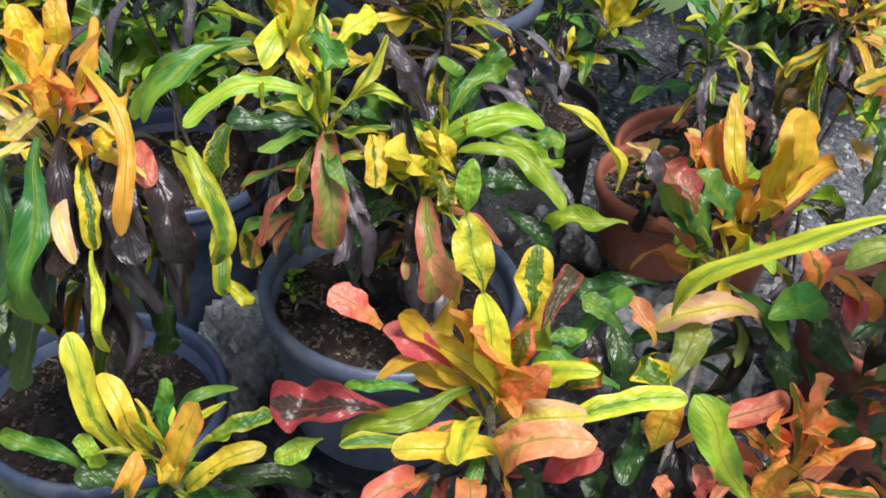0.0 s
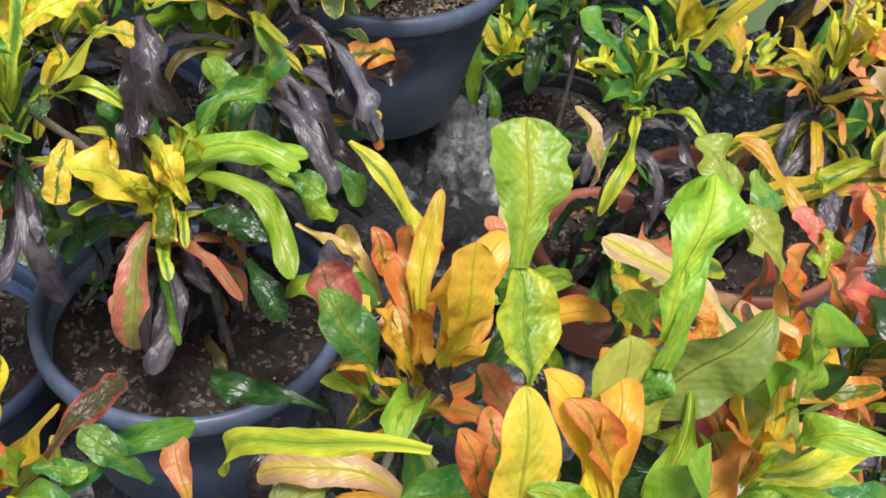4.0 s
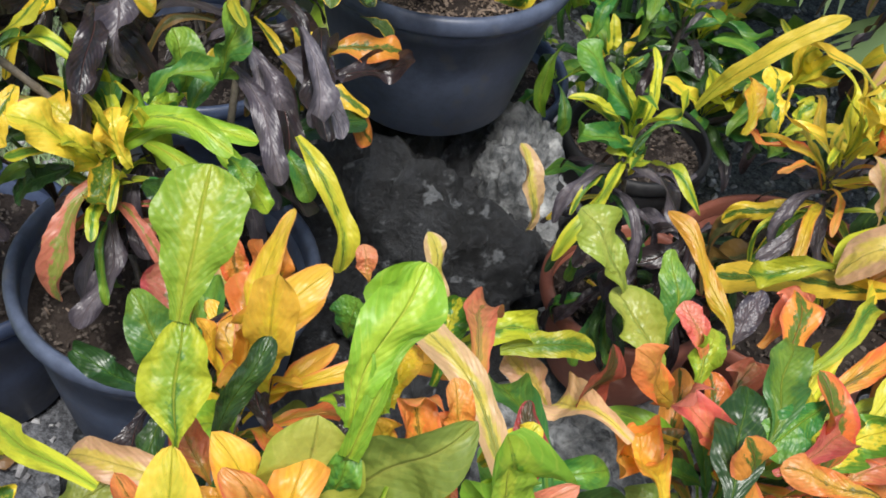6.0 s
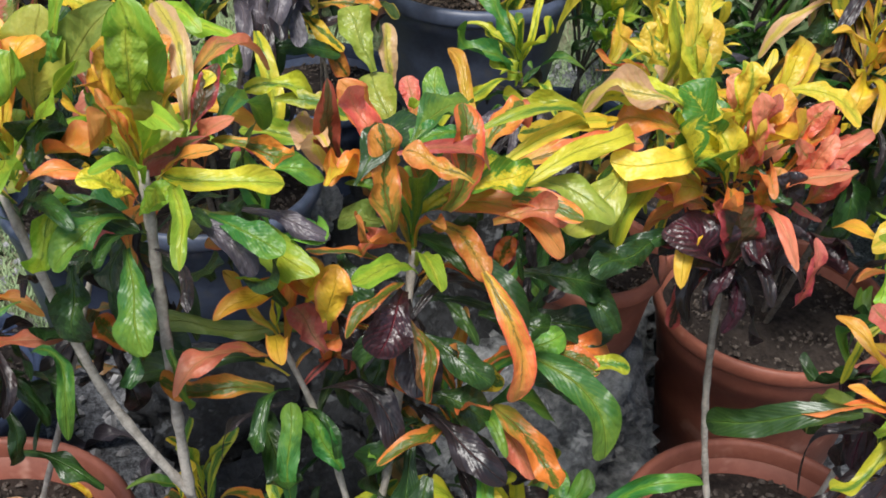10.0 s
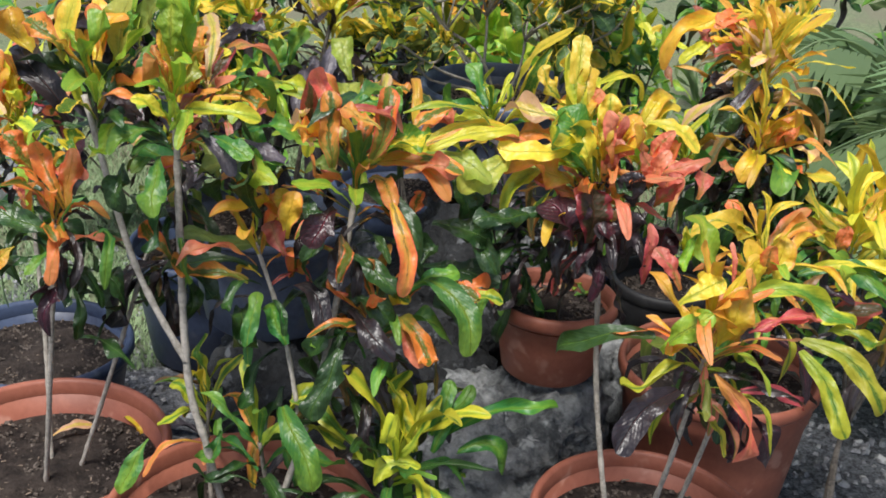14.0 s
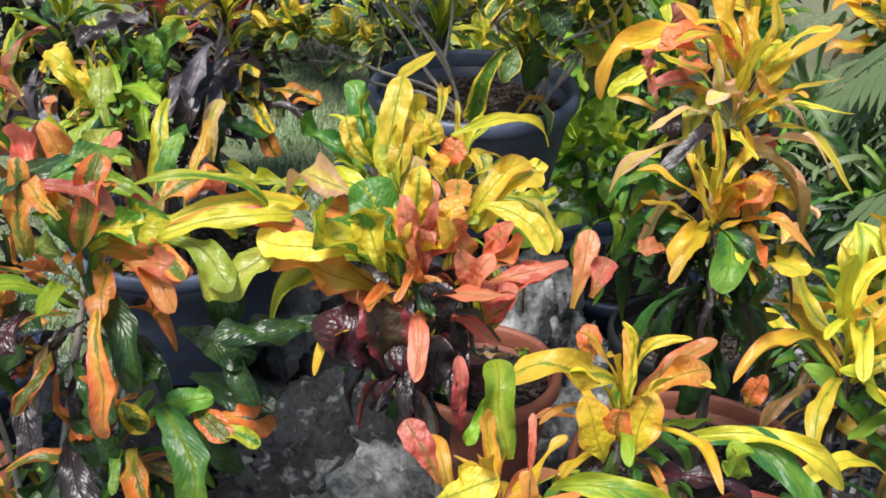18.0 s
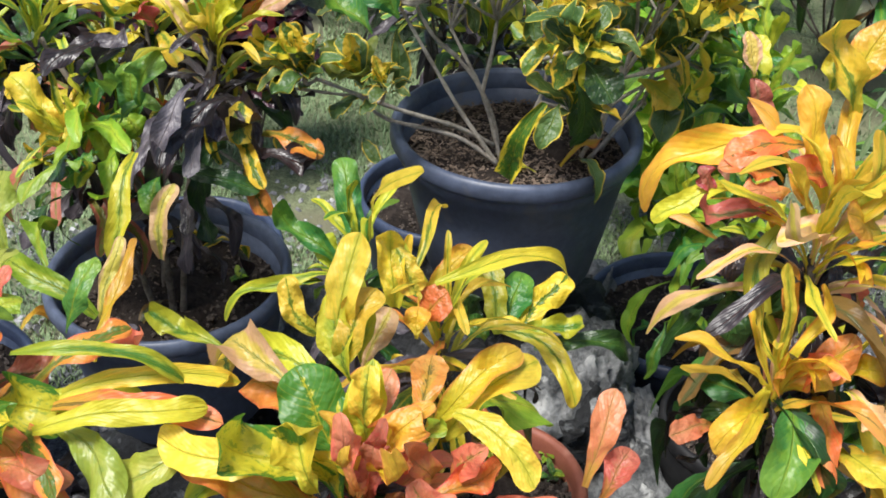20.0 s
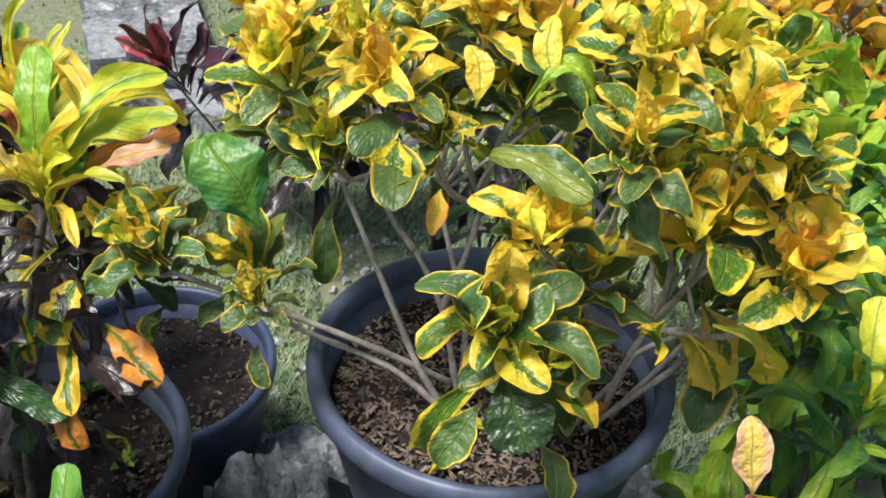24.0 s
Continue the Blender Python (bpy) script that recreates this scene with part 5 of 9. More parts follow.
leaf(PH, "flame", (0.278, 0.859, 0.871), (0.308, 0.867, 0.897), 0.030, 0.12, (-0.007, -0.479, 0.878), "round", 0, 0.35, 3, 0.00)
leaf(PH, "green", (0.325, 0.862, 0.874), (0.243, 0.875, 0.890), 0.025, 0.12, (-0.007, -0.479, 0.878), "spoon", 0, 0.35, 4, 0.05)
leaf(PH, "coral", (0.160, 0.804, 0.799), (0.111, 0.739, 0.843), 0.028, 0.12, (-0.007, -0.479, 0.878), "spoon", 0, 0.35, 5, 0.00)
leaf(PH, "coral", (0.196, 0.805, 0.799), (0.193, 0.721, 0.855), 0.026, 0.12, (-0.007, -0.479, 0.878), "spoon", 0, 0.35, 0, 0.00)
leaf(PH, "green", (0.144, 0.853, 0.859), (0.070, 0.853, 0.858), 0.012, 0.12, (-0.007, -0.479, 0.878), "strap", 0, 0.35, 1, 0.00)
leaf(PH, "streak", (0.208, 0.827, 0.829), (0.078, 0.791, 0.845), 0.015, 0.12, (-0.007, -0.479, 0.878), "strap", 0, 0.35, 2, 0.00)
leaf(PH, "rimgold", (0.393, 0.918, 0.813), (0.342, 0.927, 0.855), 0.035, 0.12, (-0.007, -0.479, 0.878), "spoon", 0, 0.35, 3, 0.00)
leaf(PH, "olive", (0.386, 0.928, 0.810), (0.422, 0.990, 0.857), 0.034, 0.12, (-0.007, -0.479, 0.878), "spoon", 0, 0.35, 0, 0.00)
leaf(PH, "gold", (0.373, 0.878, 0.778), (0.388, 0.899, 0.837), 0.036, 0.12, (-0.007, -0.479, 0.878), "oval", 0, 0.35, 1, 0.00)
leaf(PH, "lime", (0.464, 0.835, 0.758), (0.391, 0.857, 0.880), 0.041, 0.12, (-0.010, -0.636, 0.772), "spoon", 0, 0.35, 2, 0.00)
leaf(PH, "rimgold", (0.423, 0.880, 0.814), (0.411, 0.878, 0.876), 0.017, 0.12, (-0.007, -0.479, 0.878), "strap", 0, 0.35, 3, 0.00)
leaf(PH, "coral", (0.392, 0.870, 0.801), (0.505, 0.911, 0.839), 0.030, 0.12, (-0.007, -0.479, 0.878), "spoon", 0, 0.35, 4, 0.00)
leaf(PH, "crimson", (0.422, 0.836, 0.758), (0.409, 0.838, 0.808), 0.021, 0.12, (-0.007, -0.479, 0.878), "round", 0, 0.35, 5, 0.00)
leaf(PH, "coral", (0.389, 0.835, 0.756), (0.371, 0.830, 0.798), 0.019, 0.12, (-0.007, -0.479, 0.878), "spoon", 0, 0.35, 0, 0.00)
leaf(PH, "orange", (0.473, 0.838, 0.762), (0.484, 0.839, 0.828), 0.033, 0.12, (-0.007, -0.479, 0.878), "oval", 0, 0.35, 1, 0.00)
leaf(PH, "deep", (0.519, 1.056, 0.845), (0.591, 0.995, 0.801), 0.039, 0.12, (-0.007, -0.479, 0.878), "spoon", 0, 0.35, 2, 0.00)
leaf(PH, "deep", (0.540, 0.998, 0.804), (0.588, 0.928, 0.749), 0.044, 0.12, (-0.007, -0.479, 0.878), "spoon", 0, 0.35, 3, 0.00)
leaf(PH, "deep", (0.501, 1.041, 0.825), (0.531, 0.979, 0.780), 0.038, 0.12, (-0.007, -0.479, 0.878), "spoon", 0, 0.35, 4, 0.00)
leaf(PH, "flame", (0.612, 1.011, 0.821), (0.572, 1.043, 0.894), 0.029, 0.12, (-0.007, -0.479, 0.878), "spoon", 0, 0.35, 5, 0.00)
leaf(PH, "crimson", (0.580, 1.051, 0.872), (0.578, 0.985, 0.853), 0.028, 0.12, (-0.007, -0.479, 0.878), "oval", 0, 0.35, 0, 0.00)
leaf(PH, "deep", (0.393, 1.069, 0.832), (0.286, 1.067, 0.813), 0.030, 0.12, (-0.007, -0.479, 0.878), "spoon", 0, 0.35, 3, 0.00)
leaf(PH, "deep", (0.352, 1.091, 0.763), (0.379, 1.036, 0.694), 0.030, 0.12, (-0.007, -0.479, 0.878), "strap", 0, 0.35, 0, 0.00)
leaf(PH, "dark", (0.329, 1.105, 0.748), (0.346, 1.039, 0.697), 0.034, 0.12, (-0.007, -0.479, 0.878), "spoon", 0, 0.35, 1, 0.00)
leaf(PH, "deep", (0.367, 0.926, 0.774), (0.345, 0.843, 0.765), 0.030, 0.12, (-0.007, -0.479, 0.878), "spoon", 0, 0.35, 2, 0.00)
leaf(PH, "dark", (0.328, 0.917, 0.762), (0.318, 0.842, 0.763), 0.036, 0.12, (-0.007, -0.479, 0.878), "spoon", 0, 0.35, 3, 0.00)
leaf(PJ, "lemon", (-0.155, 0.906, 0.674), (-0.203, 0.923, 0.823), 0.028, 0.12, (-0.007, -0.479, 0.878), "strap", 0, 0.35, 4, -0.05)
leaf(PJ, "yellow", (-0.132, 0.909, 0.678), (-0.161, 0.894, 0.788), 0.026, 0.12, (-0.007, -0.479, 0.878), "strap", 0, 0.35, 5, 0.00)
leaf(PJ, "gold", (-0.103, 0.887, 0.651), (-0.068, 0.887, 0.781), 0.029, 0.12, (-0.007, -0.479, 0.878), "strap", 0, 0.35, 0, 0.00)
leaf(PJ, "yellow", (-0.088, 0.886, 0.649), (-0.012, 0.886, 0.732), 0.026, 0.12, (-0.007, -0.479, 0.878), "strap", 0, 0.35, 1, 0.00)
leaf(PJ, "green", (-0.117, 0.918, 0.691), (-0.111, 0.929, 0.769), 0.022, 0.12, (-0.007, -0.479, 0.878), "strap", 0, 0.35, 2, 0.00)
leaf(PJ, "green", (-0.193, 0.894, 0.658), (-0.290, 0.910, 0.677), 0.024, 0.12, (-0.007, -0.479, 0.878), "strap", 0, 0.35, 3, 0.05)
leaf(PJ, "streak", (-0.067, 0.922, 0.696), (-0.006, 0.940, 0.720), 0.020, 0.12, (-0.007, -0.479, 0.878), "strap", 0, 0.35, 4, 0.00)
leaf(PJ, "gold", (-0.140, 0.875, 0.635), (-0.134, 0.852, 0.719), 0.023, 0.12, (-0.007, -0.479, 0.878), "strap", 0, 0.35, 5, 0.00)
leaf(PJ, "lime", (-0.176, 0.895, 0.659), (-0.197, 0.897, 0.710), 0.020, 0.12, (-0.007, -0.479, 0.878), "strap", 0, 0.35, 0, 0.00)
leaf(PJ, "deep", (-0.054, 0.894, 0.661), (0.045, 0.902, 0.673), 0.026, 0.12, (-0.007, -0.479, 0.878), "strap", 0, 0.35, 1, 0.00)
leaf(PJ, "deep", (-0.137, 0.894, 0.659), (-0.201, 0.874, 0.665), 0.029, 0.12, (-0.007, -0.479, 0.878), "strap", 0, 0.35, 2, 0.00)
leaf(PJ, "green", (-0.136, 0.908, 0.677), (-0.133, 0.931, 0.739), 0.020, 0.12, (-0.007, -0.479, 0.878), "strap", 0, 0.35, 3, 0.00)
leaf(PB, "gold", (-0.211, 1.092, 1.028), (-0.159, 0.979, 0.902), 0.021, 0.10, (-0.007, -0.479, 0.878), "strap", 0, 0.35, 4, -0.14)
leaf(PB, "gold", (-0.175, 1.063, 0.992), (-0.182, 1.024, 0.959), 0.023, 0.12, (-0.007, -0.479, 0.878), "spoon", 0, 0.35, 5, 0.00)
leaf(PB, "pale", (-0.230, 1.103, 0.977), (-0.284, 1.052, 0.960), 0.024, 0.12, (-0.007, -0.479, 0.878), "spoon", 0, 0.35, 0, 0.00)
leaf(PB, "gold", (-0.266, 1.122, 1.000), (-0.294, 1.134, 1.063), 0.039, 0.12, (-0.007, -0.479, 0.878), "oval", 0, 0.35, 1, 0.00)
leaf(PB, "gold", (-0.249, 1.126, 1.006), (-0.246, 1.141, 1.074), 0.033, 0.12, (-0.007, -0.479, 0.878), "oval", 0, 0.35, 2, 0.00)
leaf(PB, "gold", (-0.243, 1.105, 0.979), (-0.273, 1.066, 0.993), 0.032, 0.12, (-0.007, -0.479, 0.878), "spoon", 0, 0.35, 3, 0.00)
leaf(PB, "orange", (-0.225, 1.099, 0.972), (-0.236, 1.069, 1.014), 0.030, 0.12, (-0.007, -0.479, 0.878), "spoon", 0, 0.35, 4, 0.00)
leaf(PB, "orange", (-0.213, 1.096, 0.968), (-0.210, 1.067, 1.012), 0.033, 0.12, (-0.007, -0.479, 0.878), "spoon", 0, 0.35, 5, 0.00)
leaf(PB, "green", (-0.247, 1.053, 0.962), (-0.245, 0.920, 0.810), 0.030, 0.12, (-0.007, -0.479, 0.878), "strap", 0, 0.35, 5, 0.00)
leaf(PB, "deep", (-0.295, 1.074, 0.939), (-0.267, 0.947, 0.810), 0.029, 0.12, (-0.007, -0.479, 0.878), "strap", 0, 0.35, 3, 0.00)
leaf(PB, "dark", (-0.236, 1.088, 0.957), (-0.209, 0.959, 0.843), 0.028, 0.12, (-0.007, -0.479, 0.878), "strap", 0, 0.35, 3, 0.00)
leaf(PB, "rimgold", (-0.215, 1.068, 0.933), (-0.188, 0.987, 0.879), 0.021, 0.12, (-0.007, -0.479, 0.878), "strap", 0, 0.35, 1, 0.00)
leaf(PB, "lemon", (-0.188, 0.987, 0.879), (-0.169, 0.918, 0.792), 0.013, 0.12, (-0.007, -0.479, 0.878), "strap", 0, 0.35, 5, 0.00)
leaf(PB, "lemon", (-0.191, 1.316, 0.794), (-0.117, 1.221, 0.738), 0.031, 0.12, (-0.007, -0.479, 0.878), "strap", 0, 0.35, 3, 0.00)
leaf(PB, "streak", (-0.126, 1.254, 0.716), (-0.104, 1.169, 0.674), 0.025, 0.12, (-0.007, -0.479, 0.878), "strap", 0, 0.35, 1, 0.00)
leaf(PB, "rimgold", (-0.119, 1.307, 0.832), (-0.135, 1.258, 0.769), 0.032, 0.12, (-0.007, -0.479, 0.878), "strap", 0, 0.35, 1, 0.00)
leaf(PB, "rimgold", (-0.093, 1.251, 0.713), (-0.070, 1.199, 0.696), 0.027, 0.12, (-0.007, -0.479, 0.878), "strap", 0, 0.35, 2, 0.00)
leaf(PB, "lemon", (-0.125, 1.213, 0.664), (-0.060, 1.166, 0.654), 0.021, 0.12, (-0.007, -0.479, 0.878), "strap", 0, 0.35, 3, 0.00)
leaf(PB, "crimson", (-0.170, 1.105, 0.933), (-0.145, 1.053, 0.915), 0.026, 0.12, (-0.007, -0.479, 0.878), "strap", 0, 0.35, 4, 0.00)
leaf(PB, "dark", (-0.160, 1.098, 0.924), (-0.102, 1.005, 0.855), 0.039, 0.12, (-0.007, -0.479, 0.878), "strap", 0, 0.35, 5, 0.00)
leaf(PB, "dark", (-0.192, 1.089, 0.927), (-0.154, 1.002, 0.851), 0.035, 0.12, (-0.007, -0.479, 0.878), "strap", 0, 0.35, 0, 0.00)
leaf(PB, "dark", (-0.198, 1.272, 0.737), (-0.160, 1.207, 0.656), 0.040, 0.12, (-0.007, -0.479, 0.878), "strap", 0, 0.35, 1, 0.00)
leaf(PB, "flame", (-0.210, 1.258, 0.719), (-0.153, 1.223, 0.708), 0.032, 0.12, (-0.007, -0.479, 0.878), "strap", 0, 0.35, 2, 0.00)
leaf(PB, "deep", (-0.189, 1.210, 0.659), (-0.172, 1.147, 0.579), 0.035, 0.12, (-0.007, -0.479, 0.878), "strap", 0, 0.35, 3, 0.00)
leaf(PA, "striped", (0.019, 1.186, 0.913), (0.035, 1.087, 0.820), 0.039, 0.12, (-0.007, -0.479, 0.878), "strap", 0, 0.7, 1, 0.00)
leaf(PA, "striped", (0.131, 1.230, 0.805), (0.152, 1.133, 0.715), 0.033, 0.12, (-0.007, -0.479, 0.878), "strap", 0, 0.7, 1, 0.00)
leaf(PA, "lime", (-0.001, 1.211, 0.944), (-0.139, 1.166, 0.917), 0.024, 0.12, (-0.007, -0.479, 0.878), "strap", 0, 0.35, 0, 0.14)
leaf(PA, "green", (-0.079, 1.262, 0.974), (-0.195, 1.169, 0.919), 0.026, 0.12, (-0.007, -0.479, 0.878), "strap", 0, 0.35, 1, 0.06)
leaf(PA, "deep", (0.006, 1.190, 0.917), (-0.092, 1.171, 0.923), 0.025, 0.12, (-0.007, -0.479, 0.878), "strap", 0, 0.35, 2, 0.00)
leaf(PA, "green", (-0.008, 1.211, 1.024), (0.040, 1.162, 0.996), 0.029, 0.12, (-0.007, -0.479, 0.878), "spoon", 0, 0.35, 3, 0.00)
leaf(PA, "lemon", (0.018, 1.227, 0.997), (0.061, 1.272, 1.022), 0.031, 0.12, (-0.007, -0.479, 0.878), "spoon", 0, 0.35, 4, 0.00)
leaf(PA, "dry", (0.063, 1.349, 0.955), (0.119, 1.278, 0.898), 0.030, 0.12, (-0.007, -0.479, 0.878), "strap", 0, 0.35, 5, 0.00)
leaf(PA, "dark", (0.075, 1.324, 0.922), (0.113, 1.226, 0.831), 0.027, 0.12, (-0.007, -0.479, 0.878), "strap", 0, 0.35, 0, 0.00)
leaf(PA, "lime", (0.139, 1.267, 0.852), (0.265, 1.272, 0.909), 0.027, 0.12, (-0.007, -0.479, 0.878), "strap", 0, 0.35, 1, -0.08)
leaf(PA, "lime", (0.168, 1.268, 0.854), (0.297, 1.204, 0.823), 0.026, 0.12, (-0.007, -0.479, 0.878), "strap", 0, 0.35, 2, -0.16)
leaf(PA, "green", (0.152, 1.289, 0.880), (0.232, 1.332, 0.936), 0.029, 0.12, (-0.007, -0.479, 0.878), "strap", 0, 0.35, 3, -0.12)
leaf(PA, "green", (0.246, 1.298, 0.861), (0.293, 1.277, 0.868), 0.030, 0.12, (-0.007, -0.479, 0.878), "spoon", 0, 0.35, 4, 0.00)
leaf(PA, "yellow", (0.161, 1.248, 0.828), (0.129, 1.254, 0.884), 0.033, 0.12, (-0.007, -0.479, 0.878), "spoon", 0, 0.35, 5, 0.00)
leaf(PA, "deep", (0.182, 1.244, 0.824), (0.260, 1.247, 0.829), 0.027, 0.12, (-0.007, -0.479, 0.878), "strap", 0, 0.35, 0, 0.00)
leaf(PA, "deep", (0.230, 1.241, 0.788), (0.289, 1.199, 0.768), 0.033, 0.12, (-0.007, -0.479, 0.878), "spoon", 0, 0.35, 1, 0.00)
leaf(PA, "lime", (0.380, 1.236, 0.784), (0.268, 1.220, 0.794), 0.030, 0.12, (-0.007, -0.479, 0.878), "spoon", 0, 0.35, 5, 0.00)
leaf(PA, "rimgold", (0.004, 1.175, 0.899), (-0.012, 1.134, 0.845), 0.015, 0.12, (-0.007, -0.479, 0.878), "strap", 0, 0.35, 3, 0.00)
leaf(PA, "green", (0.003, 1.209, 0.775), (-0.089, 1.193, 0.754), 0.015, 0.12, (-0.007, -0.479, 0.878), "strap", 0, 0.35, 4, 0.05)
leaf(PA, "deep", (0.028, 1.200, 0.930), (0.053, 1.203, 0.934), 0.039, 0.12, (-0.007, -0.479, 0.878), "round", 0, 0.35, 5, 0.00)
leaf(PA, "deep", (0.096, 1.228, 0.801), (0.047, 1.192, 0.755), 0.027, 0.12, (-0.007, -0.479, 0.878), "strap", 0, 0.35, 0, 0.00)
leaf(PI, "jade", (0.607, 0.948, 1.033), (0.610, 0.968, 1.128), 0.070, 0.12, (0.510, -0.424, 0.749), "oval", 0, 0.35, 0, 0.00)
leaf(PI, "olive", (0.616, 0.979, 1.050), (0.681, 0.999, 1.148), 0.048, 0.12, (0.510, -0.424, 0.749), "oval", 0, 0.35, 1, 0.00)
leaf(PI, "gold", (0.626, 1.020, 1.025), (0.615, 1.012, 1.081), 0.028, 0.12, (0.385, -0.320, 0.865), "spoon", 0, 0.35, 2, 0.00)
leaf(PI, "orange", (0.631, 1.036, 1.034), (0.623, 1.041, 1.099), 0.028, 0.12, (0.385, -0.320, 0.865), "spoon", 0, 0.35, 3, 0.00)
leaf(PI, "lime", (0.672, 1.036, 1.041), (0.705, 0.997, 1.157), 0.049, 0.12, (0.510, -0.424, 0.749), "spoon", 0, 0.7, 4, 0.00)
leaf(PI, "jade", (0.683, 1.004, 1.001), (0.702, 1.023, 1.067), 0.057, 0.12, (0.510, -0.424, 0.749), "round", 0, 0.35, 5, 0.00)
leaf(PI, "pale", (0.692, 1.049, 1.031), (0.572, 1.086, 1.088), 0.023, 0.12, (0.536, -0.446, 0.717), "strap", 0, 0.35, 0, 0.08)
leaf(PI, "orange", (0.653, 1.049, 1.040), (0.641, 1.056, 1.092), 0.020, 0.12, (0.385, -0.320, 0.865), "strap", 0, 0.35, 1, 0.00)
leaf(PI, "garnet", (0.700, 1.048, 1.022), (0.673, 1.093, 1.065), 0.025, 0.12, (0.536, -0.446, 0.717), "oval", 0, 0.35, 2, 0.00)
leaf(PI, "coral", (0.641, 1.084, 1.043), (0.597, 1.196, 1.018), 0.023, 0.12, (0.385, -0.320, 0.865), "strap", 0, 0.35, 1, -0.12)
leaf(PI, "yellow", (0.663, 1.063, 1.023), (0.687, 1.080, 1.065), 0.017, 0.12, (0.385, -0.320, 0.865), "strap", 0, 0.35, 4, 0.00)
leaf(PI, "lemon", (0.586, 1.163, 0.981), (0.632, 1.228, 0.973), 0.023, 0.12, (0.385, -0.320, 0.865), "strap", 0, 0.35, 5, -0.06)
leaf(PI, "streak", (0.610, 1.183, 0.973), (0.660, 1.243, 0.957), 0.020, 0.12, (0.385, -0.320, 0.865), "strap", 0, 0.35, 0, -0.05)
leaf(PI, "green", (0.713, 1.064, 1.023), (0.607, 1.176, 0.970), 0.030, 0.12, (0.385, -0.320, 0.865), "spoon", 0, 0.35, 1, 0.00)
leaf(PI, "salmon", (0.713, 1.059, 1.018), (0.658, 1.016, 0.975), 0.039, 0.12, (0.385, -0.320, 0.865), "round", 0, 0.7, 2, 0.00)
leaf(PI, "flame", (0.698, 1.066, 1.006), (0.776, 1.116, 1.002), 0.023, 0.12, (0.385, -0.320, 0.865), "spoon", 0, 0.35, 3, 0.00)
leaf(PI, "lemon", (0.701, 1.015, 0.992), (0.780, 1.094, 1.006), 0.025, 0.12, (0.385, -0.320, 0.865), "strap", 0, 0.35, 1, 0.13)
leaf(PI, "lemon", (0.696, 0.990, 0.975), (0.700, 0.943, 1.015), 0.026, 0.12, (0.385, -0.320, 0.865), "round", 0, 0.35, 5, 0.00)
leaf(PI, "lime", (0.706, 0.988, 0.962), (0.726, 1.017, 0.994), 0.028, 0.12, (0.385, -0.320, 0.865), "oval", 0, 0.35, 0, 0.00)
leaf(PI, "lime", (0.726, 1.014, 0.992), (0.820, 0.968, 0.992), 0.018, 0.12, (0.385, -0.320, 0.865), "strap", 0, 0.35, 1, -0.06)
leaf(PI, "green", (0.700, 0.978, 0.960), (0.721, 0.900, 0.954), 0.031, 0.12, (0.385, -0.320, 0.865), "spoon", 0, 0.35, 1, 0.06)
leaf(PI, "lime", (0.662, 0.945, 0.971), (0.706, 0.891, 0.927), 0.020, 0.12, (0.385, -0.320, 0.865), "strap", 0, 0.35, 3, 0.07)
leaf(PI, "green", (0.699, 0.977, 0.927), (0.782, 0.943, 0.876), 0.034, 0.12, (0.385, -0.320, 0.865), "spoon", 0, 0.35, 4, 0.00)
leaf(PI, "deep", (0.676, 0.935, 0.913), (0.725, 0.905, 0.868), 0.034, 0.12, (0.385, -0.320, 0.865), "spoon", 0, 0.35, 5, 0.00)
leaf(PI, "green", (0.743, 1.035, 0.964), (0.815, 1.067, 0.951), 0.028, 0.12, (0.385, -0.320, 0.865), "spoon", 0, 0.35, 0, 0.00)
leaf(PI, "dry", (0.729, 1.022, 0.968), (0.803, 1.051, 0.932), 0.026, 0.12, (0.385, -0.320, 0.865), "spoon", 0, 0.35, 1, 0.00)
leaf(PI, "dry", (0.736, 1.073, 0.954), (0.798, 1.125, 0.935), 0.023, 0.12, (0.385, -0.320, 0.865), "spoon", 0, 0.35, 2, 0.00)
leaf(PI, "deep", (0.661, 0.972, 0.996), (0.627, 0.928, 1.028), 0.022, 0.12, (0.385, -0.320, 0.865), "strap", 0, 0.35, 3, 0.00)
leaf(PI, "dry", (0.671, 0.961, 0.975), (0.639, 0.918, 1.007), 0.020, 0.12, (0.385, -0.320, 0.865), "strap", 0, 0.35, 4, 0.00)
leaf(PI, "deep", (0.659, 0.921, 1.009), (0.639, 0.941, 1.048), 0.043, 0.12, (0.385, -0.320, 0.865), "spoon", 0, 0.35, 5, 0.00)
leaf(PI, "deep", (0.600, 0.965, 0.970), (0.622, 0.966, 1.032), 0.050, 0.12, (0.385, -0.320, 0.865), "round", 0, 0.35, 0, 0.00)
leaf(PI, "dark", (0.605, 1.009, 0.987), (0.658, 1.025, 1.047), 0.033, 0.12, (0.385, -0.320, 0.865), "spoon", 0, 0.35, 1, 0.00)
leaf(PI, "orange", (0.722, 1.255, 0.928), (0.696, 1.204, 1.026), 0.033, 0.12, (0.481, -0.400, 0.780), "spoon", 0, 0.35, 2, 0.00)
leaf(PI, "jade", (0.708, 1.261, 0.947), (0.653, 1.269, 1.004), 0.036, 0.12, (0.385, -0.320, 0.865), "spoon", 0, 0.35, 1, 0.00)
leaf(PI, "jade", (0.658, 1.271, 0.999), (0.609, 1.272, 1.054), 0.036, 0.12, (0.385, -0.320, 0.865), "spoon", 0, 0.35, 4, 0.00)
leaf(PI, "garnet", (0.651, 1.228, 0.906), (0.690, 1.192, 1.021), 0.028, 0.12, (0.536, -0.446, 0.717), "oval", 0, 0.35, 5, 0.00)
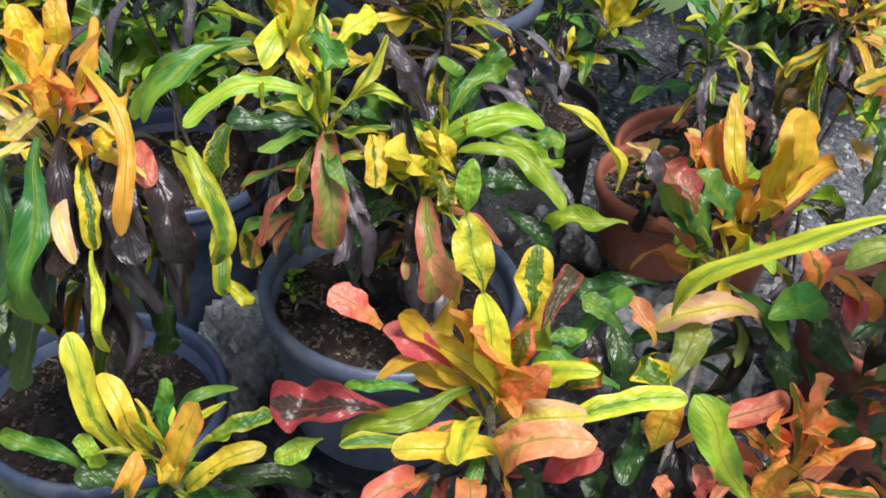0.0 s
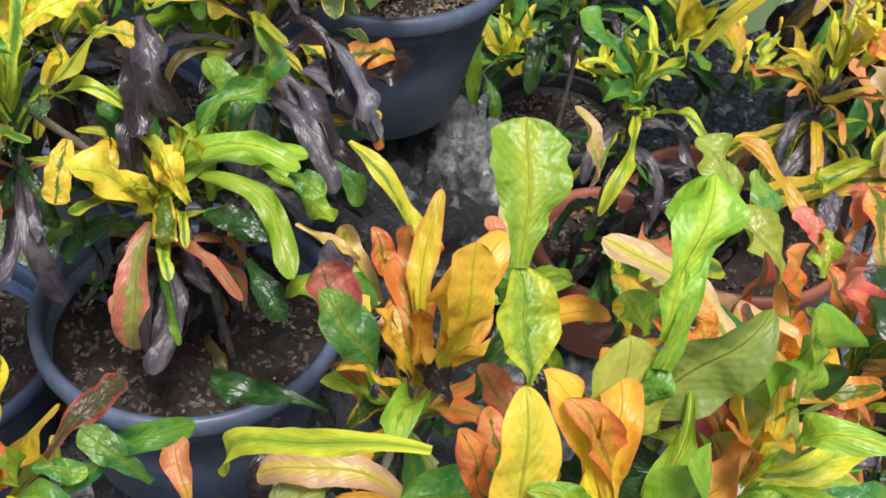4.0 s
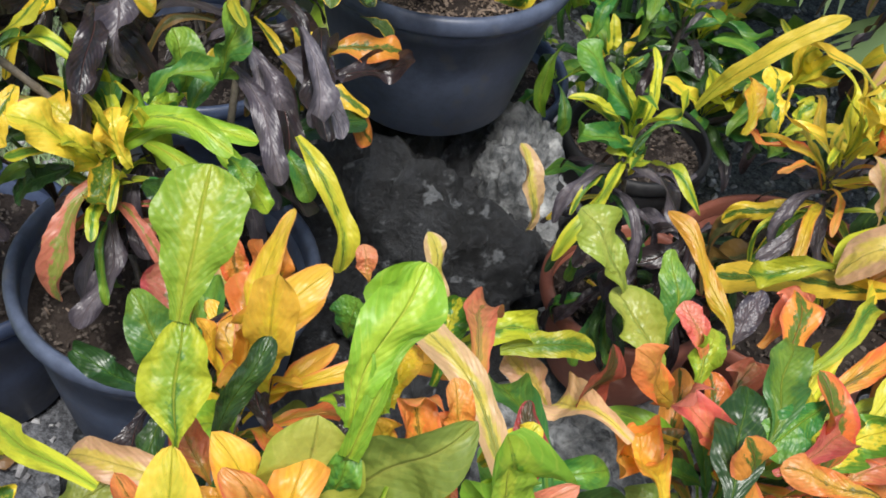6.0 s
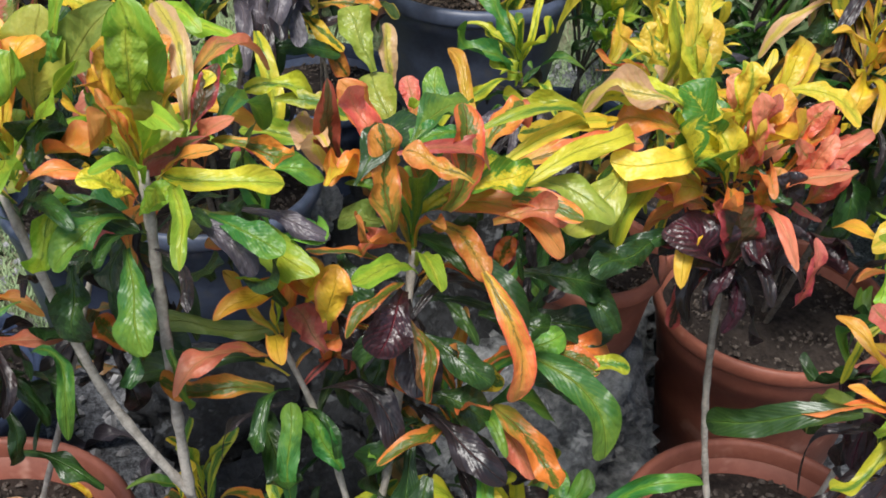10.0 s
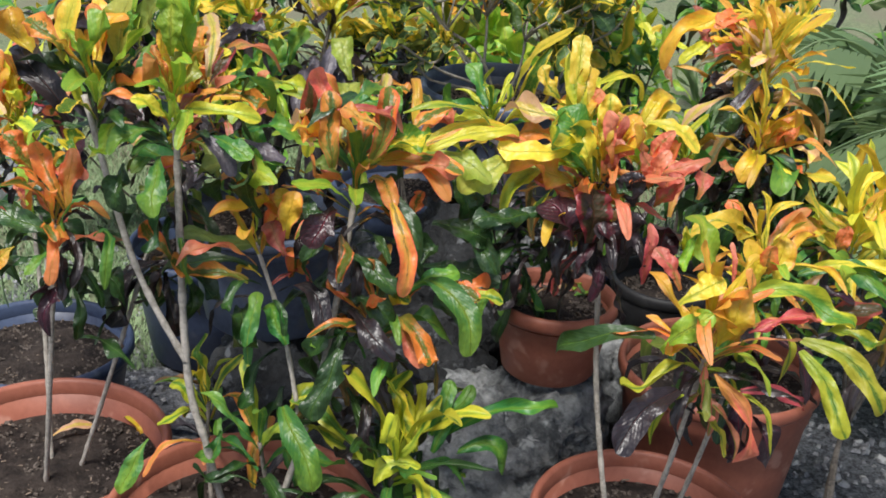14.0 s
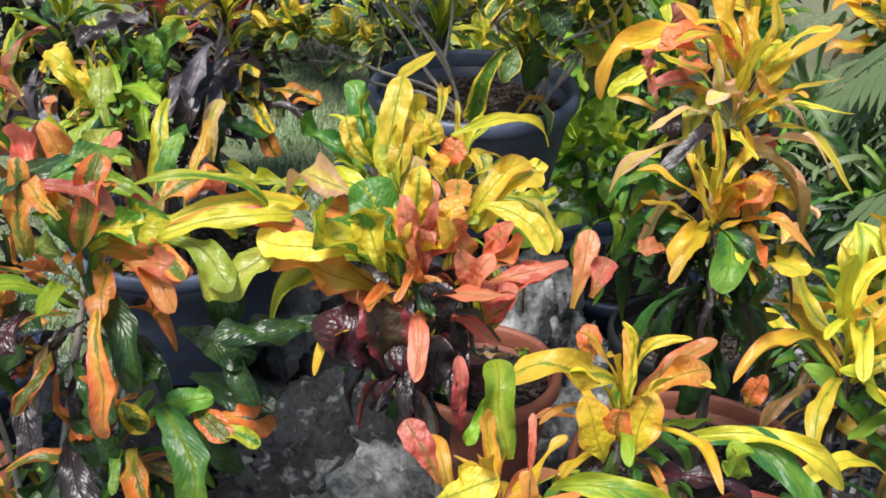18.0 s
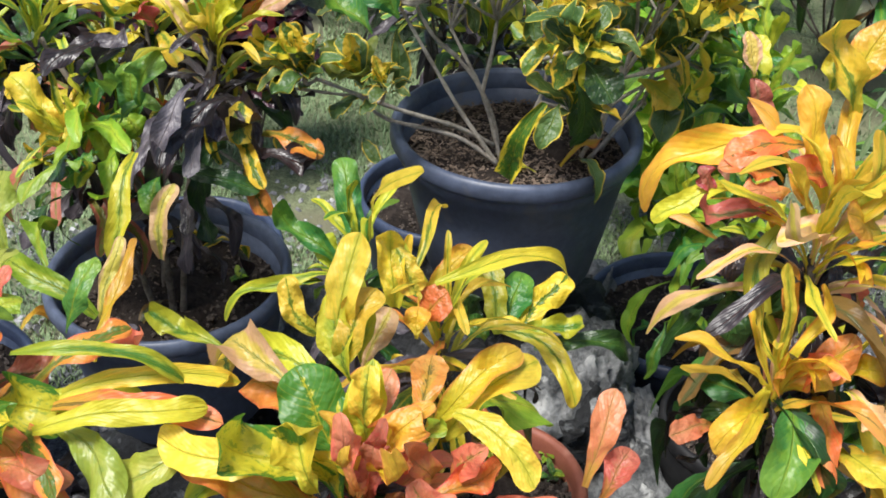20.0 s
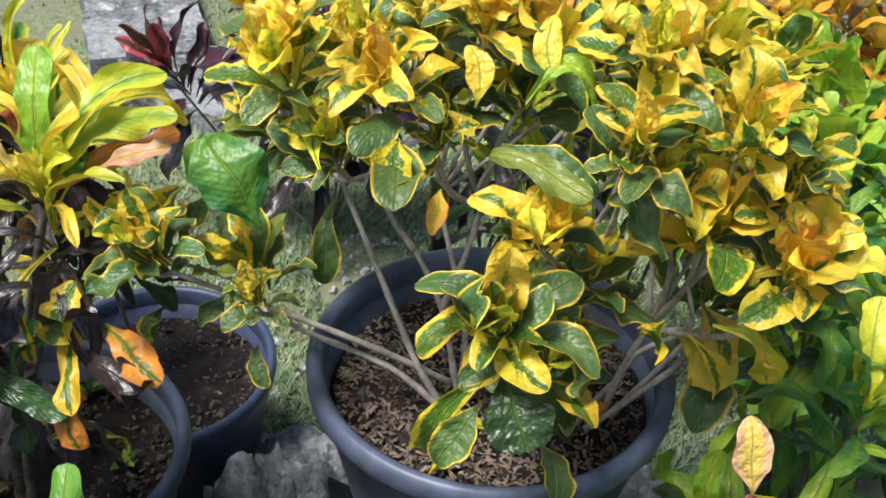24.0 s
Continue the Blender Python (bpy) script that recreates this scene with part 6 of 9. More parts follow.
leaf(PI, "pale", (0.649, 1.217, 0.899), (0.604, 1.211, 0.941), 0.032, 0.12, (0.385, -0.320, 0.865), "spoon", 0, 0.35, 0, 0.00)
leaf(PI, "flame", (0.773, 1.242, 0.924), (0.738, 1.272, 0.971), 0.026, 0.12, (0.536, -0.446, 0.717), "round", 0, 0.35, 1, 0.00)
leaf(PI, "green", (0.693, 1.317, 0.924), (0.663, 1.351, 0.985), 0.029, 0.12, (0.536, -0.446, 0.717), "oval", 0, 0.35, 2, 0.00)
leaf(PI, "salmon", (0.768, 1.254, 0.924), (0.753, 1.327, 0.938), 0.029, 0.12, (0.385, -0.320, 0.865), "spoon", 0, 0.35, 3, 0.00)
leaf(PI, "flame", (0.787, 1.299, 0.943), (0.761, 1.386, 0.982), 0.028, 0.12, (0.385, -0.320, 0.865), "spoon", 0, 0.35, 4, 0.00)
leaf(PI, "feather", (0.774, 1.241, 0.906), (0.824, 1.338, 0.953), 0.039, 0.12, (0.385, -0.320, 0.865), "spoon", 0, 0.7, 5, 0.00)
leaf(PI, "orange", (0.817, 1.322, 0.946), (0.861, 1.460, 0.950), 0.024, 0.12, (0.385, -0.320, 0.865), "strap", 0, 0.35, 0, -0.03)
leaf(PI, "lemon", (0.804, 1.294, 0.934), (0.797, 1.403, 0.930), 0.023, 0.12, (0.385, -0.320, 0.865), "strap", 0, 0.35, 1, 0.00)
leaf(PI, "jade", (0.822, 1.319, 0.937), (0.908, 1.378, 0.915), 0.035, 0.12, (0.385, -0.320, 0.865), "spoon", 0, 0.35, 2, -0.10)
leaf(PI, "orange", (0.780, 1.250, 0.907), (0.912, 1.315, 0.917), 0.031, 0.12, (0.385, -0.320, 0.865), "strap", 0, 0.35, 1, -0.10)
leaf(PI, "orange", (0.790, 1.251, 0.897), (0.877, 1.247, 0.886), 0.028, 0.12, (0.385, -0.320, 0.865), "strap", 0, 0.35, 4, -0.08)
leaf(PI, "orange", (0.872, 1.245, 0.890), (0.957, 1.230, 0.786), 0.025, 0.12, (0.385, -0.320, 0.865), "strap", 0, 0.35, 1, -0.08)
leaf(PI, "flame", (0.802, 1.284, 0.914), (0.910, 1.332, 0.934), 0.024, 0.12, (0.385, -0.320, 0.865), "strap", 0, 0.35, 0, -0.08)
leaf(PI, "deep", (0.787, 1.234, 0.885), (0.922, 1.269, 0.823), 0.034, 0.12, (0.385, -0.320, 0.865), "strap", 0, 0.35, 1, -0.10)
leaf(PI, "green", (0.891, 1.295, 0.775), (1.009, 1.313, 0.716), 0.039, 0.12, (0.385, -0.320, 0.865), "strap", 0, 0.35, 1, -0.12)
leaf(PI, "orange", (0.745, 1.230, 0.927), (0.709, 1.166, 0.943), 0.038, 0.12, (0.385, -0.320, 0.865), "spoon", 0, 0.35, 3, 0.08)
leaf(PI, "bronze", (0.764, 1.223, 0.900), (0.726, 1.219, 0.937), 0.034, 0.12, (0.385, -0.320, 0.865), "spoon", 0, 0.35, 4, 0.00)
leaf(PI, "olive", (0.764, 1.216, 0.893), (0.742, 1.171, 0.912), 0.031, 0.12, (0.385, -0.320, 0.865), "spoon", 0, 0.35, 5, 0.00)
leaf(PI, "lime", (0.805, 1.222, 0.855), (0.858, 1.106, 0.930), 0.024, 0.12, (0.385, -0.320, 0.865), "spoon", 0, 0.35, 0, 0.00)
leaf(PI, "gold", (0.735, 1.129, 0.850), (0.745, 1.028, 0.853), 0.026, 0.12, (0.385, -0.320, 0.865), "oval", 0, 0.35, 1, 0.00)
leaf(PI, "gold", (0.750, 1.125, 0.831), (0.778, 1.151, 0.876), 0.033, 0.12, (0.385, -0.320, 0.865), "round", 0, 0.35, 2, 0.00)
leaf(PI, "orange", (0.761, 1.134, 0.827), (0.722, 1.123, 0.859), 0.031, 0.12, (0.385, -0.320, 0.865), "round", 0, 0.35, 3, 0.00)
leaf(PI, "gold", (0.753, 1.136, 0.838), (0.745, 1.133, 0.879), 0.027, 0.12, (0.385, -0.320, 0.865), "round", 0, 0.35, 4, 0.00)
leaf(PI, "salmon", (0.786, 1.123, 0.792), (0.759, 1.108, 0.841), 0.033, 0.12, (0.385, -0.320, 0.865), "spoon", 0, 0.35, 5, 0.00)
leaf(PI, "deep", (0.729, 1.104, 0.750), (0.641, 0.969, 0.740), 0.036, 0.12, (0.385, -0.320, 0.865), "spoon", 0, 0.35, 1, 0.00)
leaf(PI, "flame", (0.759, 1.079, 0.746), (0.698, 0.979, 0.757), 0.026, 0.12, (0.385, -0.320, 0.865), "strap", 0, 0.35, 3, -0.03)
leaf(PI, "olive", (0.740, 1.132, 0.780), (0.629, 1.011, 0.774), 0.024, 0.12, (0.385, -0.320, 0.865), "strap", 0, 0.35, 2, 0.00)
leaf(PI, "flame", (0.639, 1.002, 0.738), (0.595, 0.965, 0.787), 0.031, 0.12, (0.385, -0.320, 0.865), "spoon", 0, 0.35, 3, 0.00)
leaf(PI, "deep", (0.814, 1.209, 0.797), (0.901, 1.244, 0.770), 0.033, 0.12, (0.385, -0.320, 0.865), "spoon", 0, 0.35, 4, 0.00)
leaf(PI, "deep", (0.840, 1.199, 0.743), (0.911, 1.237, 0.736), 0.037, 0.12, (0.385, -0.320, 0.865), "spoon", 0, 0.35, 5, 0.00)
leaf(PI, "flame", (0.863, 1.323, 0.760), (0.935, 1.358, 0.749), 0.030, 0.12, (0.385, -0.320, 0.865), "spoon", 0, 0.35, 0, 0.00)
leaf(PI, "streak", (0.903, 1.349, 0.740), (0.951, 1.387, 0.758), 0.018, 0.12, (0.385, -0.320, 0.865), "strap", 0, 0.35, 1, 0.00)
leaf(PI, "rimgold", (0.834, 1.242, 0.754), (0.880, 1.277, 0.736), 0.027, 0.12, (0.385, -0.320, 0.865), "spoon", 0, 0.35, 2, 0.00)
leaf(PI, "flame", (0.883, 1.261, 0.718), (0.991, 1.263, 0.674), 0.028, 0.12, (0.385, -0.320, 0.865), "strap", 0, 0.35, 3, -0.05)
leaf(PI, "green", (0.814, 1.058, 0.646), (0.779, 1.086, 0.742), 0.025, 0.12, (0.510, -0.424, 0.749), "strap", 0, 0.35, 4, 0.00)
leaf(PI, "green", (0.830, 1.109, 0.675), (0.784, 1.098, 0.730), 0.027, 0.12, (0.385, -0.320, 0.865), "strap", 0, 0.35, 5, 0.00)
leaf(PI, "dark", (0.809, 1.204, 0.836), (0.873, 1.170, 0.772), 0.033, 0.12, (0.385, -0.320, 0.865), "spoon", 0, 0.35, 0, 0.00)
leaf(PI, "coral", (0.762, 1.184, 0.868), (0.791, 1.190, 0.911), 0.024, 0.12, (0.385, -0.320, 0.865), "spoon", 0, 0.35, 1, 0.00)
leaf(PI, "deep", (0.785, 1.202, 0.770), (0.803, 1.154, 0.708), 0.032, 0.12, (0.385, -0.320, 0.865), "spoon", 0, 0.35, 2, 0.00)
leaf(PI, "dark", (0.777, 1.146, 0.821), (0.812, 1.148, 0.786), 0.031, 0.12, (0.385, -0.320, 0.865), "spoon", 0, 0.35, 3, 0.00)
leaf(PI, "flame", (0.833, 1.300, 0.843), (0.843, 1.305, 0.889), 0.022, 0.12, (0.385, -0.320, 0.865), "spoon", 0, 0.35, 4, 0.00)
leaf(PI, "orange", (0.751, 1.170, 0.778), (0.761, 1.149, 0.750), 0.028, 0.12, (0.385, -0.320, 0.865), "spoon", 0, 0.35, 5, 0.00)
leaf(PI, "deep", (0.735, 1.176, 0.858), (0.791, 1.163, 0.822), 0.037, 0.12, (0.385, -0.320, 0.865), "spoon", 0, 0.35, 0, 0.00)
leaf(PG, "lemon", (0.893, 1.543, 0.906), (0.891, 1.402, 0.868), 0.029, 0.12, (0.385, -0.320, 0.865), "strap", 0, 0.35, 1, 0.20)
leaf(PG, "feather", (0.906, 1.547, 0.895), (0.860, 1.544, 0.975), 0.049, 0.12, (0.385, -0.320, 0.865), "round", 0, 0.7, 2, 0.00)
leaf(PG, "lemon", (0.847, 1.545, 0.956), (0.771, 1.463, 0.959), 0.033, 0.12, (0.385, -0.320, 0.865), "strap", 0, 0.35, 1, 0.10)
leaf(PG, "orange", (0.860, 1.535, 0.934), (0.802, 1.477, 0.944), 0.040, 0.12, (0.385, -0.320, 0.865), "spoon", 0, 0.35, 4, 0.08)
leaf(PG, "yellow", (0.888, 1.634, 0.940), (0.872, 1.710, 1.008), 0.032, 0.12, (0.510, -0.424, 0.749), "strap", 0, 0.35, 5, 0.00)
leaf(PG, "coral", (0.895, 1.569, 0.926), (0.859, 1.597, 0.990), 0.027, 0.12, (0.536, -0.446, 0.717), "spoon", 0, 0.35, 0, 0.00)
leaf(PG, "coral", (0.913, 1.562, 0.901), (0.903, 1.581, 0.963), 0.019, 0.12, (0.536, -0.446, 0.717), "strap", 0, 0.35, 1, 0.00)
leaf(PG, "coral", (0.950, 1.603, 0.898), (0.962, 1.713, 0.931), 0.022, 0.12, (0.385, -0.320, 0.865), "spoon", 0, 0.35, 2, 0.00)
leaf(PG, "orange", (0.939, 1.600, 0.907), (0.929, 1.682, 0.939), 0.028, 0.12, (0.385, -0.320, 0.865), "spoon", 0, 0.35, 3, 0.00)
leaf(PG, "orange", (0.941, 1.564, 0.872), (0.949, 1.576, 0.926), 0.028, 0.12, (0.385, -0.320, 0.865), "strap", 0, 0.35, 4, 0.00)
leaf(PG, "coral", (0.938, 1.577, 0.887), (0.972, 1.637, 0.921), 0.022, 0.12, (0.385, -0.320, 0.865), "strap", 0, 0.35, 5, 0.00)
leaf(PG, "coral", (0.965, 1.619, 0.896), (0.976, 1.655, 0.917), 0.021, 0.12, (0.385, -0.320, 0.865), "spoon", 0, 0.35, 0, 0.00)
leaf(PG, "lemon", (0.848, 1.563, 0.971), (0.810, 1.554, 1.039), 0.030, 0.12, (0.536, -0.446, 0.717), "oval", 0, 0.35, 1, 0.00)
leaf(PG, "dark", (0.959, 1.585, 0.872), (0.960, 1.573, 0.928), 0.042, 0.12, (0.536, -0.446, 0.717), "round", 0, 0.35, 2, 0.00)
leaf(PG, "coral", (0.934, 1.537, 0.856), (0.925, 1.497, 0.898), 0.024, 0.12, (0.385, -0.320, 0.865), "round", 0, 0.35, 3, 0.00)
leaf(PG, "deep", (0.904, 1.501, 0.857), (0.873, 1.379, 0.832), 0.034, 0.12, (0.385, -0.320, 0.865), "spoon", 0, 0.35, 4, 0.00)
leaf(PG, "deep", (0.843, 1.375, 0.809), (0.936, 1.382, 0.802), 0.030, 0.12, (0.385, -0.320, 0.865), "spoon", 0, 0.35, 5, 0.00)
leaf(PG, "rimgold", (0.821, 1.462, 0.958), (0.682, 1.459, 0.880), 0.030, 0.05, (0.385, -0.320, 0.865), "strap", 0, 0.35, 0, 0.00)
leaf(PG, "orange", (0.892, 1.526, 0.892), (0.855, 1.452, 0.900), 0.029, 0.12, (0.385, -0.320, 0.865), "strap", 0, 0.35, 1, 0.00)
leaf(PG, "coral", (0.907, 1.523, 0.873), (0.869, 1.471, 0.901), 0.023, 0.12, (0.385, -0.320, 0.865), "strap", 0, 0.35, 2, 0.00)
leaf(PG, "feather", (0.897, 1.544, 0.902), (0.847, 1.514, 0.929), 0.036, 0.12, (0.385, -0.320, 0.865), "spoon", 0, 0.35, 3, 0.00)
leaf(PG, "lime", (0.873, 1.621, 0.927), (0.908, 1.631, 0.967), 0.020, 0.12, (0.385, -0.320, 0.865), "strap", 0, 0.35, 4, 0.00)
leaf(PI, "lime", (0.547, 0.938, 1.179), (0.528, 0.983, 1.238), 0.040, 0.08, (0.352, -0.478, 0.805), "spoon", 0, 0.35, 0, 0.00)
leaf(PI, "lemon", (0.568, 0.909, 1.127), (0.546, 0.940, 1.180), 0.039, 0.08, (0.352, -0.478, 0.805), "oval", 0, 0.35, 1, 0.00)
leaf(PI, "yellow", (0.584, 0.878, 1.023), (0.567, 0.909, 1.128), 0.040, 0.12, (0.352, -0.478, 0.805), "oval", 0, 0.35, 0, 0.00)
leaf(PI, "lime", (0.632, 0.967, 1.111), (0.622, 1.025, 1.205), 0.038, 0.10, (0.352, -0.478, 0.805), "paddle", 0, 0.35, 0, 0.00)
leaf(PI, "green", (0.620, 0.965, 1.046), (0.630, 0.968, 1.113), 0.020, 0.12, (0.352, -0.478, 0.805), "strap", 0, 0.35, 4, 0.00)
leaf(PH, "green", (0.440, 1.039, 0.939), (0.395, 1.036, 1.004), 0.038, 0.12, (0.333, -0.452, 0.827), "oval", 0, 0.35, 5, 0.00)
leaf(PH, "gold", (0.486, 1.071, 0.943), (0.492, 1.077, 1.058), 0.034, 0.12, (0.333, -0.452, 0.827), "spoon", 0, 0.35, 0, 0.00)
leaf(PH, "orange", (0.418, 1.124, 0.938), (0.396, 1.133, 0.987), 0.022, 0.12, (0.333, -0.452, 0.827), "oval", 0, 0.35, 1, 0.00)
leaf(PH, "orange", (0.438, 1.143, 0.941), (0.434, 1.144, 1.001), 0.023, 0.12, (0.333, -0.452, 0.827), "oval", 0, 0.35, 2, 0.00)
leaf(PH, "salmon", (0.410, 1.070, 0.927), (0.367, 1.093, 0.971), 0.042, 0.12, (0.352, -0.478, 0.805), "round", 0, 0.7, 3, 0.00)
leaf(PI, "deep", (0.529, 0.975, 1.023), (0.539, 1.014, 1.090), 0.017, 0.12, (0.352, -0.478, 0.805), "strap", 0, 0.35, 4, 0.00)
leaf(PI, "coral", (0.483, 1.196, 0.943), (0.470, 1.204, 0.971), 0.018, 0.12, (0.249, -0.338, 0.907), "round", 0, 0.35, 5, 0.00)
leaf(PI, "pale", (0.631, 1.221, 0.899), (0.602, 1.222, 0.945), 0.020, 0.12, (0.249, -0.338, 0.907), "round", 0, 0.35, 0, -0.15)
leaf(PI, "pale", (0.724, 1.173, 0.978), (0.638, 1.213, 0.916), 0.042, 0.12, (0.249, -0.338, 0.907), "spoon", 0, 0.35, 1, 0.00)
leaf(PI, "gold", (0.737, 1.343, 0.925), (0.641, 1.383, 0.989), 0.018, 0.12, (0.249, -0.338, 0.907), "strap", 0, 0.35, 2, 0.06)
leaf(PI, "coral", (0.756, 1.345, 0.942), (0.758, 1.403, 0.960), 0.029, 0.12, (0.249, -0.338, 0.907), "spoon", 0, 0.35, 3, 0.00)
leaf(PI, "dry", (0.734, 1.342, 0.925), (0.736, 1.387, 0.960), 0.022, 0.12, (0.249, -0.338, 0.907), "oval", 0, 0.35, 4, 0.00)
leaf(PI, "green", (0.799, 1.206, 1.001), (0.776, 1.300, 1.019), 0.037, 0.12, (0.249, -0.338, 0.907), "oval", 0, 0.7, 5, 0.00)
leaf(PI, "green", (0.819, 1.267, 1.009), (0.798, 1.205, 1.001), 0.032, 0.12, (0.249, -0.338, 0.907), "spoon", 0, 0.35, 0, 0.00)
leaf(PI, "crimson", (0.812, 1.188, 1.007), (0.845, 1.281, 0.991), 0.027, 0.12, (0.249, -0.338, 0.907), "spoon", 0, 0.35, 1, 0.00)
leaf(PI, "orange", (0.876, 1.223, 0.997), (0.813, 1.193, 1.010), 0.025, 0.12, (0.249, -0.338, 0.907), "spoon", 0, 0.35, 2, 0.00)
leaf(PI, "coral", (0.567, 0.933, 1.062), (0.531, 0.943, 1.092), 0.022, 0.12, (0.249, -0.338, 0.907), "oval", 0, 0.35, 3, 0.00)
leaf(PI, "gold", (0.596, 0.926, 1.040), (0.570, 0.918, 1.077), 0.023, 0.12, (0.249, -0.338, 0.907), "spoon", 0, 0.35, 4, 0.00)
leaf(PI, "gold", (0.605, 1.045, 1.048), (0.594, 1.074, 1.079), 0.025, 0.12, (0.249, -0.338, 0.907), "spoon", 0, 0.35, 5, 0.00)
leaf(PI, "yellow", (0.655, 1.011, 0.992), (0.635, 1.039, 1.026), 0.021, 0.12, (0.249, -0.338, 0.907), "spoon", 0, 0.35, 0, 0.00)
leaf(PI, "lime", (0.617, 1.021, 1.078), (0.597, 1.032, 1.099), 0.031, 0.12, (0.249, -0.338, 0.907), "spoon", 0, 0.35, 1, 0.00)
leaf(PI, "orange", (0.659, 1.061, 1.030), (0.633, 1.046, 1.061), 0.021, 0.12, (0.249, -0.338, 0.907), "spoon", 0, 0.35, 2, 0.00)
leaf(PI, "feather", (0.596, 1.115, 0.989), (0.575, 1.171, 1.018), 0.028, 0.12, (0.249, -0.338, 0.907), "spoon", 0, 0.35, 3, 0.00)
leaf(PI, "green", (0.617, 1.117, 0.977), (0.612, 1.142, 1.001), 0.024, 0.12, (0.249, -0.338, 0.907), "spoon", 0, 0.35, 4, 0.00)
leaf(PI, "green", (0.667, 1.103, 0.937), (0.724, 1.170, 0.957), 0.024, 0.12, (0.249, -0.338, 0.907), "spoon", 0, 0.35, 5, 0.00)
leaf(PI, "deep", (0.700, 1.111, 0.924), (0.749, 1.085, 1.043), 0.022, 0.12, (0.249, -0.338, 0.907), "spoon", 0, 0.35, 0, 0.00)
leaf(PI, "coral", (0.677, 1.060, 0.953), (0.718, 1.065, 1.046), 0.018, 0.12, (0.249, -0.338, 0.907), "spoon", 0, 0.35, 1, 0.00)
leaf(PI, "crimson", (0.647, 1.111, 0.955), (0.666, 1.140, 0.967), 0.020, 0.12, (0.249, -0.338, 0.907), "round", 0, 0.35, 2, 0.00)
leaf(PI, "gold", (0.768, 1.142, 0.968), (0.719, 1.205, 0.934), 0.036, 0.12, (0.249, -0.338, 0.907), "spoon", 0, 0.35, 3, 0.00)
leaf(PI, "deep", (0.800, 1.150, 0.983), (0.768, 1.237, 1.016), 0.039, 0.12, (0.249, -0.338, 0.907), "oval", 0, 0.35, 4, 0.00)
leaf(PI, "lime", (0.734, 1.258, 0.967), (0.727, 1.290, 0.998), 0.021, 0.12, (0.249, -0.338, 0.907), "strap", 0, 0.35, 5, 0.00)
leaf(PI, "coral", (0.734, 1.269, 0.977), (0.699, 1.283, 1.009), 0.020, 0.12, (0.249, -0.338, 0.907), "spoon", 0, 0.35, 0, 0.00)
leaf(PI, "streak", (0.796, 1.294, 0.988), (0.819, 1.439, 0.978), 0.018, 0.12, (0.249, -0.338, 0.907), "strap", 0, 0.35, 1, 0.00)
leaf(PA, "lime", (0.132, 1.251, 0.829), (0.248, 1.337, 0.858), 0.029, 0.12, (0.249, -0.338, 0.907), "strap", 0, 0.35, 2, -0.12)
leaf(PA, "lime", (0.204, 1.317, 0.840), (0.297, 1.301, 0.801), 0.028, 0.12, (0.249, -0.338, 0.907), "strap", 0, 0.35, 3, -0.05)
leaf(PA, "dry", (0.174, 1.384, 0.884), (0.286, 1.328, 0.829), 0.028, 0.12, (0.249, -0.338, 0.907), "strap", 0, 0.35, 4, -0.05)
leaf(PA, "dry", (0.166, 1.412, 0.896), (0.257, 1.380, 0.859), 0.026, 0.12, (0.249, -0.338, 0.907), "spoon", 0, 0.35, 5, 0.00)
leaf(PA, "ash", (0.198, 1.425, 0.888), (0.297, 1.408, 0.844), 0.023, 0.12, (0.249, -0.338, 0.907), "strap", 0, 0.35, 0, -0.08)
leaf(PA, "green", (0.173, 1.321, 0.862), (0.185, 1.373, 0.896), 0.025, 0.12, (0.249, -0.338, 0.907), "strap", 0, 0.35, 1, -0.10)
leaf(PA, "green", (0.173, 1.260, 0.813), (0.244, 1.255, 0.809), 0.024, 0.12, (0.249, -0.338, 0.907), "strap", 0, 0.35, 2, 0.00)
leaf(PA, "rimgold", (0.135, 1.248, 0.825), (0.166, 1.194, 0.806), 0.025, 0.12, (0.249, -0.338, 0.907), "strap", 0, 0.35, 3, 0.00)
leaf(PA, "yellow", (0.128, 1.247, 0.828), (0.057, 1.237, 0.863), 0.039, 0.12, (0.249, -0.338, 0.907), "spoon", 0, 0.35, 4, 0.00)
leaf(PA, "deep", (0.111, 1.247, 0.810), (0.053, 1.278, 0.898), 0.026, 0.12, (0.249, -0.338, 0.907), "strap", 0, 0.35, 5, 0.00)
leaf(PA, "rimgold", (0.065, 1.205, 0.902), (0.075, 1.161, 0.860), 0.025, 0.12, (0.249, -0.338, 0.907), "strap", 0, 0.35, 0, 0.00)
leaf(PA, "green", (0.244, 1.377, 0.823), (0.307, 1.351, 0.807), 0.027, 0.12, (0.249, -0.338, 0.907), "spoon", 0, 0.35, 1, 0.00)
leaf(PG, "yellow", (0.899, 1.640, 0.974), (0.958, 1.693, 0.942), 0.025, 0.12, (0.549, -0.191, 0.814), "strap", 0, 0.35, 0, -0.12)
leaf(PG, "coral", (0.946, 1.645, 0.888), (0.962, 1.691, 0.933), 0.027, 0.12, (0.549, -0.191, 0.814), "spoon", 0, 0.35, 1, 0.00)
leaf(PG, "coral", (0.940, 1.627, 0.886), (0.945, 1.601, 0.951), 0.034, 0.12, (0.549, -0.191, 0.814), "oval", 0, 0.35, 2, 0.00)
leaf(PG, "coral", (0.953, 1.629, 0.863), (0.983, 1.657, 0.914), 0.034, 0.12, (0.549, -0.191, 0.814), "oval", 0, 0.35, 3, 0.00)
leaf(PG, "crimson", (0.912, 1.569, 0.903), (0.915, 1.575, 0.968), 0.023, 0.12, (0.749, -0.261, 0.609), "strap", 0, 0.35, 4, 0.00)
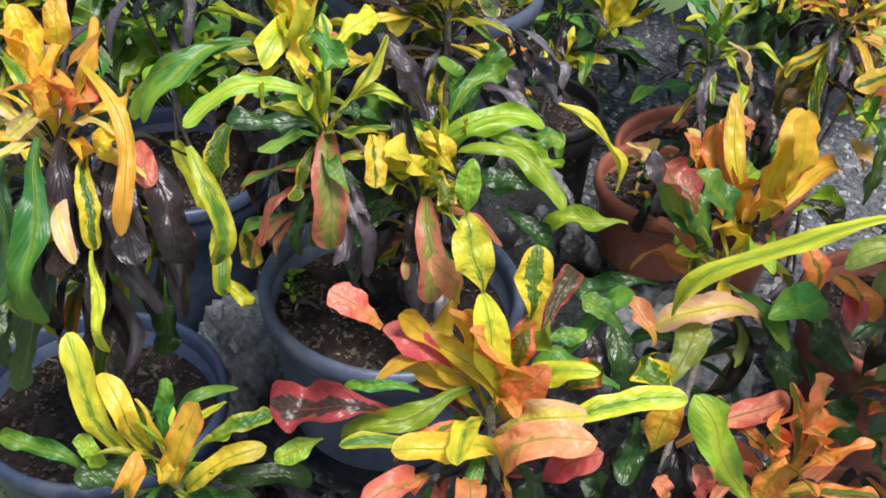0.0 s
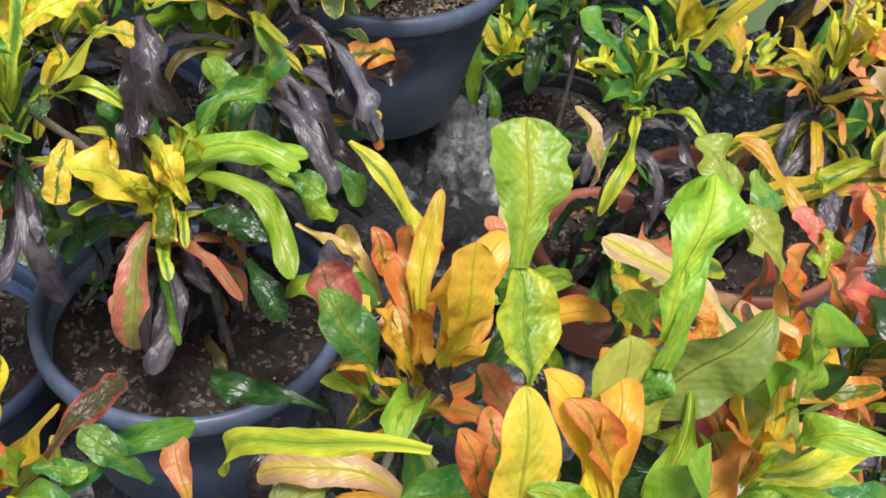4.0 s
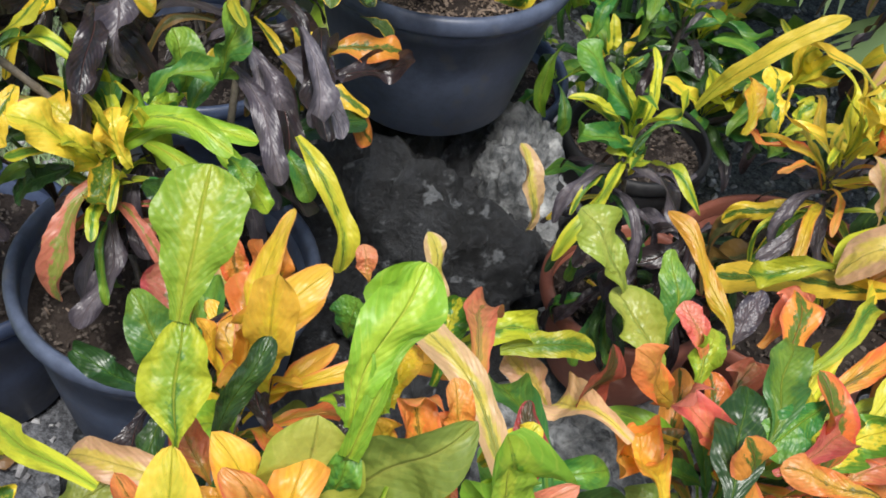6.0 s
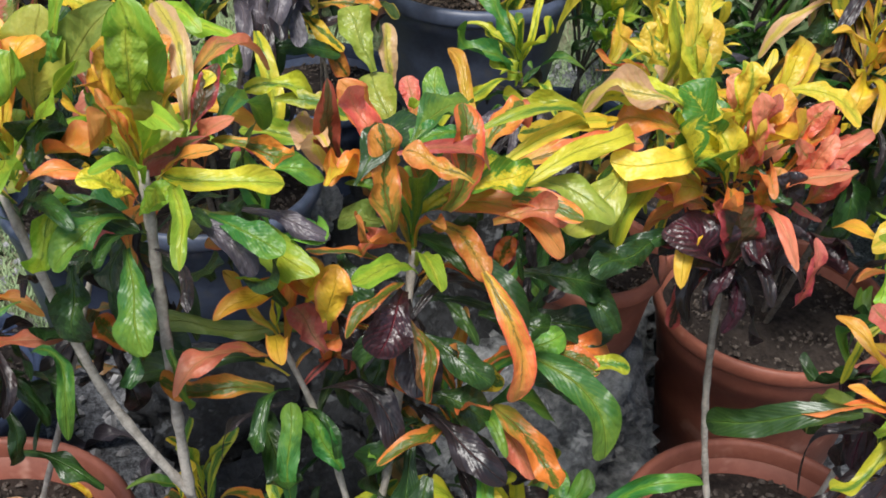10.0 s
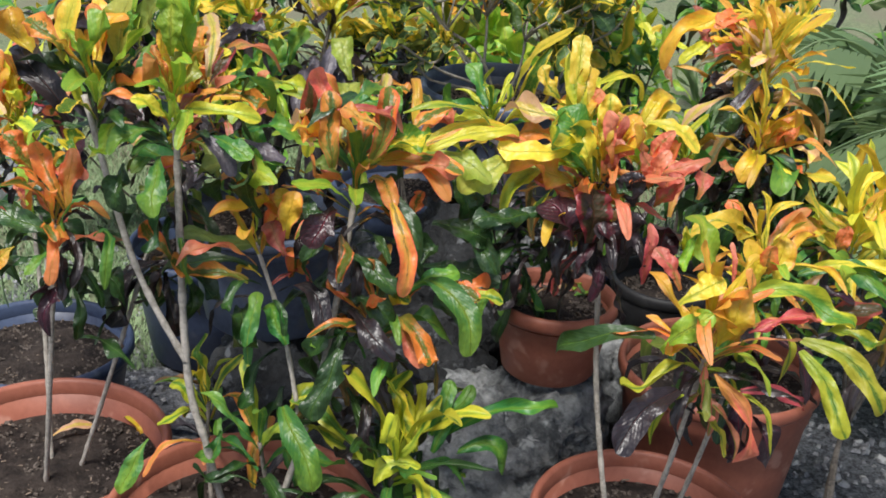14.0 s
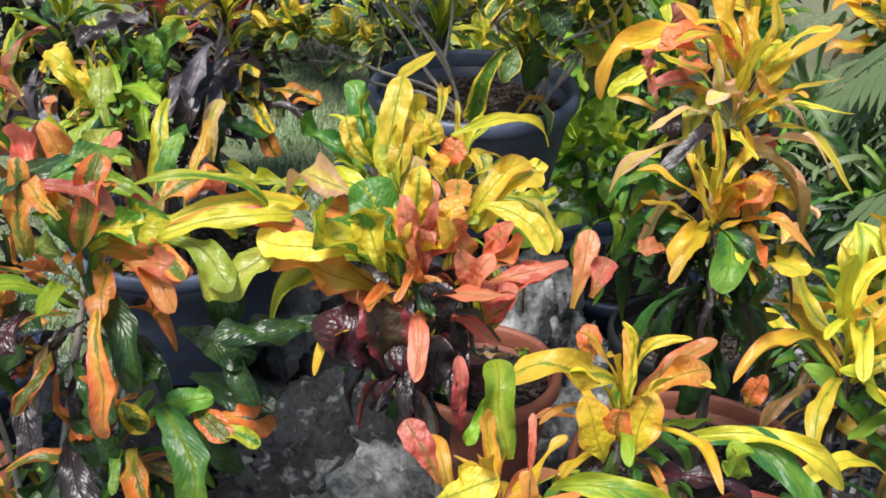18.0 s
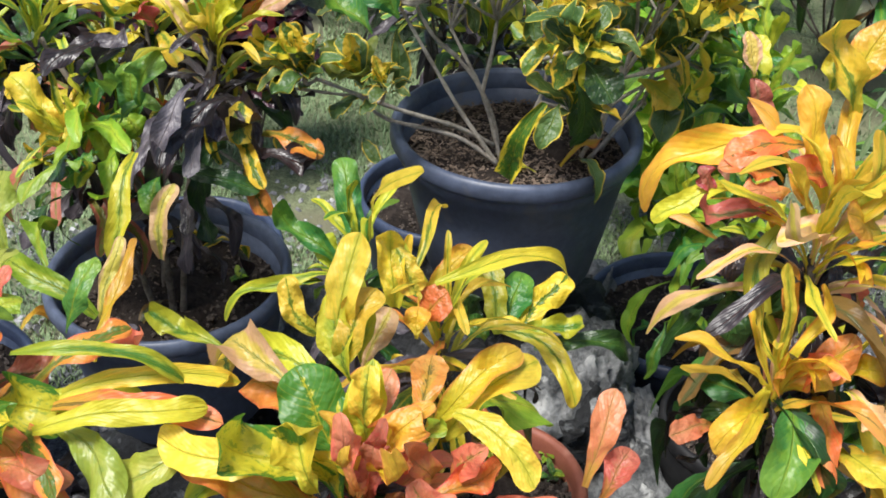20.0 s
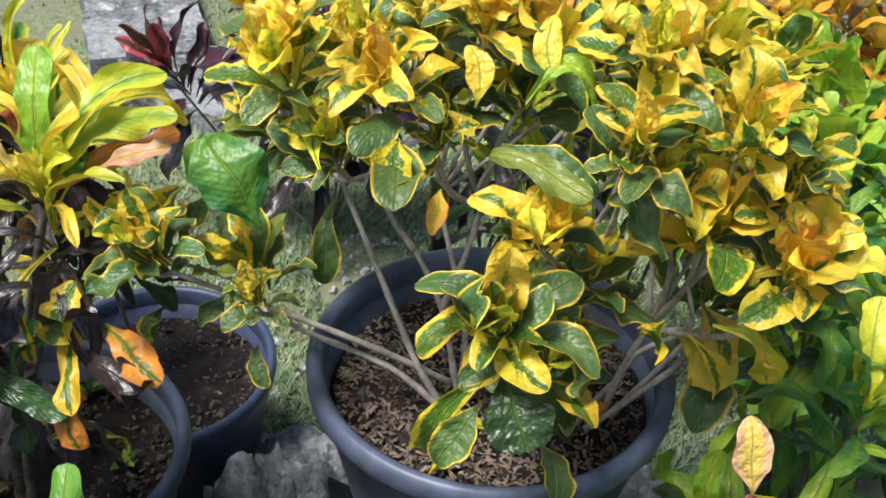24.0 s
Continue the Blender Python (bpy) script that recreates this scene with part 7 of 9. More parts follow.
leaf(PG, "wine", (0.934, 1.505, 0.817), (0.922, 1.472, 0.886), 0.059, 0.12, (0.549, -0.191, 0.814), "spoon", 0, 0.35, 5, 0.00)
leaf(PG, "garnet", (0.942, 1.529, 0.817), (0.943, 1.524, 0.902), 0.053, 0.12, (0.549, -0.191, 0.814), "spoon", 0, 0.35, 0, 0.00)
leaf(PG, "wine", (0.965, 1.565, 0.797), (0.969, 1.530, 0.857), 0.042, 0.12, (0.549, -0.191, 0.814), "spoon", 0, 0.35, 1, 0.00)
leaf(PG, "dark", (0.967, 1.571, 0.797), (0.975, 1.573, 0.874), 0.042, 0.12, (0.549, -0.191, 0.814), "spoon", 0, 0.35, 2, 0.00)
leaf(PG, "wine", (0.983, 1.619, 0.798), (0.998, 1.623, 0.863), 0.049, 0.12, (0.549, -0.191, 0.814), "spoon", 0, 0.35, 3, 0.00)
leaf(PG, "crimson", (0.992, 1.593, 0.763), (1.007, 1.585, 0.865), 0.016, 0.12, (0.549, -0.191, 0.814), "strap", 0, 0.35, 4, 0.00)
leaf(PG, "orange", (0.901, 1.518, 0.889), (0.876, 1.422, 0.941), 0.039, 0.12, (0.549, -0.191, 0.814), "strap", 0, 0.35, 5, 0.00)
leaf(PG, "coral", (1.152, 1.527, 0.840), (1.118, 1.504, 0.889), 0.027, 0.12, (0.549, -0.191, 0.814), "spoon", 0, 0.35, 0, 0.00)
leaf(PG, "lime", (1.131, 1.595, 0.835), (1.077, 1.598, 0.918), 0.031, 0.12, (0.716, -0.249, 0.652), "strap", 0, 0.35, 5, 0.00)
leaf(PG, "yellow", (1.062, 1.734, 0.842), (1.060, 1.624, 0.884), 0.031, 0.12, (0.549, -0.191, 0.814), "strap", 0, 0.35, 5, 0.06)
leaf(PG, "lime", (1.068, 1.620, 0.868), (1.105, 1.563, 0.826), 0.016, 0.12, (0.549, -0.191, 0.814), "strap", 0, 0.35, 3, 0.08)
leaf(PG, "orange", (1.043, 1.711, 0.862), (1.010, 1.718, 0.887), 0.030, 0.12, (0.549, -0.191, 0.814), "oval", 0, 0.35, 4, 0.00)
leaf(PG, "orange", (1.072, 1.756, 0.836), (1.087, 1.819, 0.874), 0.030, 0.12, (0.549, -0.191, 0.814), "spoon", 0, 0.35, 5, 0.00)
leaf(PG, "gold", (1.104, 1.705, 0.786), (1.092, 1.684, 0.863), 0.041, 0.12, (0.549, -0.191, 0.814), "oval", 0, 0.35, 0, 0.00)
leaf(PG, "gold", (1.110, 1.731, 0.791), (1.095, 1.754, 0.859), 0.042, 0.12, (0.549, -0.191, 0.814), "oval", 0, 0.35, 1, 0.00)
leaf(PG, "orange", (1.083, 1.722, 0.793), (1.117, 1.713, 0.858), 0.037, 0.12, (0.549, -0.191, 0.814), "oval", 0, 0.35, 2, 0.00)
leaf(PG, "streak", (1.154, 1.631, 0.814), (1.258, 1.741, 0.777), 0.032, 0.12, (0.549, -0.191, 0.814), "strap", 0, 0.35, 3, -0.16)
leaf(PG, "green", (1.102, 1.785, 0.799), (1.214, 1.885, 0.764), 0.037, 0.12, (0.549, -0.191, 0.814), "strap", 0, 0.35, 4, -0.20)
leaf(PG, "yellow", (1.103, 1.796, 0.804), (1.201, 1.932, 0.797), 0.024, 0.12, (0.549, -0.191, 0.814), "strap", 0, 0.35, 5, -0.06)
leaf(PG, "yellow", (1.166, 1.516, 0.828), (1.181, 1.572, 0.860), 0.031, 0.12, (0.549, -0.191, 0.814), "spoon", 0, 0.35, 0, 0.00)
leaf(PG, "yellow", (1.149, 1.560, 0.823), (1.167, 1.541, 0.866), 0.027, 0.12, (0.549, -0.191, 0.814), "round", 0, 0.35, 1, 0.00)
leaf(PG, "gold", (1.185, 1.577, 0.763), (1.195, 1.599, 0.851), 0.051, 0.12, (0.549, -0.191, 0.814), "oval", 0, 0.35, 2, 0.00)
leaf(PG, "gold", (1.186, 1.594, 0.773), (1.184, 1.561, 0.846), 0.042, 0.12, (0.549, -0.191, 0.814), "spoon", 0, 0.35, 3, 0.00)
leaf(PG, "lime", (1.161, 1.503, 0.760), (1.207, 1.537, 0.831), 0.037, 0.12, (0.549, -0.191, 0.814), "spoon", 0, 0.35, 4, 0.00)
leaf(PG, "crimson", (1.190, 1.619, 0.781), (1.225, 1.724, 0.809), 0.022, 0.12, (0.549, -0.191, 0.814), "beads", 0, 0.35, 5, 0.00)
leaf(PG, "coral", (1.189, 1.622, 0.786), (1.223, 1.732, 0.794), 0.020, 0.12, (0.549, -0.191, 0.814), "beads", 0, 0.35, 0, 0.00)
leaf(PG, "wine", (1.109, 1.758, 0.766), (1.180, 1.827, 0.791), 0.029, 0.12, (0.549, -0.191, 0.814), "beads", 0, 0.35, 1, 0.00)
leaf(PG, "garnet", (1.134, 1.789, 0.739), (1.198, 1.858, 0.775), 0.037, 0.12, (0.549, -0.191, 0.814), "spoon", 0, 0.35, 2, 0.00)
leaf(PG, "streak", (1.151, 1.815, 0.723), (1.233, 1.849, 0.724), 0.024, 0.12, (0.549, -0.191, 0.814), "strap", 0, 0.35, 3, 0.00)
leaf(PG, "lime", (1.138, 1.832, 0.761), (1.155, 1.811, 0.827), 0.029, 0.12, (0.549, -0.191, 0.814), "strap", 0, 0.35, 4, 0.00)
leaf(PG, "flame", (1.095, 1.859, 0.817), (1.100, 1.870, 0.860), 0.025, 0.12, (0.549, -0.191, 0.814), "oval", 0, 0.35, 5, 0.00)
leaf(PG, "crimson", (1.158, 1.609, 0.838), (1.135, 1.617, 0.887), 0.007, 0.12, (0.549, -0.191, 0.814), "strap", 0, 0.35, 0, 0.00)
leaf(PI, "flame", (0.826, 1.234, 0.938), (0.817, 1.260, 1.040), 0.034, 0.12, (0.716, -0.249, 0.652), "strap", 0, 0.35, 1, 0.08)
leaf(PI, "flame", (0.813, 1.180, 0.927), (0.786, 1.186, 1.028), 0.030, 0.12, (0.716, -0.249, 0.652), "strap", 0, 0.35, 2, 0.00)
leaf(PI, "feather", (0.822, 1.242, 0.949), (0.862, 1.316, 0.969), 0.037, 0.12, (0.549, -0.191, 0.814), "spoon", 0, 0.35, 3, 0.00)
leaf(PI, "lemon", (0.846, 1.311, 0.951), (0.860, 1.451, 0.971), 0.024, 0.12, (0.549, -0.191, 0.814), "strap", 0, 0.35, 4, 0.00)
leaf(PI, "coral", (0.848, 1.275, 0.922), (0.895, 1.336, 0.941), 0.027, 0.12, (0.549, -0.191, 0.814), "spoon", 0, 0.35, 5, 0.00)
leaf(PI, "deep", (0.848, 1.322, 0.840), (0.896, 1.395, 0.819), 0.043, 0.12, (0.549, -0.191, 0.814), "spoon", 0, 0.35, 0, 0.00)
leaf(PI, "deep", (0.821, 1.363, 0.896), (0.865, 1.379, 0.846), 0.043, 0.12, (0.549, -0.191, 0.814), "spoon", 0, 0.35, 1, 0.00)
leaf(PG, "deep", (0.899, 1.455, 0.851), (0.906, 1.355, 0.860), 0.032, 0.12, (0.549, -0.191, 0.814), "strap", 0, 0.35, 2, 0.00)
leaf(PI, "deep", (0.857, 1.256, 0.824), (0.914, 1.305, 0.815), 0.037, 0.12, (0.549, -0.191, 0.814), "spoon", 0, 0.35, 3, 0.00)
leaf(PI, "green", (0.862, 1.280, 0.747), (0.892, 1.348, 0.779), 0.035, 0.12, (0.549, -0.191, 0.814), "spoon", 0, 0.35, 4, 0.00)
leaf(PI, "orange", (0.881, 1.328, 0.742), (0.908, 1.415, 0.748), 0.032, 0.12, (0.549, -0.191, 0.814), "spoon", 0, 0.35, 5, 0.00)
leaf(PI, "deep", (0.815, 1.328, 0.756), (0.903, 1.410, 0.754), 0.043, 0.12, (0.549, -0.191, 0.814), "spoon", 0, 0.35, 0, 0.00)
leaf(PI, "wine", (0.838, 1.178, 0.877), (0.872, 1.126, 0.843), 0.048, 0.12, (0.549, -0.191, 0.814), "spoon", 0, 0.35, 1, 0.00)
leaf(PI, "coral", (0.873, 1.260, 0.712), (0.954, 1.263, 0.672), 0.028, 0.12, (0.549, -0.191, 0.814), "strap", 0, 0.35, 2, 0.00)
leaf(PI, "deep", (0.727, 1.078, 0.689), (0.829, 1.053, 0.658), 0.036, 0.12, (0.549, -0.191, 0.814), "strap", 0, 0.35, 3, 0.00)
leaf(PE, "yellow", (0.578, 1.608, 0.923), (0.674, 1.649, 1.058), 0.017, 0.12, (0.501, -0.086, 0.861), "strap", 0, 0.35, 0, -0.06)
leaf(PE, "yellow", (0.738, 1.632, 0.993), (0.625, 1.677, 1.009), 0.012, 0.12, (0.501, -0.086, 0.861), "strap", 0, 0.35, 1, 0.00)
leaf(PE, "lemon", (0.776, 1.581, 0.926), (0.779, 1.575, 1.052), 0.028, 0.12, (0.697, -0.120, 0.707), "oval", 0, 0.35, 2, 0.00)
leaf(PE, "yellow", (0.736, 1.614, 0.956), (0.707, 1.613, 1.032), 0.028, 0.12, (0.662, -0.114, 0.740), "strap", 0, 0.35, 3, 0.00)
leaf(PE, "pale", (0.781, 1.578, 0.919), (0.751, 1.609, 0.969), 0.026, 0.12, (0.501, -0.086, 0.861), "spoon", 0, 0.35, 4, 0.00)
leaf(PE, "gold", (0.771, 1.628, 0.946), (0.754, 1.632, 0.970), 0.047, 0.12, (0.501, -0.086, 0.861), "round", 0, 0.35, 5, 0.00)
leaf(PE, "orange", (0.747, 1.636, 0.945), (0.752, 1.660, 0.980), 0.035, 0.12, (0.501, -0.086, 0.861), "round", 0, 0.35, 0, 0.00)
leaf(PE, "yellow", (0.746, 1.649, 0.985), (0.688, 1.808, 0.953), 0.021, 0.12, (0.501, -0.086, 0.861), "strap", 0, 0.35, 1, -0.04)
leaf(PE, "green", (0.524, 1.603, 0.872), (0.446, 1.588, 0.946), 0.032, 0.12, (0.662, -0.114, 0.740), "strap", 0, 0.35, 2, 0.00)
leaf(PE, "green", (0.531, 1.580, 0.856), (0.481, 1.505, 0.909), 0.029, 0.12, (0.501, -0.086, 0.861), "strap", 0, 0.35, 3, 0.00)
leaf(PE, "streak", (0.540, 1.588, 0.846), (0.507, 1.554, 0.884), 0.028, 0.12, (0.501, -0.086, 0.861), "strap", 0, 0.35, 4, 0.00)
leaf(PE, "lemon", (0.536, 1.573, 0.848), (0.551, 1.434, 0.827), 0.016, 0.12, (0.501, -0.086, 0.861), "strap", 0, 0.35, 5, 0.06)
leaf(PE, "streak", (0.639, 1.734, 0.833), (0.588, 1.734, 0.887), 0.028, 0.12, (0.662, -0.114, 0.740), "strap", 0, 0.35, 0, 0.00)
leaf(PE, "green", (0.632, 1.742, 0.826), (0.581, 1.771, 0.871), 0.043, 0.12, (0.501, -0.086, 0.861), "oval", 0, 0.35, 1, 0.00)
leaf(PE, "rimgold", (0.632, 1.756, 0.830), (0.592, 1.818, 0.867), 0.033, 0.12, (0.501, -0.086, 0.861), "strap", 0, 0.35, 2, 0.00)
leaf(PE, "streak", (0.642, 1.755, 0.833), (0.642, 1.827, 0.834), 0.025, 0.12, (0.501, -0.086, 0.861), "strap", 0, 0.35, 3, 0.00)
leaf(PE, "yellow", (0.659, 1.733, 0.856), (0.738, 1.796, 0.812), 0.023, 0.12, (0.501, -0.086, 0.861), "strap", 0, 0.35, 4, -0.16)
leaf(PE, "deep", (0.644, 1.772, 0.817), (0.648, 1.895, 0.806), 0.025, 0.12, (0.501, -0.086, 0.861), "strap", 0, 0.35, 5, 0.00)
leaf(PE, "yellow", (0.722, 1.617, 1.011), (0.748, 1.631, 0.978), 0.026, 0.12, (0.501, -0.086, 0.861), "strap", 0, 0.35, 0, 0.00)
leaf(PE, "gold", (0.619, 1.664, 0.879), (0.597, 1.714, 0.922), 0.026, 0.12, (0.501, -0.086, 0.861), "strap", 0, 0.35, 1, 0.00)
leaf(PE, "deep", (0.623, 1.713, 0.816), (0.625, 1.698, 0.879), 0.039, 0.12, (0.501, -0.086, 0.861), "spoon", 0, 0.35, 2, 0.00)
leaf(PE, "green", (0.655, 1.718, 0.841), (0.636, 1.685, 0.860), 0.026, 0.12, (0.501, -0.086, 0.861), "strap", 0, 0.35, 3, 0.00)
leaf(PG, "feather", (0.893, 1.551, 0.925), (0.848, 1.520, 0.993), 0.056, 0.12, (0.662, -0.114, 0.740), "round", 0, 0.7, 4, 0.00)
leaf(PG, "lemon", (0.888, 1.570, 0.937), (0.881, 1.577, 1.019), 0.035, 0.12, (0.697, -0.120, 0.707), "oval", 0, 0.35, 5, 0.00)
leaf(PG, "orange", (0.888, 1.612, 0.947), (0.820, 1.636, 0.967), 0.032, 0.12, (0.662, -0.114, 0.740), "spoon", 0, 0.35, 0, 0.00)
leaf(PG, "gold", (0.886, 1.630, 0.955), (0.873, 1.695, 1.017), 0.029, 0.12, (0.501, -0.086, 0.861), "strap", 0, 0.35, 1, 0.00)
leaf(PG, "lime", (0.888, 1.629, 0.952), (0.782, 1.746, 0.841), 0.040, 0.12, (0.501, -0.086, 0.861), "spoon", 0, 0.35, 2, -0.08)
leaf(PG, "feather", (0.900, 1.541, 0.913), (0.907, 1.439, 0.984), 0.053, 0.12, (0.501, -0.086, 0.861), "spoon", 0, 0.7, 3, 0.00)
leaf(PG, "jade", (0.864, 1.439, 0.938), (0.878, 1.346, 0.896), 0.047, 0.12, (0.501, -0.086, 0.861), "spoon", 0, 0.35, 4, -0.05)
leaf(PG, "pale", (0.860, 1.519, 0.965), (0.777, 1.442, 0.973), 0.039, 0.12, (0.501, -0.086, 0.861), "spoon", 0, 0.35, 5, 0.12)
leaf(PF, "coral", (0.801, 1.791, 0.765), (0.751, 1.829, 0.844), 0.032, 0.12, (0.501, -0.086, 0.861), "spoon", 0, 0.35, 0, 0.00)
leaf(PF, "coral", (0.871, 1.782, 0.824), (0.848, 1.812, 0.864), 0.029, 0.12, (0.501, -0.086, 0.861), "spoon", 0, 0.35, 1, 0.00)
leaf(PG, "crimson", (0.900, 1.571, 0.920), (0.922, 1.584, 0.997), 0.016, 0.12, (0.501, -0.086, 0.861), "strap", 0, 0.35, 2, 0.00)
leaf(PG, "coral", (0.912, 1.619, 0.915), (0.933, 1.590, 0.984), 0.027, 0.12, (0.501, -0.086, 0.861), "oval", 0, 0.35, 3, 0.00)
leaf(PG, "coral", (0.915, 1.637, 0.916), (0.939, 1.658, 0.974), 0.027, 0.12, (0.501, -0.086, 0.861), "oval", 0, 0.35, 4, 0.00)
leaf(PF, "gold", (0.656, 2.021, 1.059), (0.631, 1.851, 0.989), 0.038, 0.08, (0.501, -0.086, 0.861), "strap", 0, 0.35, 5, 0.08)
leaf(PF, "orange", (0.661, 2.020, 1.052), (0.680, 1.930, 1.055), 0.030, 0.12, (0.501, -0.086, 0.861), "spoon", 0, 0.35, 0, 0.00)
leaf(PF, "lemon", (0.673, 1.946, 1.017), (0.683, 1.864, 0.996), 0.022, 0.12, (0.501, -0.086, 0.861), "strap", 0, 0.35, 1, 0.00)
leaf(PF, "gold", (0.696, 2.030, 1.005), (0.662, 2.007, 1.117), 0.033, 0.12, (0.697, -0.120, 0.707), "strap", 0, 0.35, 2, 0.00)
leaf(PF, "yellow", (0.652, 2.065, 1.075), (0.626, 2.029, 1.174), 0.035, 0.12, (0.697, -0.120, 0.707), "strap", 0, 0.35, 3, 0.00)
leaf(PF, "gold", (0.640, 2.064, 1.093), (0.623, 2.099, 1.159), 0.040, 0.12, (0.501, -0.086, 0.861), "oval", 0, 0.35, 4, 0.00)
leaf(PF, "yellow", (0.635, 2.048, 1.095), (0.607, 2.063, 1.140), 0.024, 0.12, (0.501, -0.086, 0.861), "strap", 0, 0.35, 5, 0.00)
leaf(PF, "lemon", (0.713, 2.065, 0.989), (0.707, 2.075, 1.053), 0.036, 0.12, (0.501, -0.086, 0.861), "strap", 0, 0.35, 0, 0.00)
leaf(PF, "orange", (0.678, 1.996, 1.022), (0.691, 1.927, 1.057), 0.027, 0.12, (0.501, -0.086, 0.861), "spoon", 0, 0.35, 1, 0.00)
leaf(PF, "coral", (0.685, 2.004, 1.014), (0.711, 1.941, 1.032), 0.027, 0.12, (0.501, -0.086, 0.861), "spoon", 0, 0.35, 2, 0.00)
leaf(PF, "salmon", (0.697, 1.986, 0.993), (0.704, 1.888, 1.011), 0.025, 0.12, (0.501, -0.086, 0.861), "spoon", 0, 0.35, 3, 0.00)
leaf(PF, "salmon", (0.676, 1.929, 1.008), (0.674, 1.911, 1.042), 0.023, 0.12, (0.501, -0.086, 0.861), "spoon", 0, 0.35, 4, 0.00)
leaf(PF, "pale", (0.718, 2.042, 0.977), (0.744, 1.976, 1.012), 0.027, 0.12, (0.501, -0.086, 0.861), "spoon", 0, 0.35, 5, 0.00)
leaf(PF, "streak", (0.696, 2.019, 1.002), (0.761, 1.979, 0.889), 0.026, 0.12, (0.501, -0.086, 0.861), "strap", 0, 0.35, 0, 0.26)
leaf(PF, "orange", (0.688, 2.046, 1.020), (0.704, 1.987, 1.053), 0.036, 0.12, (0.501, -0.086, 0.861), "round", 0, 0.35, 1, 0.00)
leaf(PF, "gold", (0.723, 2.085, 0.980), (0.736, 2.035, 1.019), 0.042, 0.12, (0.501, -0.086, 0.861), "round", 0, 0.35, 2, 0.00)
leaf(PF, "gold", (0.789, 1.980, 0.854), (0.802, 1.970, 0.920), 0.043, 0.12, (0.501, -0.086, 0.861), "oval", 0, 0.35, 3, 0.00)
leaf(PF, "orange", (0.794, 2.009, 0.854), (0.790, 2.041, 0.920), 0.044, 0.12, (0.501, -0.086, 0.861), "oval", 0, 0.35, 4, 0.00)
leaf(PF, "gold", (0.786, 1.970, 0.856), (0.843, 1.898, 0.845), 0.035, 0.12, (0.501, -0.086, 0.861), "spoon", 0, 0.35, 5, 0.00)
leaf(PF, "coral", (0.796, 1.913, 0.827), (0.835, 1.852, 0.858), 0.025, 0.12, (0.501, -0.086, 0.861), "spoon", 0, 0.35, 0, 0.00)
leaf(PF, "green", (0.793, 1.991, 0.851), (0.899, 1.940, 0.833), 0.052, 0.12, (0.501, -0.086, 0.861), "spoon", 0, 0.35, 1, 0.00)
leaf(PF, "orange", (0.796, 2.017, 0.852), (0.887, 1.989, 0.822), 0.030, 0.12, (0.501, -0.086, 0.861), "strap", 0, 0.35, 2, 0.00)
leaf(PF, "pale", (0.798, 2.044, 0.857), (0.859, 2.054, 0.843), 0.028, 0.12, (0.501, -0.086, 0.861), "spoon", 0, 0.35, 3, 0.00)
leaf(PF, "lime", (0.771, 2.004, 0.885), (0.782, 1.988, 0.935), 0.035, 0.12, (0.501, -0.086, 0.861), "round", 0, 0.35, 4, 0.00)
leaf(PF, "gold", (0.787, 2.034, 0.869), (0.814, 2.070, 0.893), 0.025, 0.12, (0.501, -0.086, 0.861), "strap", 0, 0.35, 5, 0.00)
leaf(PF, "yellow", (0.826, 2.021, 0.811), (0.908, 2.036, 0.838), 0.036, 0.12, (0.501, -0.086, 0.861), "spoon", 0, 0.35, 0, 0.00)
leaf(PF, "orange", (0.786, 1.991, 0.860), (0.816, 2.012, 0.911), 0.030, 0.12, (0.501, -0.086, 0.861), "strap", 0, 0.35, 1, 0.00)
leaf(PF, "dark", (0.679, 1.969, 0.961), (0.716, 1.922, 0.951), 0.049, 0.12, (0.501, -0.086, 0.861), "spoon", 0, 0.35, 2, 0.00)
leaf(PF, "deep", (0.693, 2.004, 0.933), (0.764, 1.992, 0.899), 0.055, 0.12, (0.501, -0.086, 0.861), "spoon", 0, 0.35, 3, 0.00)
leaf(PF, "dark", (0.709, 2.055, 0.940), (0.764, 2.030, 0.908), 0.049, 0.12, (0.501, -0.086, 0.861), "spoon", 0, 0.35, 4, 0.00)
leaf(PF, "deep", (0.702, 1.973, 0.922), (0.752, 1.935, 0.895), 0.043, 0.12, (0.501, -0.086, 0.861), "spoon", 0, 0.35, 5, 0.00)
leaf(PF, "coral", (0.745, 2.070, 0.903), (0.739, 2.052, 0.942), 0.030, 0.12, (0.501, -0.086, 0.861), "spoon", 0, 0.35, 0, 0.00)
leaf(PA, "lemon", (0.285, 1.348, 0.879), (0.393, 1.313, 0.787), 0.026, 0.12, (0.501, -0.086, 0.861), "strap", 0, 0.35, 1, 0.00)
leaf(PA, "ash", (0.176, 1.404, 0.901), (0.232, 1.364, 0.846), 0.030, 0.12, (0.501, -0.086, 0.861), "spoon", 0, 0.35, 2, 0.00)
leaf(PA, "dark", (0.195, 1.411, 0.876), (0.298, 1.339, 0.764), 0.039, 0.12, (0.501, -0.086, 0.861), "strap", 0, 0.35, 3, 0.00)
leaf(PA, "yellow", (0.129, 1.239, 0.812), (0.091, 1.175, 0.903), 0.043, 0.12, (0.501, -0.086, 0.861), "strap", 0, 0.35, 4, 0.00)
leaf(PA, "lime", (0.111, 1.266, 0.844), (0.176, 1.304, 0.813), 0.029, 0.12, (0.501, -0.086, 0.861), "strap", 0, 0.35, 5, 0.00)
leaf(PA, "green", (0.111, 1.278, 0.847), (0.069, 1.297, 0.912), 0.045, 0.12, (0.501, -0.086, 0.861), "spoon", 0, 0.35, 0, 0.00)
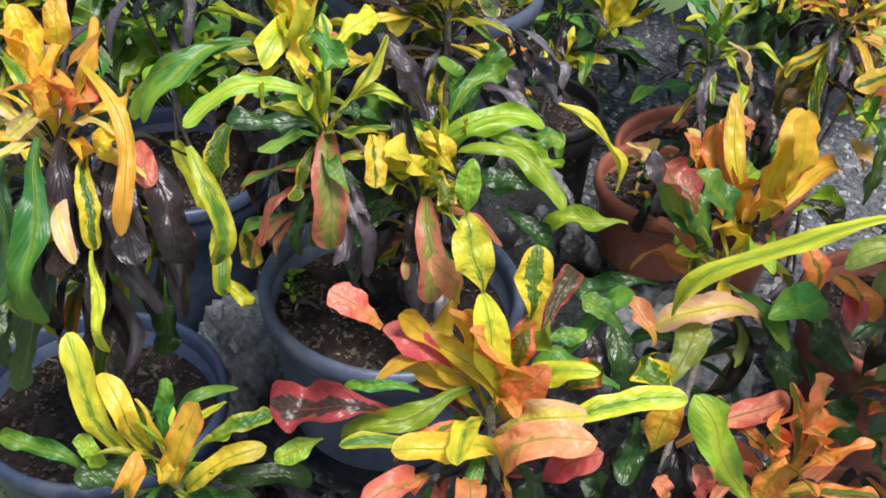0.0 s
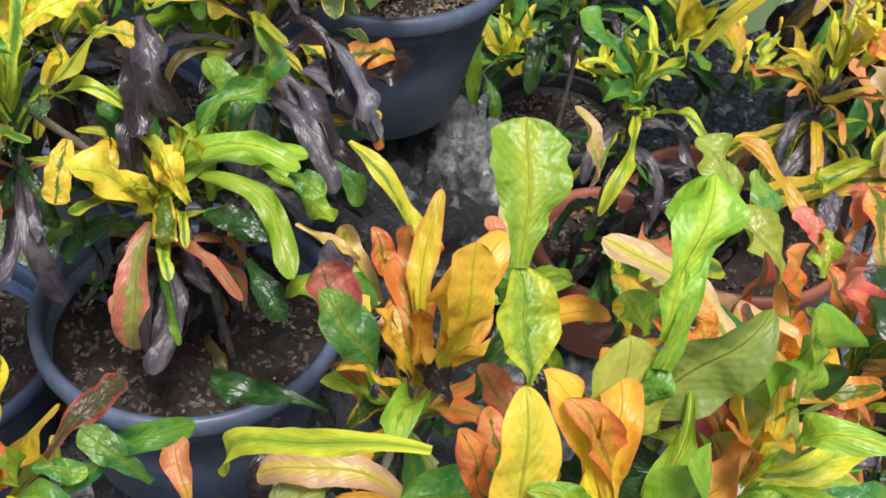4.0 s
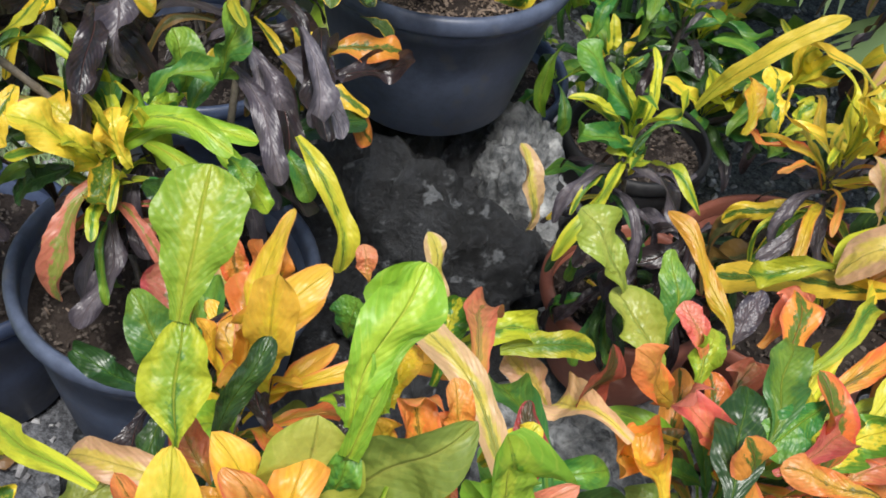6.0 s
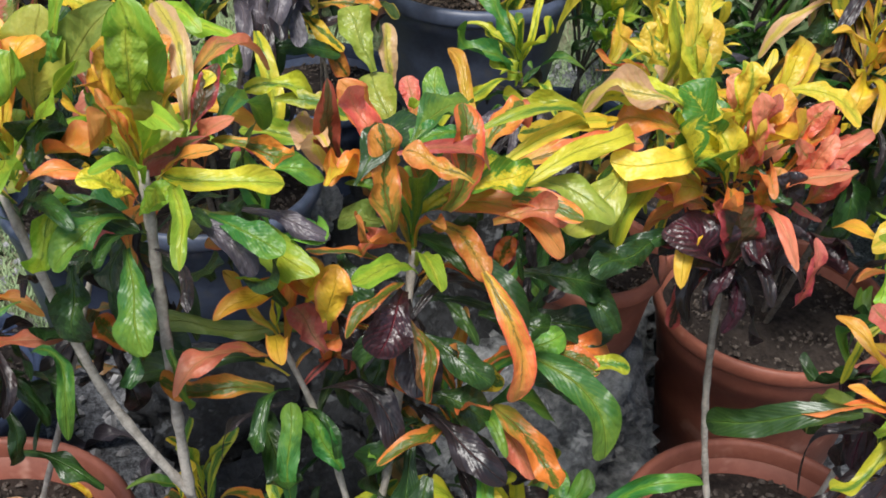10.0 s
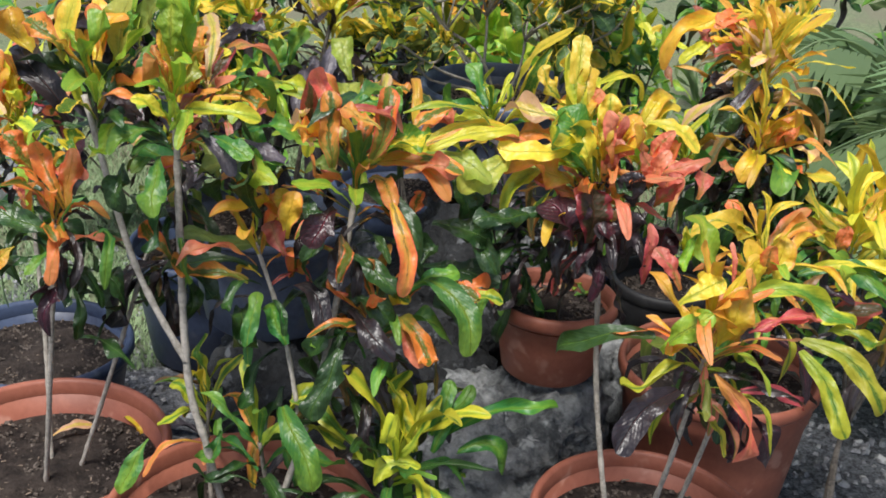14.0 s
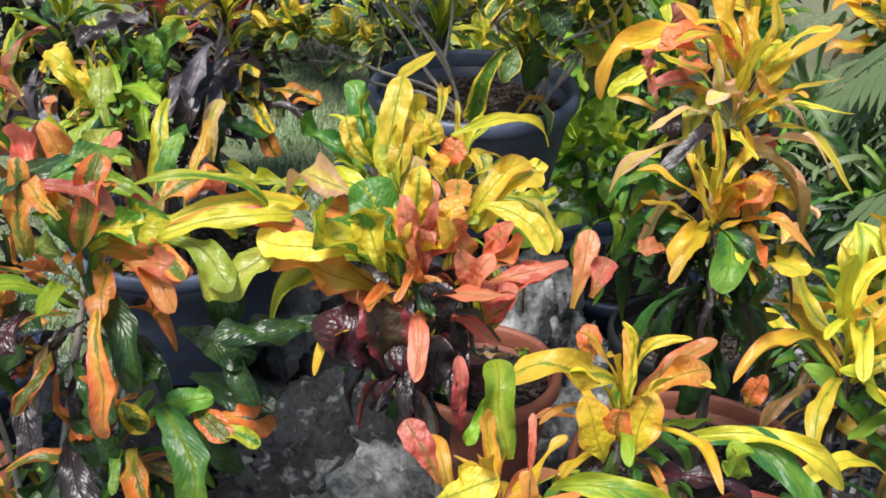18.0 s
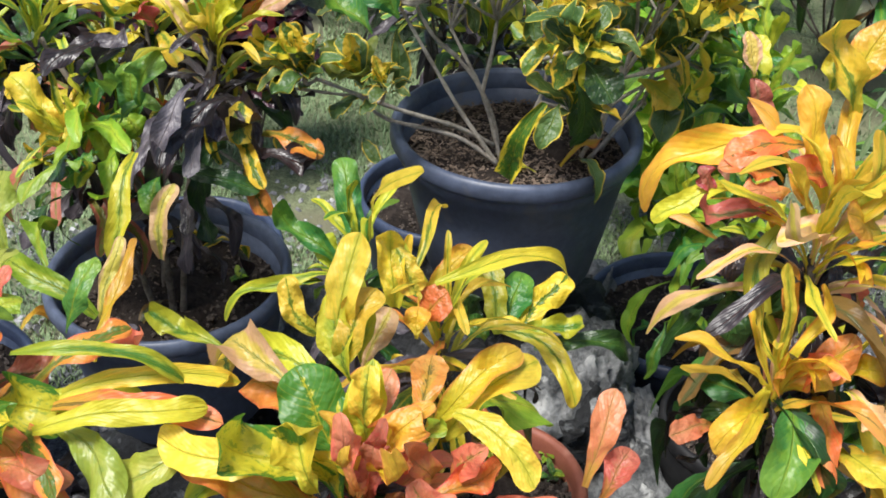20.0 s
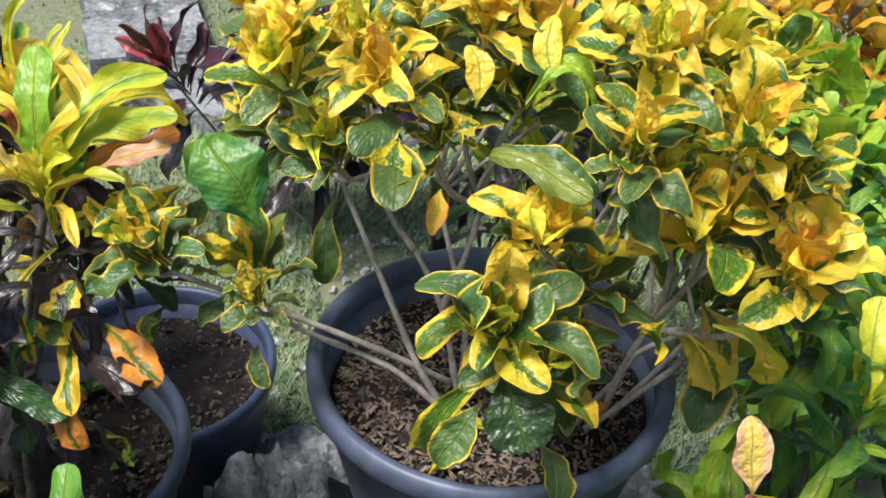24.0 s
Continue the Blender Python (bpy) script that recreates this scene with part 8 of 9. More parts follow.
leaf(PA, "green", (0.144, 1.338, 0.860), (0.142, 1.340, 0.934), 0.041, 0.12, (0.501, -0.086, 0.861), "strap", 0, 0.35, 1, 0.00)
leaf(PA, "rimgold", (0.168, 1.466, 0.840), (0.264, 1.500, 0.800), 0.026, 0.12, (0.501, -0.086, 0.861), "strap", 0, 0.35, 2, 0.00)
leaf(PA, "dark", (0.193, 1.486, 0.809), (0.264, 1.587, 0.822), 0.036, 0.12, (0.501, -0.086, 0.861), "spoon", 0, 0.35, 3, 0.00)
leaf(PA, "flame", (0.177, 1.504, 0.836), (0.249, 1.580, 0.840), 0.038, 0.12, (0.501, -0.086, 0.861), "spoon", 0, 0.35, 4, 0.00)
leaf(PA, "flame", (0.205, 1.473, 0.789), (0.279, 1.501, 0.779), 0.028, 0.12, (0.501, -0.086, 0.861), "strap", 0, 0.35, 5, 0.00)
leaf(PA, "deep", (0.229, 1.380, 0.819), (0.265, 1.494, 0.797), 0.025, 0.12, (0.501, -0.086, 0.861), "strap", 0, 0.35, 0, 0.00)
leaf(PI, "lime", (0.536, 1.315, 0.822), (0.479, 1.211, 0.878), 0.031, 0.12, (0.501, -0.086, 0.861), "strap", 0, 0.35, 1, 0.00)
leaf(PI, "pale", (0.498, 1.310, 0.787), (0.448, 1.341, 0.865), 0.021, 0.12, (0.501, -0.086, 0.861), "strap", 0, 0.35, 2, 0.00)
leaf(PA, "dark", (0.111, 1.442, 0.862), (0.227, 1.499, 0.852), 0.050, 0.12, (0.501, -0.086, 0.861), "spoon", 0, 0.35, 3, 0.00)
leaf(PA, "dark", (0.060, 1.313, 0.938), (0.132, 1.223, 0.920), 0.030, 0.12, (0.501, -0.086, 0.861), "strap", 0, 0.35, 4, 0.00)
leaf(PA, "lime", (0.135, 1.448, 0.965), (0.080, 1.440, 1.075), 0.032, 0.12, (0.698, -0.022, 0.716), "strap", 0, 0.35, 0, 0.00)
leaf(PA, "lemon", (0.131, 1.454, 0.970), (0.083, 1.549, 1.075), 0.031, 0.12, (0.501, -0.016, 0.865), "strap", 0, 0.35, 1, -0.05)
leaf(PA, "lemon", (0.127, 1.460, 0.975), (0.112, 1.575, 1.035), 0.032, 0.12, (0.501, -0.016, 0.865), "strap", 0, 0.35, 2, -0.10)
leaf(PA, "lemon", (0.137, 1.454, 0.962), (0.134, 1.487, 1.019), 0.025, 0.12, (0.501, -0.016, 0.865), "strap", 0, 0.35, 3, 0.00)
leaf(PA, "pale", (0.130, 1.493, 0.973), (0.128, 1.570, 1.014), 0.024, 0.12, (0.501, -0.016, 0.865), "spoon", 0, 0.35, 4, 0.00)
leaf(PA, "lemon", (-0.040, 1.351, 0.930), (-0.053, 1.250, 0.978), 0.033, 0.12, (0.501, -0.016, 0.865), "strap", 0, 0.35, 5, 0.08)
leaf(PA, "yellow", (-0.041, 1.344, 0.932), (-0.027, 1.236, 0.958), 0.027, 0.12, (0.501, -0.016, 0.865), "strap", 0, 0.35, 0, 0.00)
leaf(PA, "yellow", (-0.044, 1.343, 0.936), (-0.080, 1.356, 1.003), 0.036, 0.12, (0.501, -0.016, 0.865), "strap", 0, 0.35, 1, 0.00)
leaf(PA, "yellow", (-0.044, 1.355, 0.936), (-0.081, 1.391, 0.989), 0.033, 0.12, (0.501, -0.016, 0.865), "strap", 0, 0.35, 2, 0.00)
leaf(PA, "salmon", (-0.021, 1.361, 0.905), (-0.006, 1.336, 0.952), 0.036, 0.12, (0.501, -0.016, 0.865), "spoon", 0, 0.35, 3, 0.00)
leaf(PA, "yellow", (-0.019, 1.368, 0.902), (0.055, 1.395, 0.886), 0.028, 0.12, (0.501, -0.016, 0.865), "strap", 0, 0.35, 4, 0.00)
leaf(PA, "yellow", (0.138, 1.448, 0.959), (0.148, 1.416, 0.995), 0.025, 0.12, (0.501, -0.016, 0.865), "spoon", 0, 0.35, 5, 0.00)
leaf(PA, "green", (0.133, 1.473, 0.968), (0.115, 1.481, 0.994), 0.035, 0.12, (0.501, -0.016, 0.865), "strap", 0, 0.35, 0, 0.00)
leaf(PA, "ash", (0.226, 1.422, 0.939), (0.301, 1.371, 0.884), 0.030, 0.12, (0.501, -0.016, 0.865), "spoon", 0, 0.35, 1, 0.00)
leaf(PA, "dark", (0.222, 1.465, 0.913), (0.303, 1.375, 0.865), 0.034, 0.12, (0.501, -0.016, 0.865), "strap", 0, 0.35, 2, 0.10)
leaf(PA, "dry", (0.195, 1.436, 0.880), (0.261, 1.451, 0.858), 0.030, 0.12, (0.501, -0.016, 0.865), "strap", 0, 0.35, 3, 0.00)
leaf(PA, "green", (0.088, 1.269, 0.837), (0.047, 1.305, 0.897), 0.045, 0.12, (0.501, -0.016, 0.865), "spoon", 0, 0.35, 4, 0.00)
leaf(PA, "green", (0.183, 1.349, 0.892), (0.191, 1.375, 0.969), 0.035, 0.12, (0.501, -0.016, 0.865), "spoon", 0, 0.35, 5, 0.00)
leaf(PA, "rimgold", (0.171, 1.480, 0.881), (0.221, 1.470, 0.845), 0.035, 0.12, (0.501, -0.016, 0.865), "strap", 0, 0.35, 0, 0.00)
leaf(PA, "lime", (0.116, 1.312, 0.852), (0.138, 1.340, 0.823), 0.045, 0.12, (0.501, -0.016, 0.865), "strap", 0, 0.35, 1, 0.00)
leaf(PM, "green", (0.248, 1.682, 1.023), (0.224, 1.636, 1.087), 0.062, 0.12, (0.626, -0.020, 0.780), "oval", 0, 0.35, 2, 0.00)
leaf(PM, "rimgold", (0.242, 1.789, 1.108), (0.281, 1.789, 1.088), 0.067, 0.12, (0.626, -0.020, 0.780), "round", 0, 0.35, 3, 0.00)
leaf(PM, "rimmed", (0.215, 1.866, 1.098), (0.242, 1.944, 1.080), 0.030, 0.12, (0.501, -0.016, 0.865), "oval", 0, 0.35, 4, 0.00)
leaf(PM, "rimmed", (0.276, 1.994, 1.046), (0.242, 1.956, 1.091), 0.034, 0.12, (0.501, -0.016, 0.865), "spoon", 0, 0.35, 5, 0.00)
leaf(PM, "deep", (0.372, 1.884, 1.010), (0.420, 1.906, 0.979), 0.057, 0.12, (0.626, -0.020, 0.780), "round", 0, 0.35, 0, 0.00)
leaf(PM, "rimmed", (0.329, 1.871, 0.933), (0.360, 1.839, 0.889), 0.037, 0.12, (0.501, -0.016, 0.865), "oval", 0, 0.35, 1, 0.00)
leaf(PM, "yellow", (0.116, 2.047, 0.852), (0.159, 2.097, 0.828), 0.072, 0.12, (0.501, -0.016, 0.865), "round", 0, 0.35, 2, 0.00)
leaf(PM, "yellow", (0.116, 2.125, 0.856), (0.143, 2.133, 0.818), 0.053, 0.12, (0.501, -0.016, 0.865), "round", 0, 0.35, 3, 0.00)
leaf(PM, "rimgold", (0.147, 2.055, 0.913), (0.179, 2.088, 0.869), 0.037, 0.12, (0.501, -0.016, 0.865), "oval", 0, 0.35, 4, 0.00)
leaf(PM, "gold", (0.245, 1.824, 1.071), (0.282, 1.822, 1.054), 0.016, 0.12, (0.501, -0.016, 0.865), "oval", 0, 0.35, 5, 0.00)
leaf(PD, "pale", (0.494, 2.037, 1.041), (0.474, 2.030, 1.086), 0.024, 0.12, (0.698, -0.022, 0.716), "oval", 0, 0.35, 0, 0.00)
leaf(PD, "salmon", (0.506, 2.053, 0.973), (0.494, 2.036, 1.040), 0.033, 0.12, (0.698, -0.022, 0.716), "oval", 0, 0.35, 1, 0.00)
leaf(PD, "salmon", (0.438, 2.056, 0.863), (0.395, 2.054, 0.922), 0.024, 0.12, (0.698, -0.022, 0.716), "spoon", 0, 0.35, 2, 0.00)
leaf(PH, "pale", (0.486, 1.003, 0.850), (0.372, 0.967, 0.866), 0.031, 0.12, (0.090, -0.444, 0.892), "strap", 0, 0.35, 1, 0.10)
leaf(PH, "green", (0.561, 1.045, 0.850), (0.487, 0.984, 0.873), 0.049, 0.12, (0.090, -0.444, 0.892), "oval", 0, 0.7, 1, 0.00)
leaf(PH, "orange", (0.551, 1.041, 0.848), (0.526, 1.060, 0.919), 0.034, 0.12, (0.120, -0.591, 0.798), "oval", 0, 0.35, 2, 0.00)
leaf(PH, "rimgold", (0.416, 1.058, 0.836), (0.441, 1.095, 0.872), 0.030, 0.12, (0.090, -0.444, 0.892), "spoon", 0, 0.35, 3, 0.00)
leaf(PH, "garnet", (0.251, 0.897, 0.902), (0.279, 0.961, 0.937), 0.025, 0.12, (0.090, -0.444, 0.892), "spoon", 0, 0.35, 4, 0.00)
leaf(PH, "green", (0.270, 0.888, 0.887), (0.340, 0.948, 0.939), 0.019, 0.12, (0.090, -0.444, 0.892), "strap", 0, 0.35, 5, 0.00)
leaf(PH, "green", (0.328, 0.911, 0.900), (0.282, 0.902, 0.946), 0.024, 0.12, (0.090, -0.444, 0.892), "spoon", 0, 0.35, 0, 0.00)
leaf(PH, "coral", (0.359, 0.908, 0.890), (0.331, 0.935, 0.927), 0.022, 0.12, (0.090, -0.444, 0.892), "spoon", 0, 0.35, 1, 0.00)
leaf(PH, "pale", (0.413, 1.133, 0.889), (0.350, 1.163, 0.952), 0.025, 0.12, (0.090, -0.444, 0.892), "spoon", 0, 0.7, 3, 0.00)
leaf(PH, "dark", (0.446, 1.092, 0.882), (0.425, 1.105, 0.947), 0.033, 0.12, (0.090, -0.444, 0.892), "round", 0, 0.35, 3, 0.00)
leaf(PH, "green", (0.427, 1.084, 0.877), (0.369, 1.092, 0.945), 0.033, 0.12, (0.090, -0.444, 0.892), "oval", 0, 0.35, 4, 0.00)
leaf(PH, "dark", (0.494, 1.069, 0.891), (0.458, 1.084, 0.931), 0.026, 0.12, (0.090, -0.444, 0.892), "spoon", 0, 0.35, 5, 0.00)
leaf(PH, "green", (0.504, 1.143, 0.941), (0.506, 1.151, 0.980), 0.040, 0.12, (0.090, -0.444, 0.892), "round", 0, 0.35, 0, 0.00)
leaf(PI, "olive", (0.649, 1.112, 0.879), (0.619, 1.041, 0.867), 0.037, 0.12, (0.090, -0.444, 0.892), "spoon", 0, 0.35, 1, 0.00)
leaf(PI, "deep", (0.641, 1.093, 0.859), (0.643, 1.127, 0.897), 0.032, 0.12, (0.090, -0.444, 0.892), "spoon", 0, 0.35, 2, 0.00)
leaf(PI, "deep", (0.685, 1.086, 0.841), (0.712, 1.115, 0.928), 0.042, 0.12, (0.090, -0.444, 0.892), "oval", 0, 0.35, 3, 0.00)
leaf(PI, "green", (0.711, 1.124, 0.877), (0.797, 1.119, 0.944), 0.031, 0.12, (0.090, -0.444, 0.892), "strap", 0, 0.35, 4, 0.00)
leaf(PI, "lime", (0.717, 1.109, 0.859), (0.800, 1.085, 0.935), 0.033, 0.12, (0.090, -0.444, 0.892), "spoon", 0, 0.35, 5, 0.00)
leaf(PI, "deep", (0.666, 1.071, 0.829), (0.735, 1.036, 0.895), 0.036, 0.12, (0.090, -0.444, 0.892), "spoon", 0, 0.35, 0, 0.00)
leaf(PI, "deep", (0.756, 1.100, 0.841), (0.801, 1.054, 0.931), 0.036, 0.12, (0.090, -0.444, 0.892), "spoon", 0, 0.35, 1, 0.00)
leaf(PI, "green", (0.689, 1.127, 0.886), (0.640, 1.123, 0.953), 0.032, 0.12, (0.090, -0.444, 0.892), "oval", 0, 0.35, 2, 0.00)
leaf(PG, "yellow", (0.828, 1.552, 0.976), (0.801, 1.580, 1.084), 0.028, 0.12, (0.646, -0.352, 0.677), "strap", 0, 0.35, 0, 0.00)
leaf(PG, "yellow", (0.841, 1.559, 0.983), (0.822, 1.585, 1.047), 0.028, 0.12, (0.646, -0.352, 0.677), "strap", 0, 0.35, 1, 0.00)
leaf(PG, "yellow", (0.812, 1.539, 0.993), (0.790, 1.518, 1.039), 0.022, 0.12, (0.523, -0.285, 0.803), "strap", 0, 0.35, 2, -0.10)
leaf(PG, "yellow", (0.919, 1.530, 0.922), (0.896, 1.513, 0.996), 0.036, 0.12, (0.646, -0.352, 0.677), "spoon", 0, 0.35, 3, 0.00)
leaf(PG, "yellow", (0.890, 1.573, 0.950), (0.891, 1.574, 1.022), 0.031, 0.12, (0.646, -0.352, 0.677), "spoon", 0, 0.35, 4, 0.00)
leaf(PG, "gold", (0.903, 1.591, 0.944), (0.921, 1.602, 0.995), 0.031, 0.12, (0.523, -0.285, 0.803), "spoon", 0, 0.35, 5, 0.00)
leaf(PG, "yellow", (0.896, 1.512, 0.948), (0.864, 1.409, 0.949), 0.031, 0.12, (0.523, -0.285, 0.803), "strap", 0, 0.35, 0, -0.15)
leaf(PG, "coral", (0.946, 1.622, 0.894), (0.974, 1.620, 0.958), 0.025, 0.12, (0.523, -0.285, 0.803), "spoon", 0, 0.35, 1, 0.00)
leaf(PG, "coral", (0.930, 1.559, 0.931), (0.923, 1.550, 1.009), 0.023, 0.12, (0.646, -0.352, 0.677), "spoon", 0, 0.35, 2, 0.00)
leaf(PI, "coral", (0.768, 1.210, 0.968), (0.727, 1.184, 1.046), 0.029, 0.12, (0.680, -0.371, 0.632), "strap", 0, 0.35, 3, 0.00)
leaf(PI, "gold", (0.783, 1.126, 0.818), (0.789, 1.137, 0.890), 0.037, 0.12, (0.646, -0.352, 0.677), "spoon", 0, 0.35, 4, 0.00)
leaf(PI, "orange", (0.704, 1.125, 0.849), (0.665, 1.066, 0.886), 0.023, 0.12, (0.523, -0.285, 0.803), "spoon", 0, 0.35, 5, 0.00)
leaf(PI, "lime", (0.701, 0.998, 1.065), (0.704, 1.000, 1.134), 0.033, 0.12, (0.680, -0.371, 0.632), "spoon", 0, 0.35, 0, 0.00)
leaf(PI, "flame", (0.629, 0.871, 1.063), (0.598, 0.831, 1.106), 0.037, 0.12, (0.523, -0.285, 0.803), "spoon", 0, 0.35, 1, 0.00)
leaf(PH, "orange", (0.532, 0.876, 0.793), (0.509, 0.895, 0.884), 0.032, 0.12, (0.646, -0.352, 0.677), "spoon", 0, 0.35, 2, 0.00)
leaf(PH, "orange", (0.528, 0.873, 0.797), (0.476, 0.844, 0.893), 0.034, 0.12, (0.646, -0.352, 0.677), "spoon", 0, 0.35, 3, 0.00)
leaf(PH, "flame", (0.465, 0.842, 0.840), (0.452, 0.805, 0.898), 0.042, 0.12, (0.523, -0.285, 0.803), "spoon", 0, 0.35, 4, 0.00)
leaf(PH, "gold", (0.218, 0.865, 0.861), (0.208, 0.851, 0.937), 0.046, 0.12, (0.523, -0.285, 0.803), "spoon", 0, 0.35, 5, 0.00)
leaf(PI, "deep", (0.905, 1.372, 0.681), (0.888, 1.312, 0.748), 0.032, 0.12, (0.523, -0.285, 0.803), "strap", 0, 0.35, 0, 0.00)
leaf(PI, "green", (0.857, 1.095, 0.593), (0.971, 1.103, 0.523), 0.040, 0.12, (0.523, -0.285, 0.803), "strap", 0, 0.35, 1, 0.00)
leaf(PI, "deep", (0.907, 1.163, 0.697), (0.925, 1.110, 0.607), 0.035, 0.12, (0.523, -0.285, 0.803), "strap", 0, 0.35, 2, 0.00)

# ---- hanging old leaves, with dark ones added to deepen the shade under crowns ----
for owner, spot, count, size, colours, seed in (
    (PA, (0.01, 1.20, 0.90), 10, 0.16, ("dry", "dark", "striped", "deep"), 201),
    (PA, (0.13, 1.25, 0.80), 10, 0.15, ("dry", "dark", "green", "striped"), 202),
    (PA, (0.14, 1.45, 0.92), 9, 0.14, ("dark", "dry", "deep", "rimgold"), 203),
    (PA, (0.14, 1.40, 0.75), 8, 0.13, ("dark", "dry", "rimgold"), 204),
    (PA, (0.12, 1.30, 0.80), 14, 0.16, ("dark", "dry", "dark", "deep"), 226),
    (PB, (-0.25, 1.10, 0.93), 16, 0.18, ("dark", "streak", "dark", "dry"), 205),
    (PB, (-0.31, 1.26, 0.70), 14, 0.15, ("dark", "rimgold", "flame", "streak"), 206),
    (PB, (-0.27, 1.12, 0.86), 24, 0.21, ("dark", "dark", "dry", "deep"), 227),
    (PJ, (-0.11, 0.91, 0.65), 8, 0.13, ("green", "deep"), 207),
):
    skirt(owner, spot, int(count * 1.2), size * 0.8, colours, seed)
for owner, spot, count, size, colours, seed in (
    (PH, (0.21, 0.86, 0.84), 9, 0.12, ("red", "deep", "coral", "dark"), 208),
    (PH, (0.50, 0.86, 0.76), 6, 0.13, ("deep", "dark", "bronze", "orange"), 209),
    (PH, (0.46, 1.07, 0.86), 6, 0.13, ("dark", "dry", "bronze", "olive"), 210),
    (PH, (0.45, 1.06, 0.76), 9, 0.16, ("dark", "deep", "dark", "bronze", "green"), 224),
    (PI, (0.70, 1.00, 0.90), 3, 0.13, ("deep", "dark", "green", "dry"), 211),
    (PI, (0.61, 0.90, 0.90), 3, 0.13, ("dark", "deep", "green"), 212),
    (PI, (0.83, 1.19, 0.86), 5, 0.15, ("deep", "dark", "bronze", "flame"), 213),
    (PI, (0.86, 1.235, 0.68), 5, 0.15, ("deep", "dark", "bronze"), 214),
    (PI, (0.84, 1.20, 0.62), 3, 0.15, ("dark", "deep", "bronze", "dark"), 225),
):
    skirt(owner, spot, int(count * 1.2), size * 0.8, colours, seed)
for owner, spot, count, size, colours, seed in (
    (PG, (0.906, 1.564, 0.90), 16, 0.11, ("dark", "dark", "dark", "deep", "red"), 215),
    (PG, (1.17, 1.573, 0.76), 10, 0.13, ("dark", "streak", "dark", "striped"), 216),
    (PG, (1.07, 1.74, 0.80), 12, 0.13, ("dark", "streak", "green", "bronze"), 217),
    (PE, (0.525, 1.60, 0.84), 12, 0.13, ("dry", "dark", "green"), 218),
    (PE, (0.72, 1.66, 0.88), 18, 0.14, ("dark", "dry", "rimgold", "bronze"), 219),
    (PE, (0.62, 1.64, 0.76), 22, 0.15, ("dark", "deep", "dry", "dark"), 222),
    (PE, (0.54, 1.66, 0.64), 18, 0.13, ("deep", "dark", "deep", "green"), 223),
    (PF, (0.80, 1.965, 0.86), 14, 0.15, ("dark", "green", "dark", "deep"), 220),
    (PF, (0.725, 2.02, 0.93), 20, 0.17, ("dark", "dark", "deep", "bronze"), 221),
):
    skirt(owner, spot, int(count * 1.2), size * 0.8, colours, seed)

# Extra dark leaves; their near-black colour also stands for shade in the gaps.
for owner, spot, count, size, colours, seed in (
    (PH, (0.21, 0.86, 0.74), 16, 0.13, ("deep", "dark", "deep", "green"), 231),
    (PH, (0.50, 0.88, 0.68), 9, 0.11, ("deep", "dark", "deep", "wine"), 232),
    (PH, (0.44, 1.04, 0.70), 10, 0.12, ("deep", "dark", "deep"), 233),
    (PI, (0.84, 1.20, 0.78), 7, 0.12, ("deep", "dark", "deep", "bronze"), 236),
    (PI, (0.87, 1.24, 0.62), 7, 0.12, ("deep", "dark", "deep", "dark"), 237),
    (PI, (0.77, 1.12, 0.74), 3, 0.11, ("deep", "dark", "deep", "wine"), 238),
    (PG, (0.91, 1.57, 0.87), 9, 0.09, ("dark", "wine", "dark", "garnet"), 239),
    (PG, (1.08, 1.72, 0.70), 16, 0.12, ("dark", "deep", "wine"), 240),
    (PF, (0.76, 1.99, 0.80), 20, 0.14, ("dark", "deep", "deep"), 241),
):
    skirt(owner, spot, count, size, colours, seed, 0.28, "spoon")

# ---- low and outlying plants ----
PL = croton((0.94, 1.24, 0.42), "low croton tuft with narrow green and yellow straps")
stem(PL, [(0.87, 1.16, 0.31), (0.91, 1.21, 0.40), (0.94, 1.24, 0.50)], 0.011, 0.009, TWIG, 40)
crown(PL, (0.94, 1.24, 0.52), (0.2, 0.1, 1), 30, 0.15, ("streak", "lemon", "green"), ("green", "streak", "deep"), ("deep", "green", "deep"), "strap", 51, 0.17, 1.0, 1.1)
stem(PL, [(0.72, 1.03, 0.31), (0.66, 1.04, 0.40), (0.60, 1.06, 0.46)], 0.008, 0.006, TWIG, 41)
crown(PL, (0.60, 1.06, 0.47), (-0.2, 0, 1), 16, 0.11, ("rimgold", "streak"), ("flame", "streak", "green"), ("dark", "deep", "orange"), "spoon", 52, 0.22)
stem(PL, [(0.80, 1.10, 0.31), (0.80, 1.09, 0.42), (0.80, 1.08, 0.50)], 0.009, 0.007, TWIG, 42)
crown(PL, (0.80, 1.08, 0.51), (0, 0, 1), 13, 0.13, ("green", "streak"), ("deep", "green", "orange"), ("deep", "dark", "dry"), "strap", 53, 0.18)

PQ = croton((0.92, 2.16, 0.0), "bushy yellow and green croton on the gravel")
for k, (qx, qy, qz) in enumerate(((0.895, 2.124, 0.72), (1.00, 2.16, 0.62), (0.84, 2.24, 0.70), (0.98, 2.28, 0.66))):
    stem(PQ, [(0.92 + 0.02 * k, 2.17, 0.0), (0.93, 2.17, 0.3), (qx, qy, qz - 0.02)], 0.010, 0.007, TWIG, 60 + k)
    crown(PQ, (qx, qy, qz), (qx - 0.93, qy - 2.18, 0.5), 24, 0.15, ("yellow", "lemon", "gold"), ("gold", "yellow", "green"), ("dark", "green", "bronze"), ("strap", "spoon"), 61 + k, 0.2)

